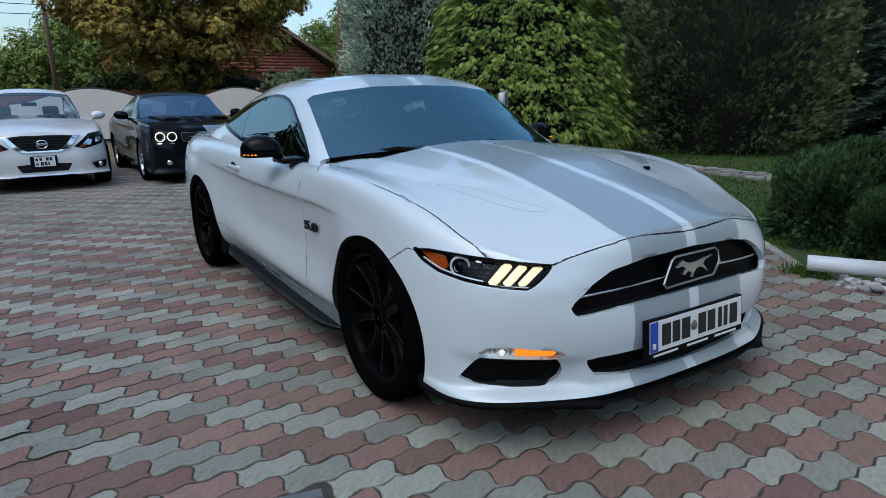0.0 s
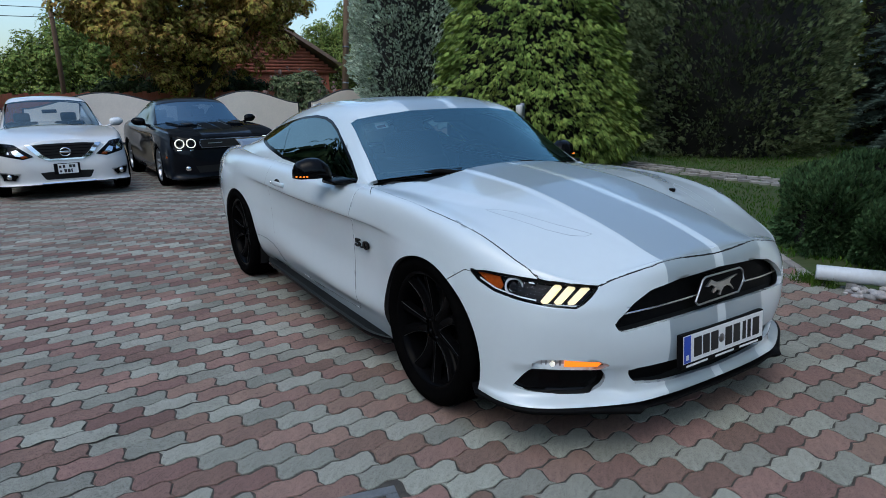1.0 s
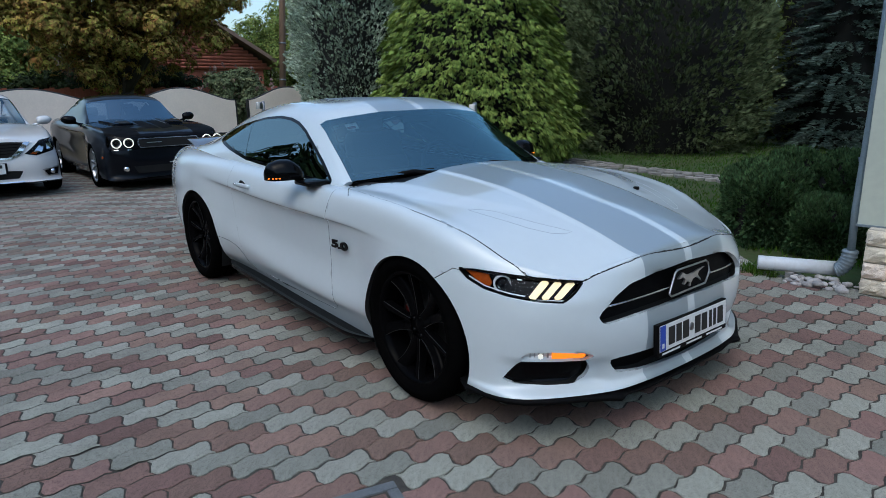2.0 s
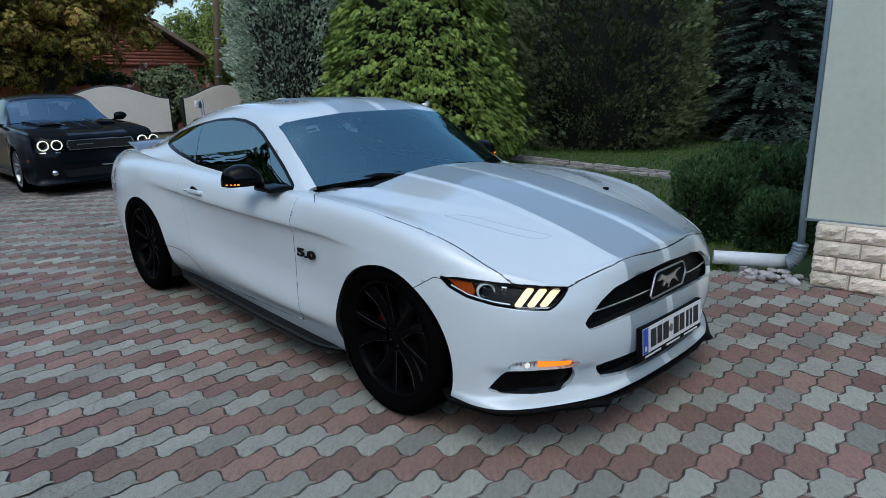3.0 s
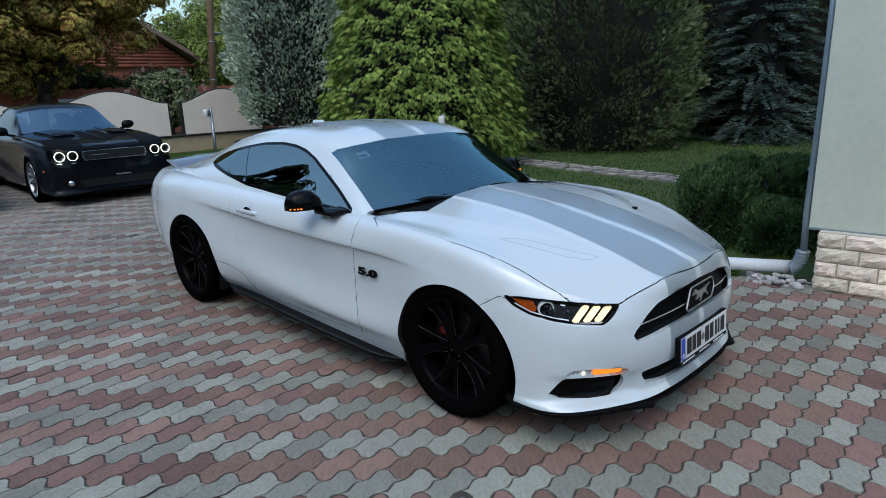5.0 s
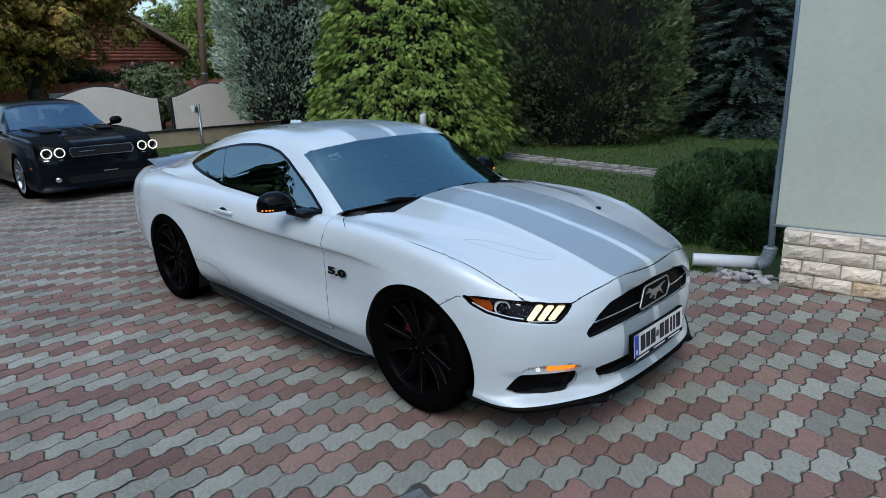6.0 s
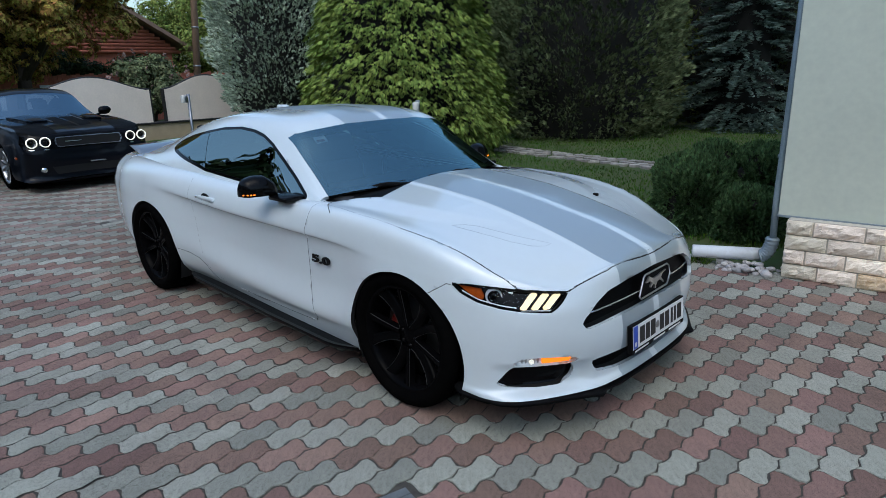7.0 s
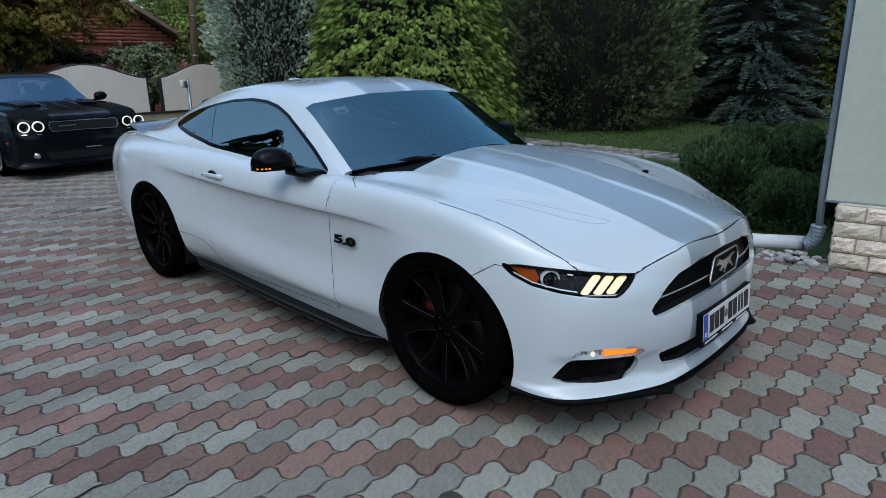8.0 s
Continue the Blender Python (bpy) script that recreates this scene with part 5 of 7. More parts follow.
GR = [(-0.41, 0.80), (-0.30, 0.665), (-0.20, 0.59), (0.20, 0.59), (0.30, 0.665), (0.41, 0.80), (0.25, 0.815), (-0.25, 0.815)]
skin("grille", front_of(GR), M_VOID, SEDAN, 0.004, NOSE, G=SG)
for k in range(4):
    z = 0.645 + 0.042 * k
    w = float(np.interp(z, [0.60, 0.66, 0.80], [0.20, 0.28, 0.38]))
    skin("grille_slat", front_of([(-w, z), (-w, z + 0.012), (w, z + 0.012), (w, z)]), M_BLACK, SEDAN, 0.012, NOSE, G=SG)
V = [(-0.49, 0.80), (-0.41, 0.80), (-0.30, 0.66), (-0.20, 0.595), (0.20, 0.595), (0.30, 0.66), (0.41, 0.80), (0.49, 0.80), (0.34, 0.625), (0.225, 0.572), (-0.225, 0.572), (-0.34, 0.625)]
skin("chrome_surround", front_of(V), M_CHROME, SEDAN, 0.018, NOSE, G=SG, thick=0.016, label="chrome V-shaped surround")
bm = bmesh.new()
tube(bm, [(1.0, 0.068 * math.cos(a), 0.69 + 0.058 * math.sin(a)) for a in np.linspace(0, 2 * math.pi, 21)], 0.009, 6, cap=False)
box(bm, 0.99, 1.008, -0.075, 0.075, 0.675, 0.705, 0.004)
part("round_emblem", bm, M_CHROME, SEDAN, "round chrome emblem")
skin("lower_intake", front_of([(-0.35, 0.40), (-0.29, 0.295), (0.29, 0.295), (0.35, 0.40), (0.2, 0.41), (-0.2, 0.41)]), M_VOID, SEDAN, 0.005, NOSE, G=SG)
skin("lower_lip", front_of([(-0.35, 0.235), (-0.35, 0.25), (0.35, 0.25), (0.35, 0.235)]), M_CHROME, SEDAN, 0.012, NOSE, G=SG, thick=0.01)
pl = new("number_plate")
pl.parent = SEDAN
part("plate_holder", box(bmesh.new(), 0.97, 1.0, -0.175, 0.165, 0.368, 0.525, 0.006), M_BLACK, pl, smooth=False)
part("plate_face", box(bmesh.new(), 1.001, 1.004, -0.125, 0.135, 0.376, 0.518), M_PLATE, pl, smooth=False)
for y0, z0, w, h in ((-0.06, 0.458, 0.03, 0.045), (0.02, 0.458, 0.035, 0.045), (0.065, 0.458, 0.035, 0.045), (-0.05, 0.39, 0.035, 0.05), (-0.005, 0.39, 0.035, 0.05), (0.04, 0.39, 0.02, 0.05), (-0.11, 0.455, 0.03, 0.04), (-0.11, 0.395, 0.03, 0.03)):
    part("character_bar", box(bmesh.new(), 1.0042, 1.005, y0, y0 + w, z0, z0 + h), M_INK, pl, smooth=False)
for s in (-1, 1):
    HL = [(0.40, 0.637), (0.62, 0.815), (0.80, 0.84), (0.845, 0.76), (0.79, 0.665), (0.54, 0.605)]
    hl = new("headlight")
    hl.parent = SEDAN
    hl["label"] = "swept clear headlight"
    skin("lamp_bed", front_of(HL, s), M_GLOSSBLACK, hl, 0.003, NOSE, s, G=SG)
    skin("main_reflector", front_of([(0.50, 0.645), (0.62, 0.65), (0.66, 0.72), (0.60, 0.745)], s), M_CHROME, hl, 0.007, NOSE, s, G=SG)
    skin("side_reflector", front_of([(0.69, 0.685), (0.77, 0.695), (0.80, 0.775), (0.71, 0.765)], s), M_CHROME, hl, 0.007, NOSE, s, G=SG)
    skin("amber_reflector", front_of([(0.47, 0.63), (0.55, 0.625), (0.56, 0.655), (0.50, 0.66)], s), M_AMBER, hl, 0.009, NOSE, s, G=SG)
    skin("lens", front_of(HL, s), M_CLEAR, hl, 0.014, NOSE, s, G=SG)
    FP = [(0.60, 0.395), (0.655, 0.30), (0.80, 0.31), (0.83, 0.425)]
    skin("fog_pocket", front_of(FP, s), M_BLACK, SEDAN, 0.005, NOSE, s, G=SG, label="black fog lamp pocket")
    skin("fog_trim", lambda c: np.where((c[:, 0] > 0.2), np.abs(inside(FP, c[:, 1] * s, c[:, 2])) - 0.006, 9.0), M_SILVER, SEDAN, 0.012, NOSE, s, G=SG)
    part("fog_lamp", lathe(bmesh.new(), [(0, 0.012), (0.025, 0.01), (0.036, 0.0), (0.04, -0.03)], 20, "x"), M_CHROME, SEDAN).matrix_local = Matrix.Translation((0.88, s * 0.73, 0.36))


# ---- ground, house, fence ----
M_GRASS = mat("lawn_soil_and_thatch", (0.034, 0.074, 0.011), (0.060, 0.066, 0.020), rough=0.95, scale=1.2, bump=0.02)
M_BLADE = mat("grass_blades", (0.048, 0.125, 0.013), (0.070, 0.112, 0.018), rough=0.6, scale=2.0, spec=0.15, piece="island")
M_SAND = mat("joint_sand", (0.034, 0.030, 0.025), (0.070, 0.062, 0.050), rough=0.95, scale=30, bump=0.002)


def paver_mat(name, light, dark, piece):
    """Weathered concrete: blotches, pits and grit, with each paver a little lighter or darker."""
    m = mat(name, light, dark, rough=0.9, scale=5, bump=0.0015, piece=piece, spec=0.25)
    n, l = m.node_tree.nodes, m.node_tree.links
    b = n["Principled BSDF"]
    tone = b.inputs["Base Color"].links[0].from_socket
    for q in n:
        if q.type == "MAP_RANGE" and abs(q.inputs[3].default_value - 0.68) < 1e-4:
            q.inputs[3].default_value, q.inputs[4].default_value = 0.76, 1.20
        if q.type == "MAP_RANGE" and abs(q.inputs[3].default_value - 0.485) < 1e-4:
            q.inputs[3].default_value, q.inputs[4].default_value = 0.488, 0.510
    co = n["Texture Coordinate"].outputs["Object"]
    for scale, lo, hi, floor in ((260.0, 0.34, 0.50, 0.55), (70.0, 0.30, 0.46, 0.72), (1.1, 0.38, 0.62, 0.80)):
        t, r, mx = n.new("ShaderNodeTexNoise"), n.new("ShaderNodeMapRange"), n.new("ShaderNodeMix")
        t.inputs["Scale"].default_value, t.inputs["Detail"].default_value = scale, 3.0
        l.new(co, t.inputs["Vector"])
        r.inputs[1].default_value, r.inputs[2].default_value, r.inputs[3].default_value = lo, hi, floor
        l.new(t.outputs[0], r.inputs[0])
        mx.data_type, mx.blend_type, mx.inputs[0].default_value = "RGBA", "MULTIPLY", 1.0
        l.new(tone, mx.inputs[6])
        l.new(r.outputs[0], mx.inputs[7])
        tone = mx.outputs[2]
    l.new(tone, b.inputs["Base Color"])
    return m


GREY_TONES = (0.368, 0.368, 0.308), (0.267, 0.267, 0.223)
RED_TONES = (0.308, 0.195, 0.158), (0.216, 0.143, 0.117)
M_GREYPAVER, M_GREYFAR = (paver_mat("grey_concrete_" + k, *GREY_TONES, k) for k in ("object", "island"))
M_DULLRED = paver_mat("dull_red_concrete", (0.322, 0.241, 0.201), (0.235, 0.179, 0.150), "island")
M_REDPAVER, M_REDFAR = (paver_mat("red_concrete_" + k, *RED_TONES, k) for k in ("object", "island"))
M_STUCCO = mat("grey_green_render", (0.53, 0.56, 0.46), (0.46, 0.49, 0.41), rough=0.9, scale=2.2, bump=0.003)
M_STONE = mat("split_limestone", (0.88, 0.77, 0.63), (0.74, 0.62, 0.48), rough=0.9, scale=14, bump=0.012, piece="object")
M_RUST = mat("rust_stained_limestone", (0.52, 0.34, 0.17), (0.74, 0.60, 0.43), rough=0.9, scale=9, bump=0.012)
M_MORTAR = mat("pale_mortar", (0.56, 0.51, 0.43), (0.46, 0.42, 0.35), rough=0.95, scale=40, bump=0.003)
M_PVC = mat("white_pvc", (0.62, 0.65, 0.68), (0.55, 0.57, 0.58), rough=0.45, scale=6)
M_GUTTER = mat("blue_grey_zinc", (0.25, 0.30, 0.33), (0.19, 0.235, 0.26), rough=0.42, metal=0.3, scale=8)
M_FENCE = mat("beige_fence_render", (0.88, 0.76, 0.64), (0.80, 0.69, 0.58), rough=0.9, scale=2.5, bump=0.004)
M_OCHRE = mat("ochre_base_wall", (0.50, 0.39, 0.25), (0.40, 0.31, 0.20), rough=0.9, scale=4, bump=0.004)
M_DARKTRIM = mat("dark_metal_trim", (0.02, 0.018, 0.017), rough=0.6, scale=10)
M_BOARD = mat("red_brown_boards", (0.40, 0.115, 0.062), (0.26, 0.075, 0.042), rough=0.8, scale=6, stretch=(1, 1, 0.1), bump=0.004)
M_ROOFTILE = mat("grey_roof_edge", (0.26, 0.17, 0.12), (0.19, 0.13, 0.095), rough=0.9, scale=6)
M_POLE = mat("weathered_pole_wood", (0.20, 0.125, 0.075), (0.13, 0.08, 0.05), rough=0.9, scale=6, stretch=(1, 1, 0.08), bump=0.006)
M_BARK = mat("dark_bark", (0.07, 0.05, 0.035), (0.04, 0.03, 0.022), rough=0.95, scale=8, stretch=(1, 1, 0.2), bump=0.02)
M_PEBBLE = mat("river_pebble", (0.40, 0.38, 0.36), (0.27, 0.25, 0.24), rough=0.6, scale=12, bump=0.002, piece="object")
M_FLAG = mat("pale_flagstone", (0.33, 0.30, 0.27), (0.24, 0.22, 0.20), rough=0.9, scale=8, bump=0.006, piece="object")
M_STEELPOST = mat("brushed_steel", (0.30, 0.30, 0.31), rough=0.3, metal=1.0, scale=30)
M_COVERSTEEL = mat("weathered_grey_steel", (0.16, 0.17, 0.18), (0.11, 0.12, 0.125), rough=0.7, metal=0.2, scale=20, bump=0.001)
M_OPAL = mat("opal_lamp_glass", (0.75, 0.73, 0.68), rough=0.3)


def flat_sheet(name, outline, z, m, label, category):
    bm = bmesh.new()
    f = bm.faces.new([bm.verts.new((x, y, z)) for x, y in outline])
    if f.normal.z < 0:
        f.normal_flip()
    low = bmesh.ops.extrude_face_region(bm, geom=[f])["geom"]
    for v in low:
        if isinstance(v, bmesh.types.BMVert):
            v.co.z -= 0.12
    bmesh.ops.recalc_face_normals(bm, faces=bm.faces)
    return tagged(part(name, bm, m, smooth=False), label, category, kind="structure")


bm = bmesh.new()
box(bm, -600, 600, -600, 600, -0.6, -0.022)
tagged(part("ground", bm, M_GRASS, smooth=False), "green mown lawn and soil under the trees", "lawn", kind="structure")
DRIVE = [(-15.3, -8.6), (7.5, -8.6), (7.5, 2.95), (0.75, 2.38), (0.20, 2.28), (-0.62, 3.02), (-1.1, 2.55), (-15.3, 2.55)]
PAVEMENT = flat_sheet("pavement", DRIVE, -0.0045, M_SAND, "driveway of wavy grey and red interlocking concrete pavers", "paving")

# house corner: rendered wall on a split-stone plinth
HOUSE = pose(0.70, 2.40, 0, 0, 0, 4.9)
house = thing("house", HOUSE, "house corner with grey-green rendered wall on a beige stone plinth", "house")
bm = box(bmesh.new(), 0, 7.0, 0.0, 6.0, 0.448, 5.2, 0.006)
part("wall", bm, M_STUCCO, house, "grey-green rough render", smooth=False)
part("plinth_core", box(bmesh.new(), 0.09, 6.9, -0.085, 5.9, -0.05, 0.446), M_MORTAR, house, smooth=False)
part("roof", box(bmesh.new(), -0.5, 7.4, -0.5, 6.4, 5.2, 5.4, 0.02), M_ROOFTILE, house, smooth=False)
part("drip_edge", box(bmesh.new(), -0.006, 7.0, -0.012, 0.0, 0.440, 0.456), M_GUTTER, house, smooth=False)


def rough_stone(w, h, d, seed):
    """A block with a broken face: a grid pushed in and out, its edges drawn back."""
    rng = random.Random(seed)
    bm = bmesh.new()
    nx, nz = 13, 7
    vs = []
    for j in range(nz):
        row = []
        for i in range(nx):
            x, z = w * i / (nx - 1), h * j / (nz - 1)
            e = min(i, nx - 1 - i, j, nz - 1 - j)
            y = -d * (0.35 if e == 0 else (0.72 if e == 1 else 0.85) + 0.55 * noise.noise(Vector((x * 22, z * 30, seed * 1.7))) + 0.18 * (rng.random() - 0.5))
            row.append(bm.verts.new((x + (rng.uniform(-1, 1) * 0.004 if 0 < i < nx - 1 else 0), y, z + (rng.uniform(-1, 1) * 0.004 if 0 < j < nz - 1 else 0))))
        vs.append(row)
    for j in range(nz - 1):
        for i in range(nx - 1):
            bm.faces.new((vs[j][i], vs[j][i + 1], vs[j + 1][i + 1], vs[j + 1][i]))
    rim = [e for e in bm.edges if len(e.link_faces) == 1]
    low = bmesh.ops.extrude_edge_only(bm, edges=rim)["geom"]
    for v in low:
        if isinstance(v, bmesh.types.BMVert):
            v.co.y = 0.05
    return bm


rng = random.Random(4)
for course in range(4):
    z, x = 0.004 + 0.111 * course, 0.085
    first = True
    while x < 2.9:
        w = rng.uniform(0.24, 0.33) * ((0.55 if course % 2 else 0.9) if first else 1.0)
        first = False
        st = part("stone", rough_stone(w - 0.012, 0.101, 0.028, course * 50 + int(x * 100)), M_RUST if course == 0 and 0.5 < x < 0.85 else M_STONE, house, smooth=False)
        st.location = (x, -0.088, z)
        x += w
for course in range(4):
    z, y = 0.004 + 0.111 * course, -0.075
    while y < 1.2:
        w = rng.uniform(0.24, 0.33)
        st = part("stone", rough_stone(w - 0.012, 0.101, 0.02, course * 70 + int(y * 100) + 900), M_STONE, house, smooth=False)
        st.matrix_local = Matrix.Translation((0.088, y + w, z)) @ Euler((0, 0, radians(-90))).to_matrix().to_4x4()
        y += w
# downpipe with a ribbed elbow, and the white pipe lying on the ground
dp = thing("downpipe", pose(0, 0, 0), "blue-grey zinc downpipe with a ribbed elbow, fixed at the house corner", "downpipe")
part("pipe", tube(bmesh.new(), [(0.636, 2.66, 5.1), (0.646, 2.57, 1.3), (0.660, 2.47, 0.55), (0.676, 2.435, 0.26)], 0.025, 20), M_GUTTER, dp)
bm = bmesh.new()
pts, rad = [], []
for k in range(25):
    f = k / 24
    a = f * radians(80)
    pts.append((0.672 - 0.085 * (1 - math.cos(a)), 2.44 - 0.02 * (1 - math.cos(a)), 0.26 - 0.16 * math.sin(a)))
    rad.append(0.050 + 0.005 * math.sin(k * math.pi))
    rad[-1] = 0.052 if k % 3 else 0.045
tube(bm, pts, rad, 20)
part("elbow", bm, M_GUTTER, dp, "ribbed elbow")
part("clamp", tube(bmesh.new(), [(0.649, 2.53, 0.86), (0.648, 2.533, 0.89)], 0.033, 20), M_GUTTER, dp)
pv = thing("drain_pipe", pose(0, 0, 0), "white plastic drain pipe lying on the ground by the wall", "pipe")
bm = bmesh.new()
axis = Vector((-0.50, -0.24, 0.0))
start = Vector((0.60, 2.50, 0.098))
lathe(bm, [(0.046, 0.0), (0.052, 0.0), (0.052, 0.52), (0.050, 0.525), (0.046, 0.52), (0.046, 0.0)], 28, "z")
part("pipe_body", bm, M_PVC, pv).matrix_local = Matrix.Translation(start) @ axis.to_track_quat("Z", "Y").to_matrix().to_4x4()
bm = bmesh.new()
box(bm, 0.30, 0.36, 2.33, 2.42, -0.02, 0.05, 0.01)
part("rest_stone", bm, M_PEBBLE, pv, smooth=False)


def pebble(seed, r):
    rng = random.Random(seed)
    bm = bmesh.new()
    bmesh.ops.create_icosphere(bm, subdivisions=2, radius=r)
    sx, sy, sz = rng.uniform(0.9, 1.5), rng.uniform(0.7, 1.0), rng.uniform(0.5, 0.75)
    for v in bm.verts:
        n = noise.noise(v.co * (1.2 / r) + Vector((seed, 0, 0)))
        v.co = Vector((v.co.x * sx, v.co.y * sy, v.co.z * sz)) * (1 + 0.18 * n)
    return bm, sz


rng = random.Random(9)
for k in range(46):
    r = rng.uniform(0.014, 0.034) if k > 12 else rng.uniform(0.028, 0.046)
    bm, sz = pebble(k, r)
    x, y = rng.uniform(0.34, 0.76), 0
    y = 2.20 + (x - 0.34) * 0.10 + rng.uniform(0.0, 0.22)
    ob = tagged(part("pebble", bm, M_PEBBLE), "smooth grey river pebble by the downpipe", "pebble", group="pebbles by the downpipe")
    ob.location, ob.rotation_euler = (x, y, r * sz * 0.8 + (0.02 if rng.random() < 0.3 else -0.008)), (0, 0, rng.uniform(0, 6))

# kerb between drive and bed
kerb = thing("kerb", pose(0, 0, 0), "low grey stone kerb beside the planting bed", "kerb", kind="structure")
for k in range(5):
    a, b = Vector((0.18, 2.31, 0)), Vector((-0.66, 3.08, 0))
    p = a + (b - a) * (k / 5)
    ob = part("kerb_stone", box(bmesh.new(), 0.006, 0.222, -0.035, 0.035, -0.1, 0.012, 0.008), M_FLAG, kerb, smooth=False)
    ob.matrix_local = Matrix.Translation(p) @ Euler((0, 0, math.atan2(b.y - a.y, b.x - a.x))).to_matrix().to_4x4()

# garden path of pale flagstones
path = thing("garden_path", pose(0, 0, 0), "narrow path of pale flagstones across the lawn", "path", kind="structure")
rng = random.Random(2)
PATHLINE = [Vector((-8.6, 8.55, 0)), Vector((-6.4, 7.85, 0)), Vector((-4.5, 7.45, 0)), Vector((-2.6, 7.15, 0)), Vector((-0.4, 6.55, 0)), Vector((1.0, 5.9, 0))]
for a, b in zip(PATHLINE, PATHLINE[1:]):
    n = int((b - a).length / 0.19)
    side = Vector((-(b - a).y, (b - a).x, 0)).normalized()
    for k in range(n):
        for w in (-0.21, 0.03, 0.25):
            p = a + (b - a) * ((k + rng.uniform(0.3, 0.7)) / n) + side * (w + rng.uniform(-0.03, 0.03))
            m = 6
            out = [(0.088 * rng.uniform(0.75, 1.15) * math.cos(2 * math.pi * i / m + 0.4), 0.105 * rng.uniform(0.75, 1.15) * math.sin(2 * math.pi * i / m + 0.4)) for i in range(m)]
            ob = part("flagstone", prism(bmesh.new(), out, -0.05, rng.uniform(0.004, 0.016)), M_FLAG, path, smooth=False)
            ob.location, ob.rotation_euler = p, (0, 0, rng.uniform(0, 6))

# lamp bollards
def bollard(x, y, top, turn):
    b = thing("garden_lamp", pose(x, y, 0, 0, 0, turn), "slim steel garden lamp post with a pair of small cylinder shades", "lamp post", group="garden lamps")
    part("post", tube(bmesh.new(), [(0, 0, -0.02), (0, 0, top)], 0.024, 16), M_STEELPOST, b)
    part("base_plate", tube(bmesh.new(), [(0, 0, -0.02), (0, 0, 0.012)], 0.07, 20), M_STEELPOST, b)
    for k in (1, 2):
        part("shade", lathe(bmesh.new(), [(0.0, top - 0.008), (0.030, top - 0.008), (0.034, top - 0.02), (0.034, top - 0.12), (0.028, top - 0.125), (0.0, top - 0.11)], 20, "z"), M_STEELPOST if k == 1 else M_OPAL, b).location = (0.0, -0.062 * k, -0.01)
    part("bracket", box(bmesh.new(), -0.008, 0.008, -0.13, 0.0, top - 0.05, top - 0.035), M_STEELPOST, b, smooth=False)


bollard(-2.95, 2.24, 1.27, 35)
bollard(-8.42, 2.32, 1.31, 20)


# ---- garden wall of arched panels on a low base ----
def wall_panel(y0, y1, low):
    """A rendered panel between y0 and y1 with a swept top."""
    p = thing("fence_panel", pose(-15.6, 0, 0), "beige rendered fence panel with a swept top and dark edging", "fence panel", group="garden wall panels")
    w = y1 - y0
    top = [(y0 + w * f, 1.30 + 0.34 * (0.5 - 0.5 * math.cos(2 * math.pi * min(max((f - 0.02) / 0.96, 0), 1))) ** 0.8) for f in np.linspace(0, 1, 25)]
    bm = prism(bmesh.new(), [(y0, low)] + [(y1, low)] + top[::-1], -0.06, 0.06, Matrix(((0, 0, 1, 0), (1, 0, 0, 0), (0, 1, 0, 0), (0, 0, 0, 1))))
    part("panel_face", bm, M_FENCE, p, smooth=False)
    part("edging", tube(bmesh.new(), [(0.0, y, z + 0.012) for y, z in top], 0.028, 6), M_DARKTRIM, p)
    for y in (y0, y1):
        part("edge_post", box(bmesh.new(), -0.07, 0.07, y - 0.02, y + 0.02, low, 1.32), M_DARKTRIM, p, smooth=False)


for y0, y1 in ((-10.6, -8.1), (-7.7, -5.2), (-4.8, -2.35), (-1.95, 0.52 - 0.2 + 1.1), (1.78, 4.72), (5.08, 7.55), (8.05, 10.5), (10.9, 13.4)):
    wall_panel(y0, y1, 0.44)
base = thing("fence_base", pose(0, 0, 0), "low ochre rendered base wall with a dark coping", "wall", kind="structure")
part("base_wall", box(bmesh.new(), -15.78, -15.42, -14, 16, -0.1, 0.40, 0.01), M_OCHRE, base, smooth=False)
part("coping", box(bmesh.new(), -15.82, -15.38, -14, 16, 0.40, 0.445, 0.008), M_DARKTRIM, base, smooth=False)
for k in range(5):
    part("slat", box(bmesh.new(), -15.64, -15.58, 7.62 + 0.082 * k, 7.685 + 0.082 * k, 0.44, 1.25, 0.004), M_BOARD, base, smooth=False)

# board fence and red wooden gable beyond the street
bf = thing("board_fence", pose(0, 0, 0), "dark red-brown board fence across the street", "fence")
for k in range(150):
    y = -9 + 0.155 * k
    part("board", box(bmesh.new(), -24.05, -24.0, y, y + 0.148, 0.0, 1.78 + 0.03 * ((k * 7) % 3)), M_BOARD, bf, smooth=False)
part("rail", box(bmesh.new(), -24.12, -24.05, -9, 14.2, 1.4, 1.5), M_BOARD, bf, smooth=False)
gh = thing("wooden_house", pose(-31, 8.4, 0, 0, 0, 0), "red-brown log gable house with a low pitched roof", "house")
H1, EAVE, HALF = 6.05, 3.2, 4.9
part("wall", box(bmesh.new(), -8, -0.1, -HALF + 0.6, HALF - 0.6, 0, 3.0), M_BOARD, gh, smooth=False)
for k in range(19):
    z = 2.9 + 0.16 * k
    half = (HALF - 0.5) * (1 - (z + 0.1 - EAVE) / (H1 - EAVE))
    if half > 0.1:
        part("log", tube(bmesh.new(), [(0.0, -half, z), (0.0, half, z)], 0.085, 8), M_BOARD, gh)
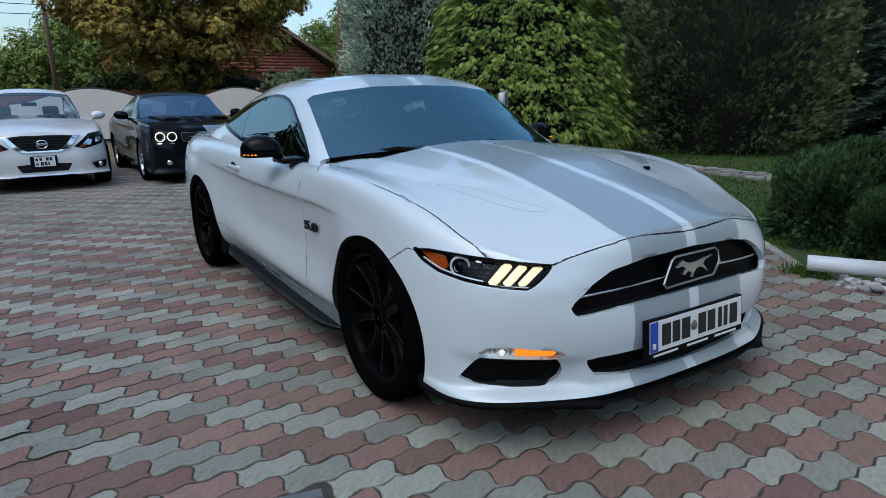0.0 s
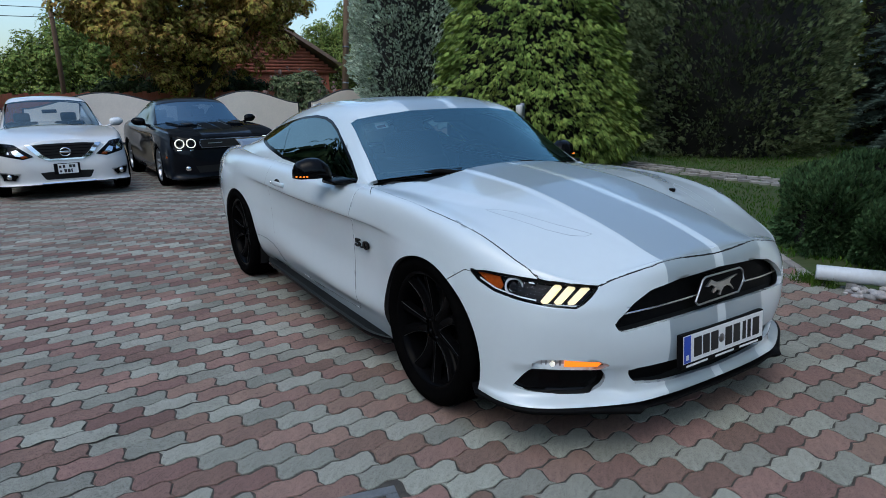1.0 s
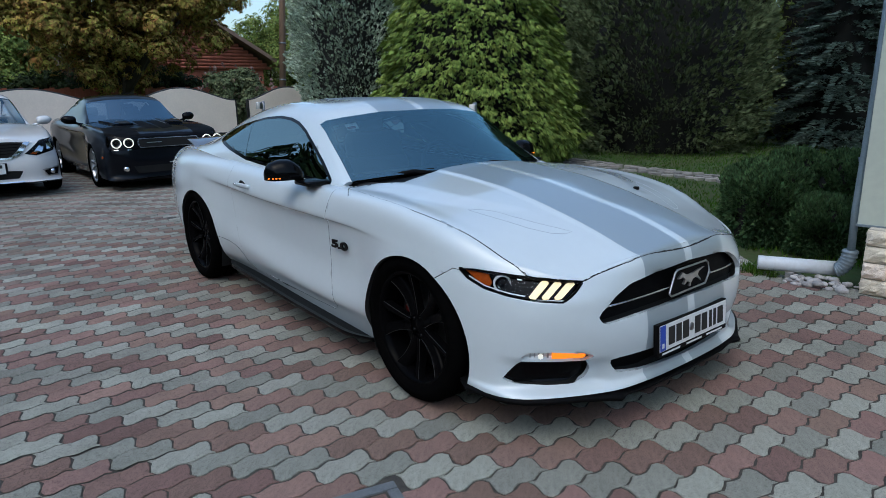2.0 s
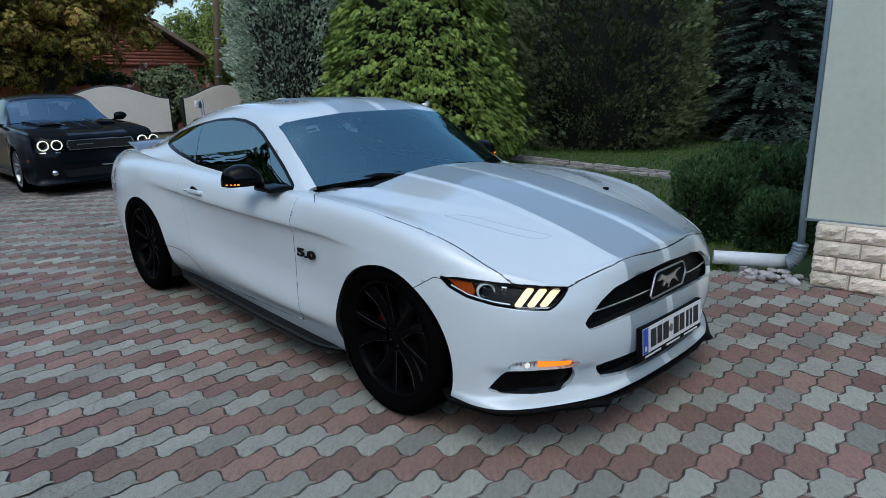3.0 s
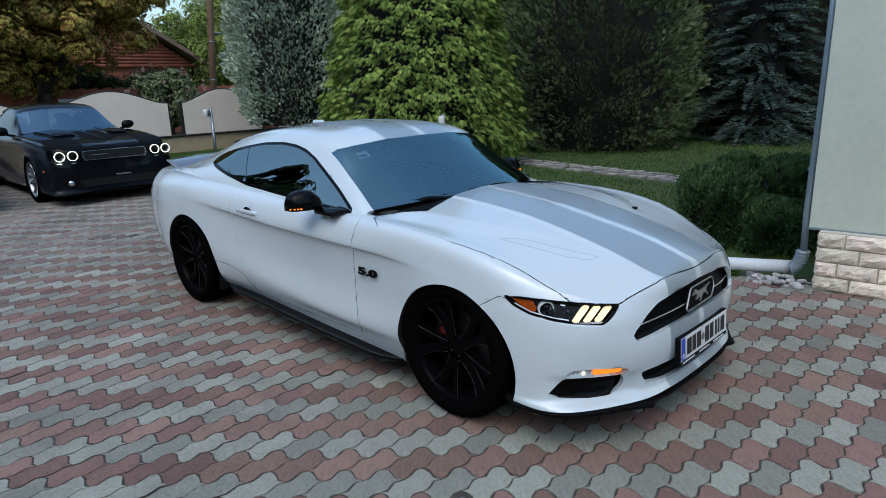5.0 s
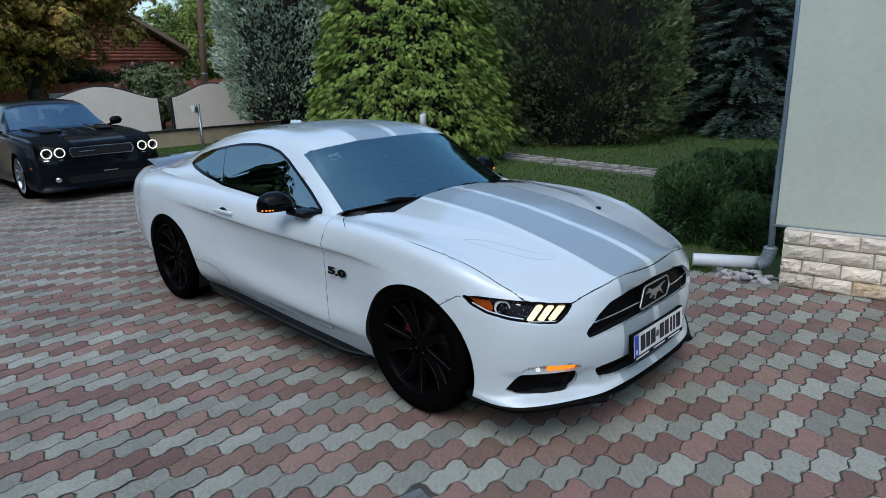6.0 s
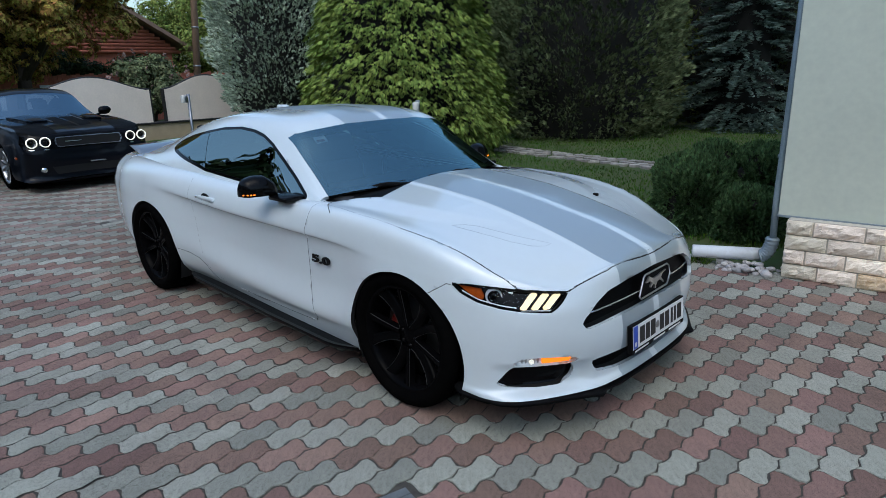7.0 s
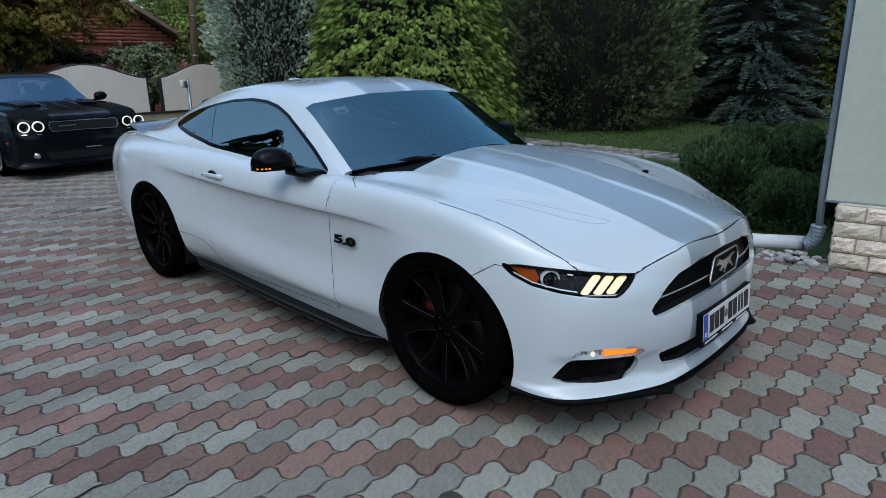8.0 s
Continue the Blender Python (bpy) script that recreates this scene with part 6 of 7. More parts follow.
for s in (-1, 1):
    rm = Matrix(((0, 0, 1, 0), (1, 0, 0, 0), (0, 1, 0, 0), (0, 0, 0, 1)))
    part("roof_slope", prism(bmesh.new(), [(0, H1 + 0.14), (s * (HALF + 0.3), EAVE - 0.08), (s * (HALF + 0.3), EAVE - 0.28), (0, H1 - 0.08)], -8.5, 0.5, rm), M_ROOFTILE, gh, smooth=False)


def pole(x, y, h, r, lean, label, aside=0.0):
    p = thing("utility_pole", pose(x, y, 0, aside, lean, 0), label, "utility pole", group="utility poles")
    part("shaft", tube(bmesh.new(), [(0, 0, -0.3), (0, 0, h * 0.5), (0, 0, h)], [r, r * 0.88, r * 0.72], 14), M_POLE, p)
    if lean:
        return
    part("cross_arm", tube(bmesh.new(), [(0, -0.1, 3.55), (0, 1.0, 3.55)], 0.03, 6), M_STEELPOST, p)
    for z in (1.95, 3.2):
        part("band", tube(bmesh.new(), [(0, 0, z), (0, 0, z + 0.05)], r * 1.02, 14), M_STEELPOST, p)


pole(-19.35, 7.9, 8.5, 0.125, 0, "brown wooden utility pole behind the garden wall", -4.5)
pole(-27.8, -0.25, 9.0, 0.10, -5, "leaning brown wooden utility pole beside the street")
cb = thing("overhead_cables", pose(0, 0, 0), "thin overhead cables between poles", "cable")
for k, (z0, z1) in enumerate(((5.6, 6.4), (5.1, 5.7), (4.75, 5.2))):
    pts = [(-27.8 + 1.0 * f, -0.25 - 22 * f, z0 + (z1 - z0) * f - 0.9 * f * (1 - f)) for f in np.linspace(0, 1, 16)]
    part("cable", tube(bmesh.new(), pts, 0.014, 5), M_DARKTRIM, cb)

part("notice_board", box(bmesh.new(), -23.99, -23.96, 4.48, 5.17, 1.31, 1.47, 0.004), M_PLATE, bf, "pale board fixed to the fence", smooth=False)
# square inspection cover with a steel frame, let into the paving
COVER = Matrix.Translation((0.449, -1.299, 0.0)) @ Euler((0, 0, radians(-105.0))).to_matrix().to_4x4()
cv = thing("inspection_cover", COVER, "square grey steel frame with a red concrete infill in the paving", "drain cover")
for a, b, c, d in ((0.0, 0.45, 0.0, 0.042), (0.0, 0.45, 0.408, 0.45), (0.0, 0.042, 0.046, 0.404), (0.408, 0.45, 0.046, 0.404)):
    part("frame_bar", box(bmesh.new(), a, b, c, d, -0.03, 0.003, 0.003), M_COVERSTEEL, cv, smooth=False)
part("infill", box(bmesh.new(), 0.05, 0.40, 0.05, 0.40, -0.03, -0.004, 0.002), M_REDPAVER, cv, smooth=False)


# ---- trees and shrubs: crowns of many small sprays ----
def leaf_mat(name, c1, c2, hue=0.02, lo=0.42, hi=1.55, rough=0.55):
    m = mat(name, c1, c2, rough=rough, scale=1.6, piece="island", spec=0.12)
    for n in m.node_tree.nodes:
        if n.type == "MAP_RANGE" and abs(n.inputs[3].default_value - 0.68) < 1e-4:
            n.inputs[3].default_value, n.inputs[4].default_value = lo, hi
        if n.type == "MAP_RANGE" and abs(n.inputs[3].default_value - 0.485) < 1e-4:
            n.inputs[3].default_value, n.inputs[4].default_value = 0.5 - hue, 0.5 + hue
    return m


L_BRIGHT = leaf_mat("bright_arborvitae", (0.229, 0.292, 0.067), (0.141, 0.208, 0.048))
L_BLUE = leaf_mat("blue_grey_juniper", (0.494, 0.564, 0.425), (0.322, 0.391, 0.293), 0.015)
L_DARK = leaf_mat("dark_juniper", (0.138, 0.166, 0.078), (0.086, 0.113, 0.056))
L_HEDGE = leaf_mat("tall_thuja", (0.120, 0.149, 0.038), (0.079, 0.110, 0.031))
L_SPRUCE = leaf_mat("blue_spruce", (0.150, 0.200, 0.167), (0.081, 0.120, 0.099), 0.015)
L_SHRUB = leaf_mat("dense_shrub", (0.079, 0.138, 0.056), (0.038, 0.070, 0.030))
L_CHEST = leaf_mat("turning_chestnut", (0.274, 0.254, 0.059), (0.331, 0.178, 0.048), 0.04, 0.30, 1.75)
L_GREEN = leaf_mat("broadleaf_green", (0.187, 0.230, 0.056), (0.136, 0.183, 0.047), 0.03)
# Broadleaf green with shade in its colour: silhouettes, and gloom under the chestnut
L_SHADE = leaf_mat("shaded_broadleaf", (0.040, 0.055, 0.020), (0.028, 0.042, 0.016), 0.02)
L_LILAC = leaf_mat("flowering_bush", (0.150, 0.170, 0.085), (0.100, 0.125, 0.062), 0.03)
L_BLOOM = leaf_mat("faded_pink_bloom", (0.30, 0.20, 0.17), (0.22, 0.15, 0.13), 0.02)
# Near-black stands for the shade deep inside crowns and shrubs
L_CORE = mat("crown_core_shade", (0.004, 0.005, 0.003), (0.008, 0.007, 0.005), rough=0.95, scale=6)


def unit(v):
    return v / np.maximum(np.linalg.norm(v, axis=-1, keepdims=True), 1e-9)


def leaflets(base, way, side, length, width, bend=0.15):
    """Diamond leaflets from arrays: points, directions, side directions, lengths and widths. Returns points (n, 4, 3)."""
    up = np.cross(way, side)
    l, w = length[:, None], width[:, None]
    mid = base + way * l * 0.45 + up * l * bend
    return np.stack([base, mid - side * w, base + way * l, mid + side * w], 1)


def quads(name, groups, material, parent, label="", core=None):
    """One mesh out of leaflets (n, 4, 3), each an island, and an optional core of triangles."""
    pts = np.concatenate(groups)
    n = len(pts)
    co, loops = pts.reshape(-1, 3), np.arange(4 * n)
    starts, mats = np.arange(0, 4 * n, 4), np.zeros(n, int)
    if core is not None:
        cv, cf = core
        loops = np.concatenate([loops, cf.ravel() + len(co)])
        starts = np.concatenate([starts, 4 * n + np.arange(0, 4 * len(cf), 4)])
        mats = np.concatenate([mats, np.ones(len(cf), int)])
        co = np.concatenate([co, cv])
    me = bpy.data.meshes.new(name)
    me.vertices.add(len(co))
    me.vertices.foreach_set("co", co.astype(np.float32).ravel())
    me.loops.add(len(loops))
    me.loops.foreach_set("vertex_index", loops.astype(np.int32))
    me.polygons.add(len(starts))
    me.polygons.foreach_set("loop_start", starts.astype(np.int32))
    me.update(calc_edges=True)
    me.materials.append(material)
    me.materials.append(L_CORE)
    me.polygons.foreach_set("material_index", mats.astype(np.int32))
    ob = new(name, me)
    ob.parent = parent
    if label:
        ob["label"] = label
    return ob


def turned(rng, profile, height, z0, n, lump=0.16, freq=1.1, depth=0.3, seed=0, gaps=1.8):
    """Points near the skin of a crown of revolution, with their outward directions."""
    t = rng.random(n * 3)
    keep = rng.random(n * 3) < profile(t) / profile(np.linspace(0, 1, 50)).max()
    t = t[keep][:n]
    a = rng.random(len(t)) * 2 * np.pi
    r = profile(t)
    bump = np.array([noise.noise(Vector((math.cos(u) * q * freq, math.sin(u) * q * freq, h * height * freq + seed * 7.3))) for u, q, h in zip(a, r, t)])
    full = rng.random(len(t)) < np.clip(0.62 + bump * gaps, 0.10, 1)
    t, a, r, bump = t[full], a[full], r[full], bump[full]
    inner = 1 - depth * rng.random(len(t)) ** 2
    rr = r * inner * (1 + lump * bump)
    p = np.stack([rr * np.cos(a), rr * np.sin(a), z0 + t * height], 1)
    slope = np.gradient(profile(np.linspace(0, 1, 60)), 1 / 59.0) / height
    s = np.interp(t, np.linspace(0, 1, 60), slope)
    out = unit(np.stack([np.cos(a), np.sin(a), -s], 1))
    return p, out


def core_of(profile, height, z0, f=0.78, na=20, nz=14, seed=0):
    """The shade inside a crown, put into colour: an uneven near-black skin well within the leaves."""
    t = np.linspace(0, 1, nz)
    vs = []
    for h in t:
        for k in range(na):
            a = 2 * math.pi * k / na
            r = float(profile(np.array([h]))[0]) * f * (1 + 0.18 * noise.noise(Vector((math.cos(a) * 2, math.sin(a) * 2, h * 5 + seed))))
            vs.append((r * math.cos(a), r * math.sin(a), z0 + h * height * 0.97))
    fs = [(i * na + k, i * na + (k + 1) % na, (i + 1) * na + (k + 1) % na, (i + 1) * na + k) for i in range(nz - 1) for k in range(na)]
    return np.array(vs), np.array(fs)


def sprays(rng, p, out, size, droop, lobes=7, spread=0.9, narrow=0.16, upright=0.0, wild=1.0):
    """Flat feathery sprays at the points: a fan of narrow leaflets each."""
    n = len(p)
    way = unit(out + np.array([0, 0, -droop + upright]) + rng.normal(0, 0.28 * wild, (n, 3)))
    roll = unit(np.cross(way, unit(rng.normal(0, wild, (n, 3)) * [1, 1, 0.35] + [0, 0, 1.6 * (1 - wild)])))
    L = size * rng.uniform(0.65, 1.25, n)
    g = []
    for k in range(lobes):
        f = k / max(1, lobes - 1) - 0.5
        ang = f * 2 * spread
        d = unit(way * math.cos(ang) + roll * math.sin(ang) + np.array([0, 0, -0.12 * abs(f)]) + rng.normal(0, 0.06, (n, 3)))
        s = unit(np.cross(d, np.cross(way, roll)))
        ln = L * (1 - 0.9 * abs(f)) * rng.uniform(0.8, 1.1, n)
        g.append(leaflets(p + way * (L * 0.25 * (0.5 - abs(f)))[:, None], d, s, ln, ln * narrow, 0.05))
    return g


def trunk(parent, h, r, z0=-0.1, m=None):
    part("trunk", tube(bmesh.new(), [(0, 0, z0), (0.02, 0.01, h * 0.3), (-0.02, 0.03, h * 0.7), (0, 0, h)], [r * 1.3, r, r * 0.7, r * 0.2], 12), m or M_BARK, parent)


def conifer(name, x, y, label, category, profile, height, z0, n, size, droop, material, seed, lobes=7, lump=0.16, freq=1.1, spread=0.9, narrow=0.16, upright=0.0, depth=0.3, group="", core=0.78, wild=1.0, gaps=1.4):
    rng = np.random.default_rng(seed)
    tree = thing(name, pose(x, y, -0.02, 0, 0, 37.0 * seed % 360), label, category, group)
    trunk(tree, height * 0.8, 0.06 + 0.012 * height)
    p, out = turned(rng, profile, height, z0, n, lump, freq, depth, seed, gaps)
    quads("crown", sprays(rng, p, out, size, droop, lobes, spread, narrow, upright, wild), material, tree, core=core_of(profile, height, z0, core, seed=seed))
    return tree


cone = lambda r, a=0.85: (lambda t: r * np.clip(1 - t, 0, 1) ** a * np.clip(0.80 + t * 2.5, 0, 1) + 0.02)  # noqa: E731
egg = lambda r: (lambda t: r * np.sqrt(np.clip(1 - (np.abs(t - 0.32) / np.where(t < 0.32, 0.52, 0.68)) ** 2.2, 0, 1)) + 0.03)  # noqa: E731
column = lambda r: (lambda t: r * np.clip((1 - t) * 4, 0, 1) ** 0.6 * np.clip(0.85 + t, 0, 1) + 0.02)  # noqa: E731

conifer("arborvitae", -7.42, 6.30, "broad bright green arborvitae with feathery drooping sprays", "conifer", cone(2.17, 0.8), 7.2, 0.05, 46000, 0.135, 0.95, L_BRIGHT, 1, 6, 0.20, 4.6, spread=0.75, narrow=0.09, wild=0.45, gaps=1.0)
conifer("juniper", -12.6, 6.75, "tall blue-grey juniper with soft upright plumes", "conifer", egg(1.36), 6.6, 0.72, 30000, 0.12, 0.0, L_BLUE, 2, 6, 0.30, 2.8, spread=0.7, narrow=0.11, upright=0.6, wild=1.0, gaps=0.6)
conifer("dark_juniper", -6.35, 11.4, "large dark green rounded juniper on the lawn", "conifer", egg(2.15), 5.6, 0.0, 30000, 0.14, 0.0, L_DARK, 3, 6, 0.30, 2.4, spread=0.7, narrow=0.10, upright=0.5, wild=0.9)
for k in range(13):
    x = -15.5 + 1.75 * k
    conifer("tall_thuja", x, 13.6 + 0.22 * k + 0.3 * math.sin(k * 2.1) + (1.3 if k in (5, 6, 7) else 0) + (1.6 if 7 < k < 11 else 0.0), "tall dark columnar thuja in a boundary row", "conifer", column(1.05), 7.5 + 0.5 * math.sin(k * 1.7), 0.0, 5200, 0.17, 0.2, L_HEDGE, 20 + k, 4, 0.12, 1.5, upright=0.3, group="boundary thuja row")


def spruce(x, y, height, radius, seed):
    rng = np.random.default_rng(seed)
    tree = thing("blue_spruce", pose(x, y, -0.02), "blue-green spruce with layered drooping branches", "conifer")
    trunk(tree, height * 0.97, 0.13)
    P, D, S, L, W = [], [], [], [], []
    z = 0.12
    while z < height * 0.97:
        f = z / height
        reach = radius * (1 - f) ** 0.85 + 0.12
        for k in range(int(9 + 8 * (1 - f))):
            a = rng.random() * 2 * np.pi
            d = np.array([math.cos(a), math.sin(a), 0])
            s = np.array([-math.sin(a), math.cos(a), 0])
            r = reach * rng.uniform(0.78, 1.1)
            m = int(7 + r * 11)
            for q in np.linspace(0.12, 1, m):
                bz = z + rng.uniform(-0.03, 0.03) + r * (0.10 * q - 0.26 * q * q)
                c = d * r * q + np.array([0, 0, bz])
                wd = 0.32 * r * (1 - q) ** 0.8 * q**0.3 + 0.07
                for sd in (-1, 1):
                    for _ in range(2):
                        o = rng.uniform(0.1, 1.0)
                        P.append(c + s * sd * wd * o * 0.4 + np.array([0, 0, rng.uniform(-0.02, 0.02)]))
                        w = d * rng.uniform(0.5, 1.0) + s * sd * rng.uniform(0.3, 1.0) + np.array([0, 0, rng.uniform(-0.2, 0.15)])
                        D.append(w / np.linalg.norm(w))
                        S.append(rng.normal(0, 1, 3))
                        L.append(rng.uniform(0.10, 0.2))
                        W.append(rng.uniform(0.016, 0.026))
        z += 0.26 * (1 - 0.35 * f)
    P, D, S = np.array(P), np.array(D), np.array(S)
    S = unit(np.cross(D, S))
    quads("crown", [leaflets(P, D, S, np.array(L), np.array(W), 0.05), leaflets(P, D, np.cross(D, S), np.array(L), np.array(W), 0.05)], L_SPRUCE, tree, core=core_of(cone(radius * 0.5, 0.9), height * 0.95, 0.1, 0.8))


spruce(-3.55, 14.5, 6.4, 1.85, 5)


def mound(name, x, y, rx, ry, h, n, seed, label):
    n = int(n * 1.5)
    rng = np.random.default_rng(seed)
    sh = thing(name, pose(x, y, 0), label, "shrub", "round shrubs")
    prof = lambda t: np.sqrt(np.clip(1 - (np.abs(t - 0.42) / np.where(t < 0.42, 0.62, 0.58)) ** 2.4, 0, 1)) + 0.02  # noqa: E731
    p, out = turned(rng, prof, h, 0.0, n * 2, 0.42, 3.6, 0.16, seed, 1.2)
    p[:, 0] *= rx
    p[:, 1] *= ry
    g = sprays(rng, p, out, 0.050, 0.0, 5, 1.0, 0.20, upright=0.35)
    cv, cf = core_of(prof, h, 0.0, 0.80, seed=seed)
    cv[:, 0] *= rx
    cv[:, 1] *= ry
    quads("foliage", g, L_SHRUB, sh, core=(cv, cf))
    part("stem", tube(bmesh.new(), [(0, 0, -0.05), (0, 0, h * 0.5)], 0.03, 8), M_BARK, sh)


mound("round_shrub", -0.36, 3.44, 0.36, 0.33, 0.73, 8000, 11, "clipped dark green round shrub beside the drive")
mound("round_shrub", 0.06, 4.15, 0.34, 0.36, 0.78, 7000, 12, "clipped dark green round shrub near the house wall")
mound("round_shrub", 0.15, 3.42, 0.31, 0.30, 0.46, 6000, 13, "low dark green shrub between two taller ones")
mound("round_shrub", -0.40, 4.10, 0.32, 0.34, 0.78, 6000, 14, "clipped dark green round shrub behind the front one")


def broadleaf(name, x, y, label, height, clumps, leaf, leaf_size, material, seed, trunk_h, trunk_r, fan=6, per=40, group=""):
    """A leafy tree: trunk, forking limbs, and palmate leaves hung about many clump centres."""
    rng = np.random.default_rng(seed)
    tree = thing(name, pose(x, y, -0.02), label, "tree", group)
    bm = tube(bmesh.new(), [(0, 0, -0.2), (0.03, 0, trunk_h * 0.5), (0, 0.05, trunk_h), (0.05, 0, height * 0.8)], [trunk_r * 1.3, trunk_r, trunk_r * 0.9, 0.04], 12)
    for k in range(9):
        c = clumps[int(rng.integers(len(clumps)))]
        tube(bm, [(0, 0, trunk_h * rng.uniform(0.8, 1.3)), (c[0] * 0.5, c[1] * 0.5, c[2] * 0.75), (c[0], c[1], c[2])], [trunk_r * 0.5, trunk_r * 0.3, 0.02], 7)
    part("trunk", bm, M_BARK, tree)
    P, N = [], []
    for cx, cy, cz, cr in clumps:
        v = unit(rng.normal(0, 1, (per, 3)))
        rad = cr * rng.uniform(0.55, 1.08, per)[:, None]
        P.append(np.array([cx, cy, cz]) + v * rad * [1, 1, 0.75])
        N.append(unit(v + [0, 0, 0.5]))
    P, N = np.concatenate(P), np.concatenate(N)
    n = len(P)
    side = unit(np.cross(N, rng.normal(0, 1, (n, 3))))
    fwd = np.cross(side, N)
    g = []
    size = leaf_size * rng.uniform(0.7, 1.25, n)
    for k in range(fan):
        a = (k / (fan - 1) - 0.5) * 4.2 if fan > 2 else 0.0
        d = unit(fwd * math.cos(a) + side * math.sin(a) + np.array([0, 0, -0.55]))
        s = unit(np.cross(d, N))
        g.append(leaflets(P, d, s, size * (1 - 0.25 * abs(a) / 2.1), size * leaf, -0.08))
    quads("crown", g, material, tree)
    return tree


def clump_cloud(rng, n, rx, ry, z0, z1, cr):
    out = []
    for _ in range(n):
        v = rng.normal(0, 1, 3)
        v = v / np.linalg.norm(v) * rng.uniform(0.5, 1.0)
        out.append((v[0] * rx, v[1] * ry, (z0 + z1) / 2 + v[2] * (z1 - z0) / 2, cr * rng.uniform(0.6, 1.2)))
    return out


R = np.random.default_rng(77)
broadleaf("chestnut_tree", -22.4, 3.6, "large chestnut tree with browning yellow-green leaves", 9.0, clump_cloud(R, 300, 3.7, 4.3, 1.9, 9.5, 0.75), 0.17, 0.165, L_CHEST, 31, 2.0, 0.30, 6, 130)
for k, (x, y, h, rx) in enumerate(((-34, 0.6, 5.7, 2.6), (-38, -4.0, 4.4, 3.2), (-31, -9, 4.6, 3.2), (-46, 3.5, 8.0, 4.0), (-30, 16.5, 8.5, 3.4), (-38, 16.0, 6.4, 3.0), (-41, 12.0, 6.6, 3.0), (-37, 19.5, 9.5, 3.6), (-36, 21, 10, 4.0), (-27, -16, 8, 4), (-42, 13.5, 6.4, 3.2), (-24.5, 17.5, 8.5, 3.0))):
    broadleaf("roadside_tree", x, y, "green leafy tree beyond the street", h, clump_cloud(R, 120, rx, rx, 0.5, h, 0.9), 0.30, 0.15, L_GREEN, 40 + k, 1.8, 0.2, 3, 95, "trees beyond the street")
# Dark bushes added in place of the deep shadow under the chestnut
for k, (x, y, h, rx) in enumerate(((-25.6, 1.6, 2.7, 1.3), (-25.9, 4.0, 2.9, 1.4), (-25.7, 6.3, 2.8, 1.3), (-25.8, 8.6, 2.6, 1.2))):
    broadleaf("shade_bush", x, y, "added dark bush for the shadow under the chestnut, behind the board fence", h, clump_cloud(R, 70, rx, rx * 1.1, 0.4, h, 0.5), 0.30, 0.13, L_SHADE, 140 + k, 0.8, 0.06, 3, 60, "bushes behind the board fence")
broadleaf("flowering_bush", -17.3, 5.5, "grey-green bush with faded pink flower heads", 2.55, clump_cloud(R, 110, 0.62, 1.0, 0.6, 2.25, 0.30), 0.32, 0.085, L_LILAC, 61, 0.4, 0.05, 3, 90)
rng = np.random.default_rng(5)
bl = thing("flower_heads", pose(-17.3, 5.5, 0), "faded pink flower heads on the bush", "flowers", kind="stuff")
v = unit(rng.normal(0, 1, (60, 3)))
pts = v * [0.72, 1.25, 0.8] * rng.uniform(0.85, 1.0, (60, 1)) + [0, 0, 1.6]
quads("blooms", sprays(rng, np.repeat(pts, 4, 0) + rng.normal(0, 0.03, (240, 3)), np.repeat(v, 4, 0), 0.09, 0.0, 4, 1.2, 0.3), L_BLOOM, bl)
# Unseen trees behind the camera, added for window reflections and to block low sky
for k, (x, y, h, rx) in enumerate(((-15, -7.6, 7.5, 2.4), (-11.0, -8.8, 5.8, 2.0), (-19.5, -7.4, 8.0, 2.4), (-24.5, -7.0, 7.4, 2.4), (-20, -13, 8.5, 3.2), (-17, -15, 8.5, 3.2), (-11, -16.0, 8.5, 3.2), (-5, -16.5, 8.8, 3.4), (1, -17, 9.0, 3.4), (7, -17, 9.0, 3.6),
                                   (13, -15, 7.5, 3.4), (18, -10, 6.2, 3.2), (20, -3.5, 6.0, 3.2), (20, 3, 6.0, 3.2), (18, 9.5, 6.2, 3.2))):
    broadleaf("unseen_tree", x, y, "dark leafy tree out of view, added for reflections and to block low sky", h, clump_cloud(R, 90, rx, rx, 0.3, h, 1.0), 0.34, 0.44, L_SHADE, 80 + k, 1.5, 0.18, 3, 40, "trees round the drive")

# lawn blades
rng = np.random.default_rng(3)
n = 70000
x = rng.uniform(-15.2, 1.0, n)
y = 2.6 + (rng.random(n) ** 1.5) * 12.0
ok = ~((np.abs((y - 7.45) + (x + 4.5) * 0.24) < 0.42) & (x > -9)) & ~((x > -1.2) & (y < 3.0 + (0.0 - x) * 0.0)) & ~((x > 0.55) & (y < 9))
x, y = x[ok], y[ok]
P = np.stack([x, y, np.full(len(x), -0.025)], 1)
D = unit(np.stack([rng.normal(0, 0.35, len(x)), rng.normal(0, 0.35, len(x)), np.ones(len(x))], 1))
S = unit(np.cross(D, rng.normal(0, 1, (len(x), 3))))
lawn = thing("lawn_grass", pose(0, 0, 0), "short mown green grass", "grass", kind="stuff")
quads("blades", [leaflets(P, D, S, rng.uniform(0.03, 0.065, len(x)), rng.uniform(0.004, 0.008, len(x)), 0.1)], M_BLADE, lawn)
tuft = thing("grass_tuft", pose(0.10, 2.33, 0), "tuft of long green grass at the pipe's open end", "grass")
m = 420
P = np.stack([rng.normal(0, 0.075, m), rng.normal(0, 0.045, m), np.full(m, -0.02)], 1)
D = unit(np.stack([rng.normal(0, 0.4, m), rng.normal(0, 0.4, m), np.ones(m)], 1))
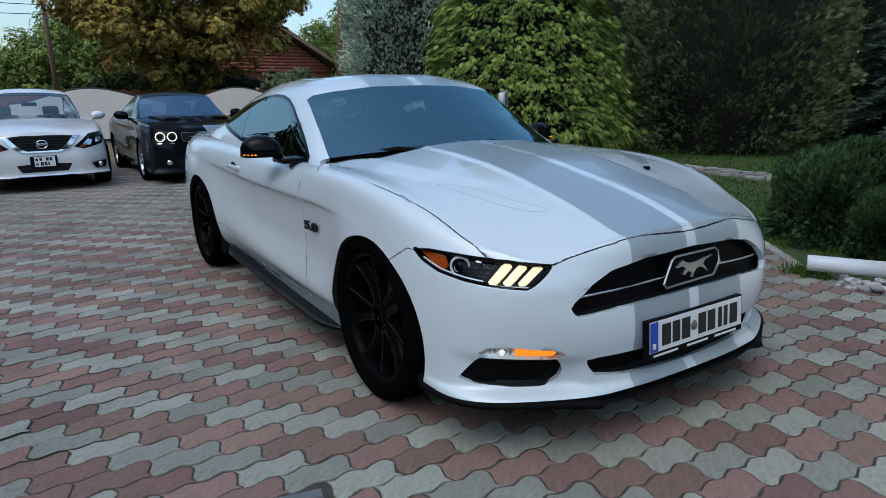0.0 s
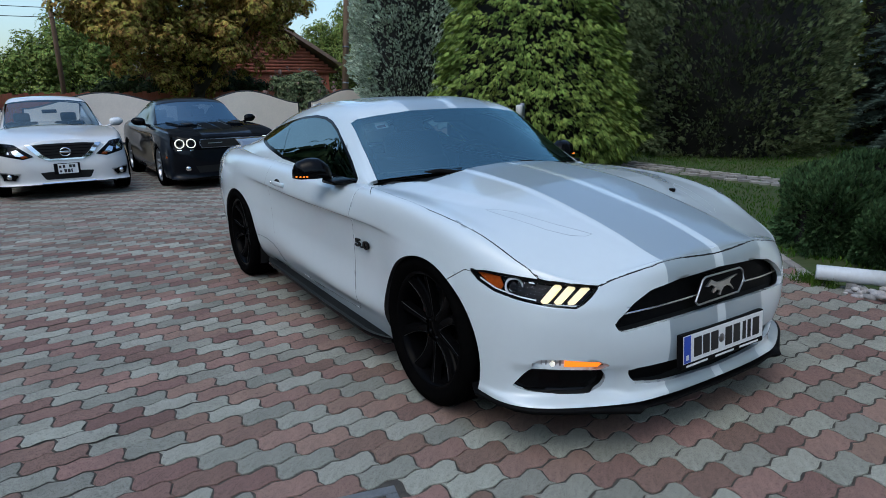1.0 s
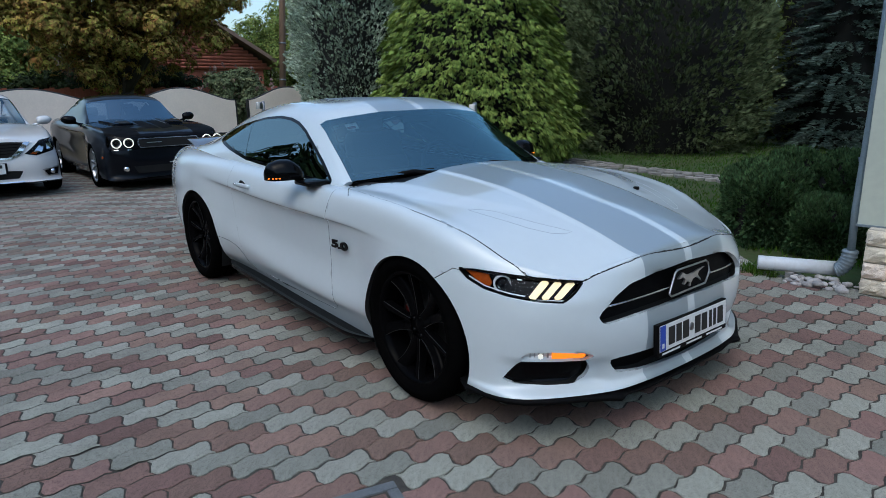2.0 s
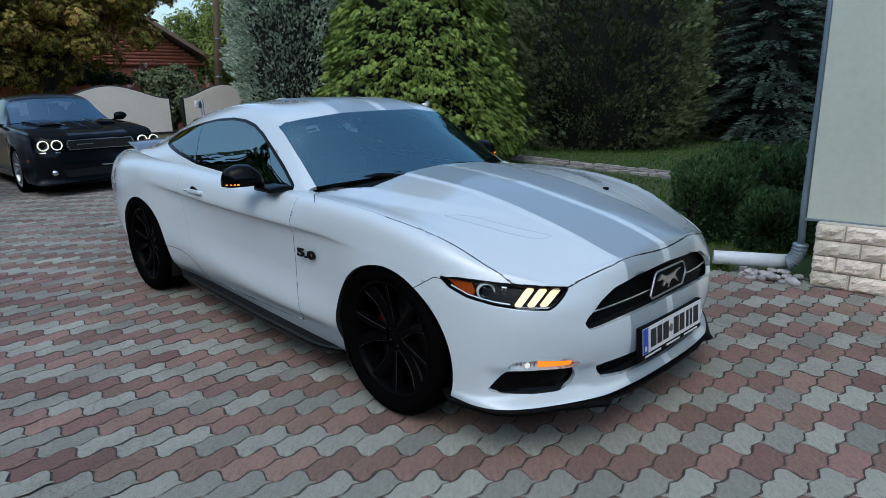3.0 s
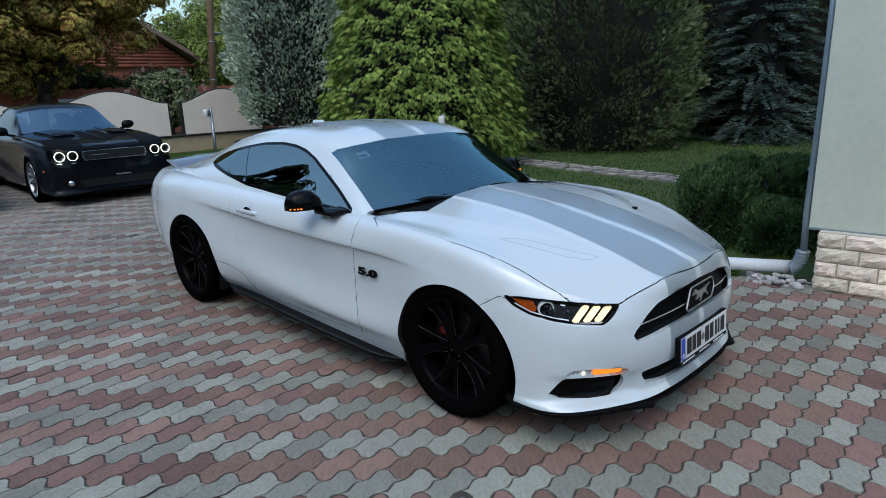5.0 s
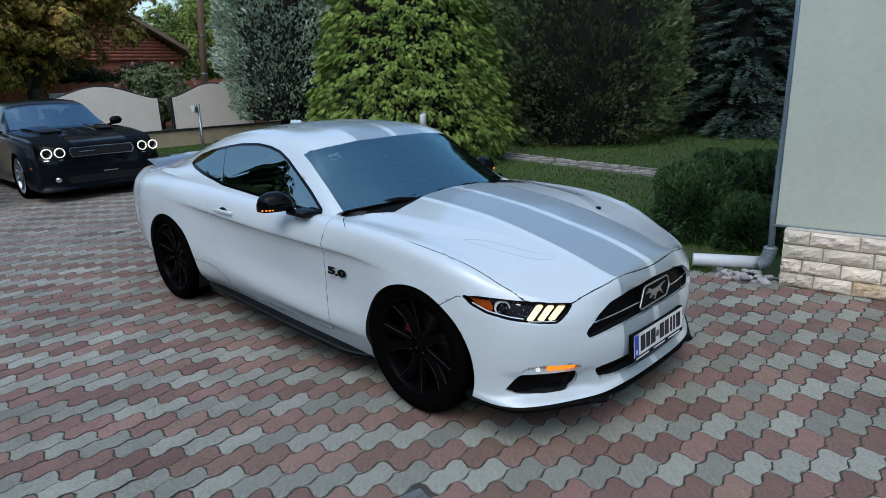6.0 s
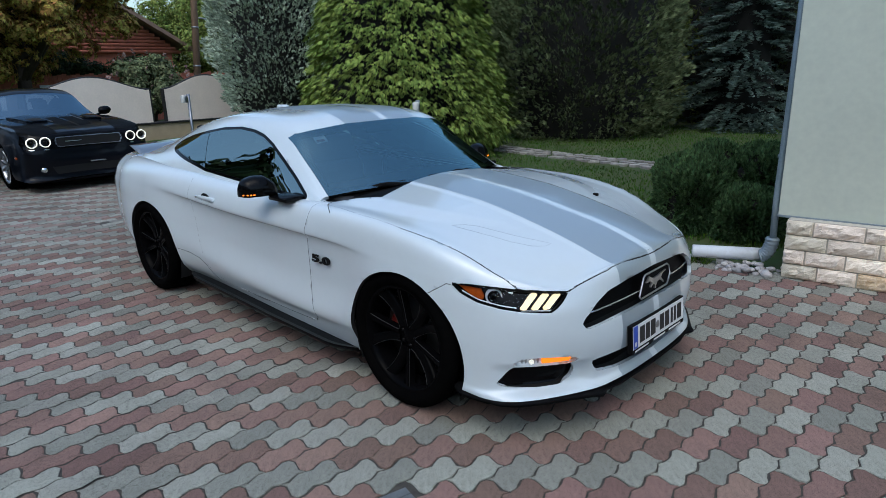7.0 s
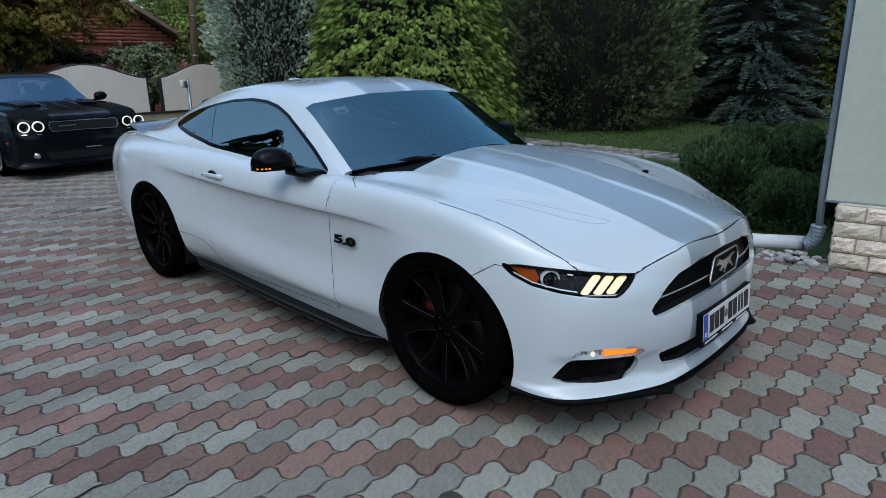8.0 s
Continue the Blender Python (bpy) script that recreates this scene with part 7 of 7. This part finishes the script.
quads("tuft_grass", [leaflets(P, D, unit(np.cross(D, rng.normal(0, 1, (m, 3)))), rng.uniform(0.05, 0.13, m), rng.uniform(0.002, 0.004, m), 0.2)], M_BLADE, tuft)["kind"] = "stuff"


# ---- pavers: wavy squares that lock into one another, in rows of grey and red ----
PA, PB, P0 = np.array((0.1186, 0.1118)), np.array((0.1150, -0.1185)), np.array((-1.476, -1.964))
WAVE, JOINT = 0.0095, 0.0042
PX, PY = (PA + PB) / 2, PA - PB


def paver_outline():
    """The outline in paver units, anticlockwise: short ends of one wave, long sides of two."""
    ax, ay = WAVE / np.linalg.norm(PX), WAVE / np.linalg.norm(PY)
    out = [(s, ay * math.sin(2 * math.pi * s)) for s in np.arange(4) / 4]
    out += [(1 + ax * math.sin(4 * math.pi * t), t) for t in np.arange(8) / 8]
    out += [(s, 1 + ay * math.sin(2 * math.pi * s)) for s in 1 - np.arange(4) / 4]
    out += [(ax * math.sin(4 * math.pi * t), t) for t in 1 - np.arange(8) / 8]
    return np.array(out)


UV = paver_outline()
RING = UV[:, :1] * PX + UV[:, 1:] * PY
MID = (PX + PY) / 2


def inset(ring, d):
    c = ring.mean(0)
    nxt, prv = np.roll(ring, -1, 0), np.roll(ring, 1, 0)
    t = unit(nxt - prv)
    nrm = np.stack([-t[:, 1], t[:, 0]], 1)
    nrm *= np.sign(((c - ring) * nrm).sum(1).mean())
    return ring + nrm * d


def paver_mesh(rng):
    """Points and faces of one paver about its own corner: top, chamfer and short sides."""
    n = len(RING)
    shape = RING + rng.normal(0, 0.0017, RING.shape)
    a, b = inset(shape, JOINT), inset(shape, JOINT + 0.0026)
    low = np.column_stack([a, np.full(n, -0.016)])
    mid = np.column_stack([a, np.full(n, -0.0018)])
    top = np.column_stack([b, np.zeros(n)])
    v = np.concatenate([low, mid, top]) - np.array([*MID, 0])
    f = []
    for k in range(n):
        q = (k + 1) % n
        f += [(k, q, n + q, n + k), (n + k, n + q, 2 * n + q, 2 * n + k)]
    f.append(tuple(range(2 * n, 3 * n)))
    return v, f


rng = np.random.default_rng(8)
KINDS = [paver_mesh(rng)[0] for _ in range(6)]
PV, PF = KINDS[0], paver_mesh(rng)[1]
sign = 1 if sum(PV[2 * len(RING) + k][0] * PV[2 * len(RING) + (k + 1) % len(RING)][1] - PV[2 * len(RING) + k][1] * PV[2 * len(RING) + (k + 1) % len(RING)][0] for k in range(len(RING))) > 0 else -1
if sign < 0:
    PF = [f[::-1] for f in PF]
n = len(RING)
TOPS = [tuple(q - n for q in f) for f in PF if min(f) >= n]
near_mesh = []
for m in (M_GREYPAVER, M_REDPAVER):
    near_mesh.append([])
    for kind in KINDS:
        me = bpy.data.meshes.new("paver")
        me.from_pydata(kind.tolist(), [], PF)
        me.materials.append(m)
        near_mesh[-1].append(me)
cells, far_v, far_f = [], [], []
for i in range(-130, 131):
    for j in range(-130, 131):
        p = P0 + (i + 0.03) * PA + (j + 0.57) * PB
        if not (-15.2 < p[0] < 6.0 and -8.3 < p[1] < 2.9):
            continue
        if inside(DRIVE, np.array([p[0]]), np.array([p[1]]))[0] > 0.02:
            continue
        q = COVER.inverted() @ Vector((p[0], p[1], 0))
        if -0.02 < q.x < 0.47 and -0.02 < q.y < 0.47:
            continue
        cells.append((np.hypot(p[0] - 1.0, p[1] + 0.9), i, j, p))
cells.sort(key=lambda c: c[0])
nv = len(PV) - len(RING)
for k, (d, i, j, p) in enumerate(cells):
    red = j % 2 if rng.random() > 0.03 else rng.integers(2)
    z = rng.normal(0, 0.0012)
    tilt = rng.normal(0, 0.007, 2)
    if k < 300:
        ob = new("paver", near_mesh[int(red)][k % 6])
        ob.parent = PAVEMENT
        ob.location, ob.rotation_euler = (p[0], p[1], z), (tilt[0], tilt[1], 0)
    else:
        v = KINDS[int(rng.integers(6))] + [p[0], p[1], z]
        v[:, 2] += PV[:, 0] * tilt[0] + PV[:, 1] * tilt[1]
        far_v.append(v[len(RING):])
        # Red pavers past about x = -4.8 take a paler, greyer red
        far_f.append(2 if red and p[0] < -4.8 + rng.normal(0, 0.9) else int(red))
for red, m, nm in ((0, M_GREYFAR, "grey_pavers"), (1, M_REDFAR, "red_pavers"), (2, M_DULLRED, "worn_red_pavers")):
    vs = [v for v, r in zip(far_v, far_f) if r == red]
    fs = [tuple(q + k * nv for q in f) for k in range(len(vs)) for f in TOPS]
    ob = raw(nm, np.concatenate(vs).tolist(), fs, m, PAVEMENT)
    ob["kind"] = "stuff"
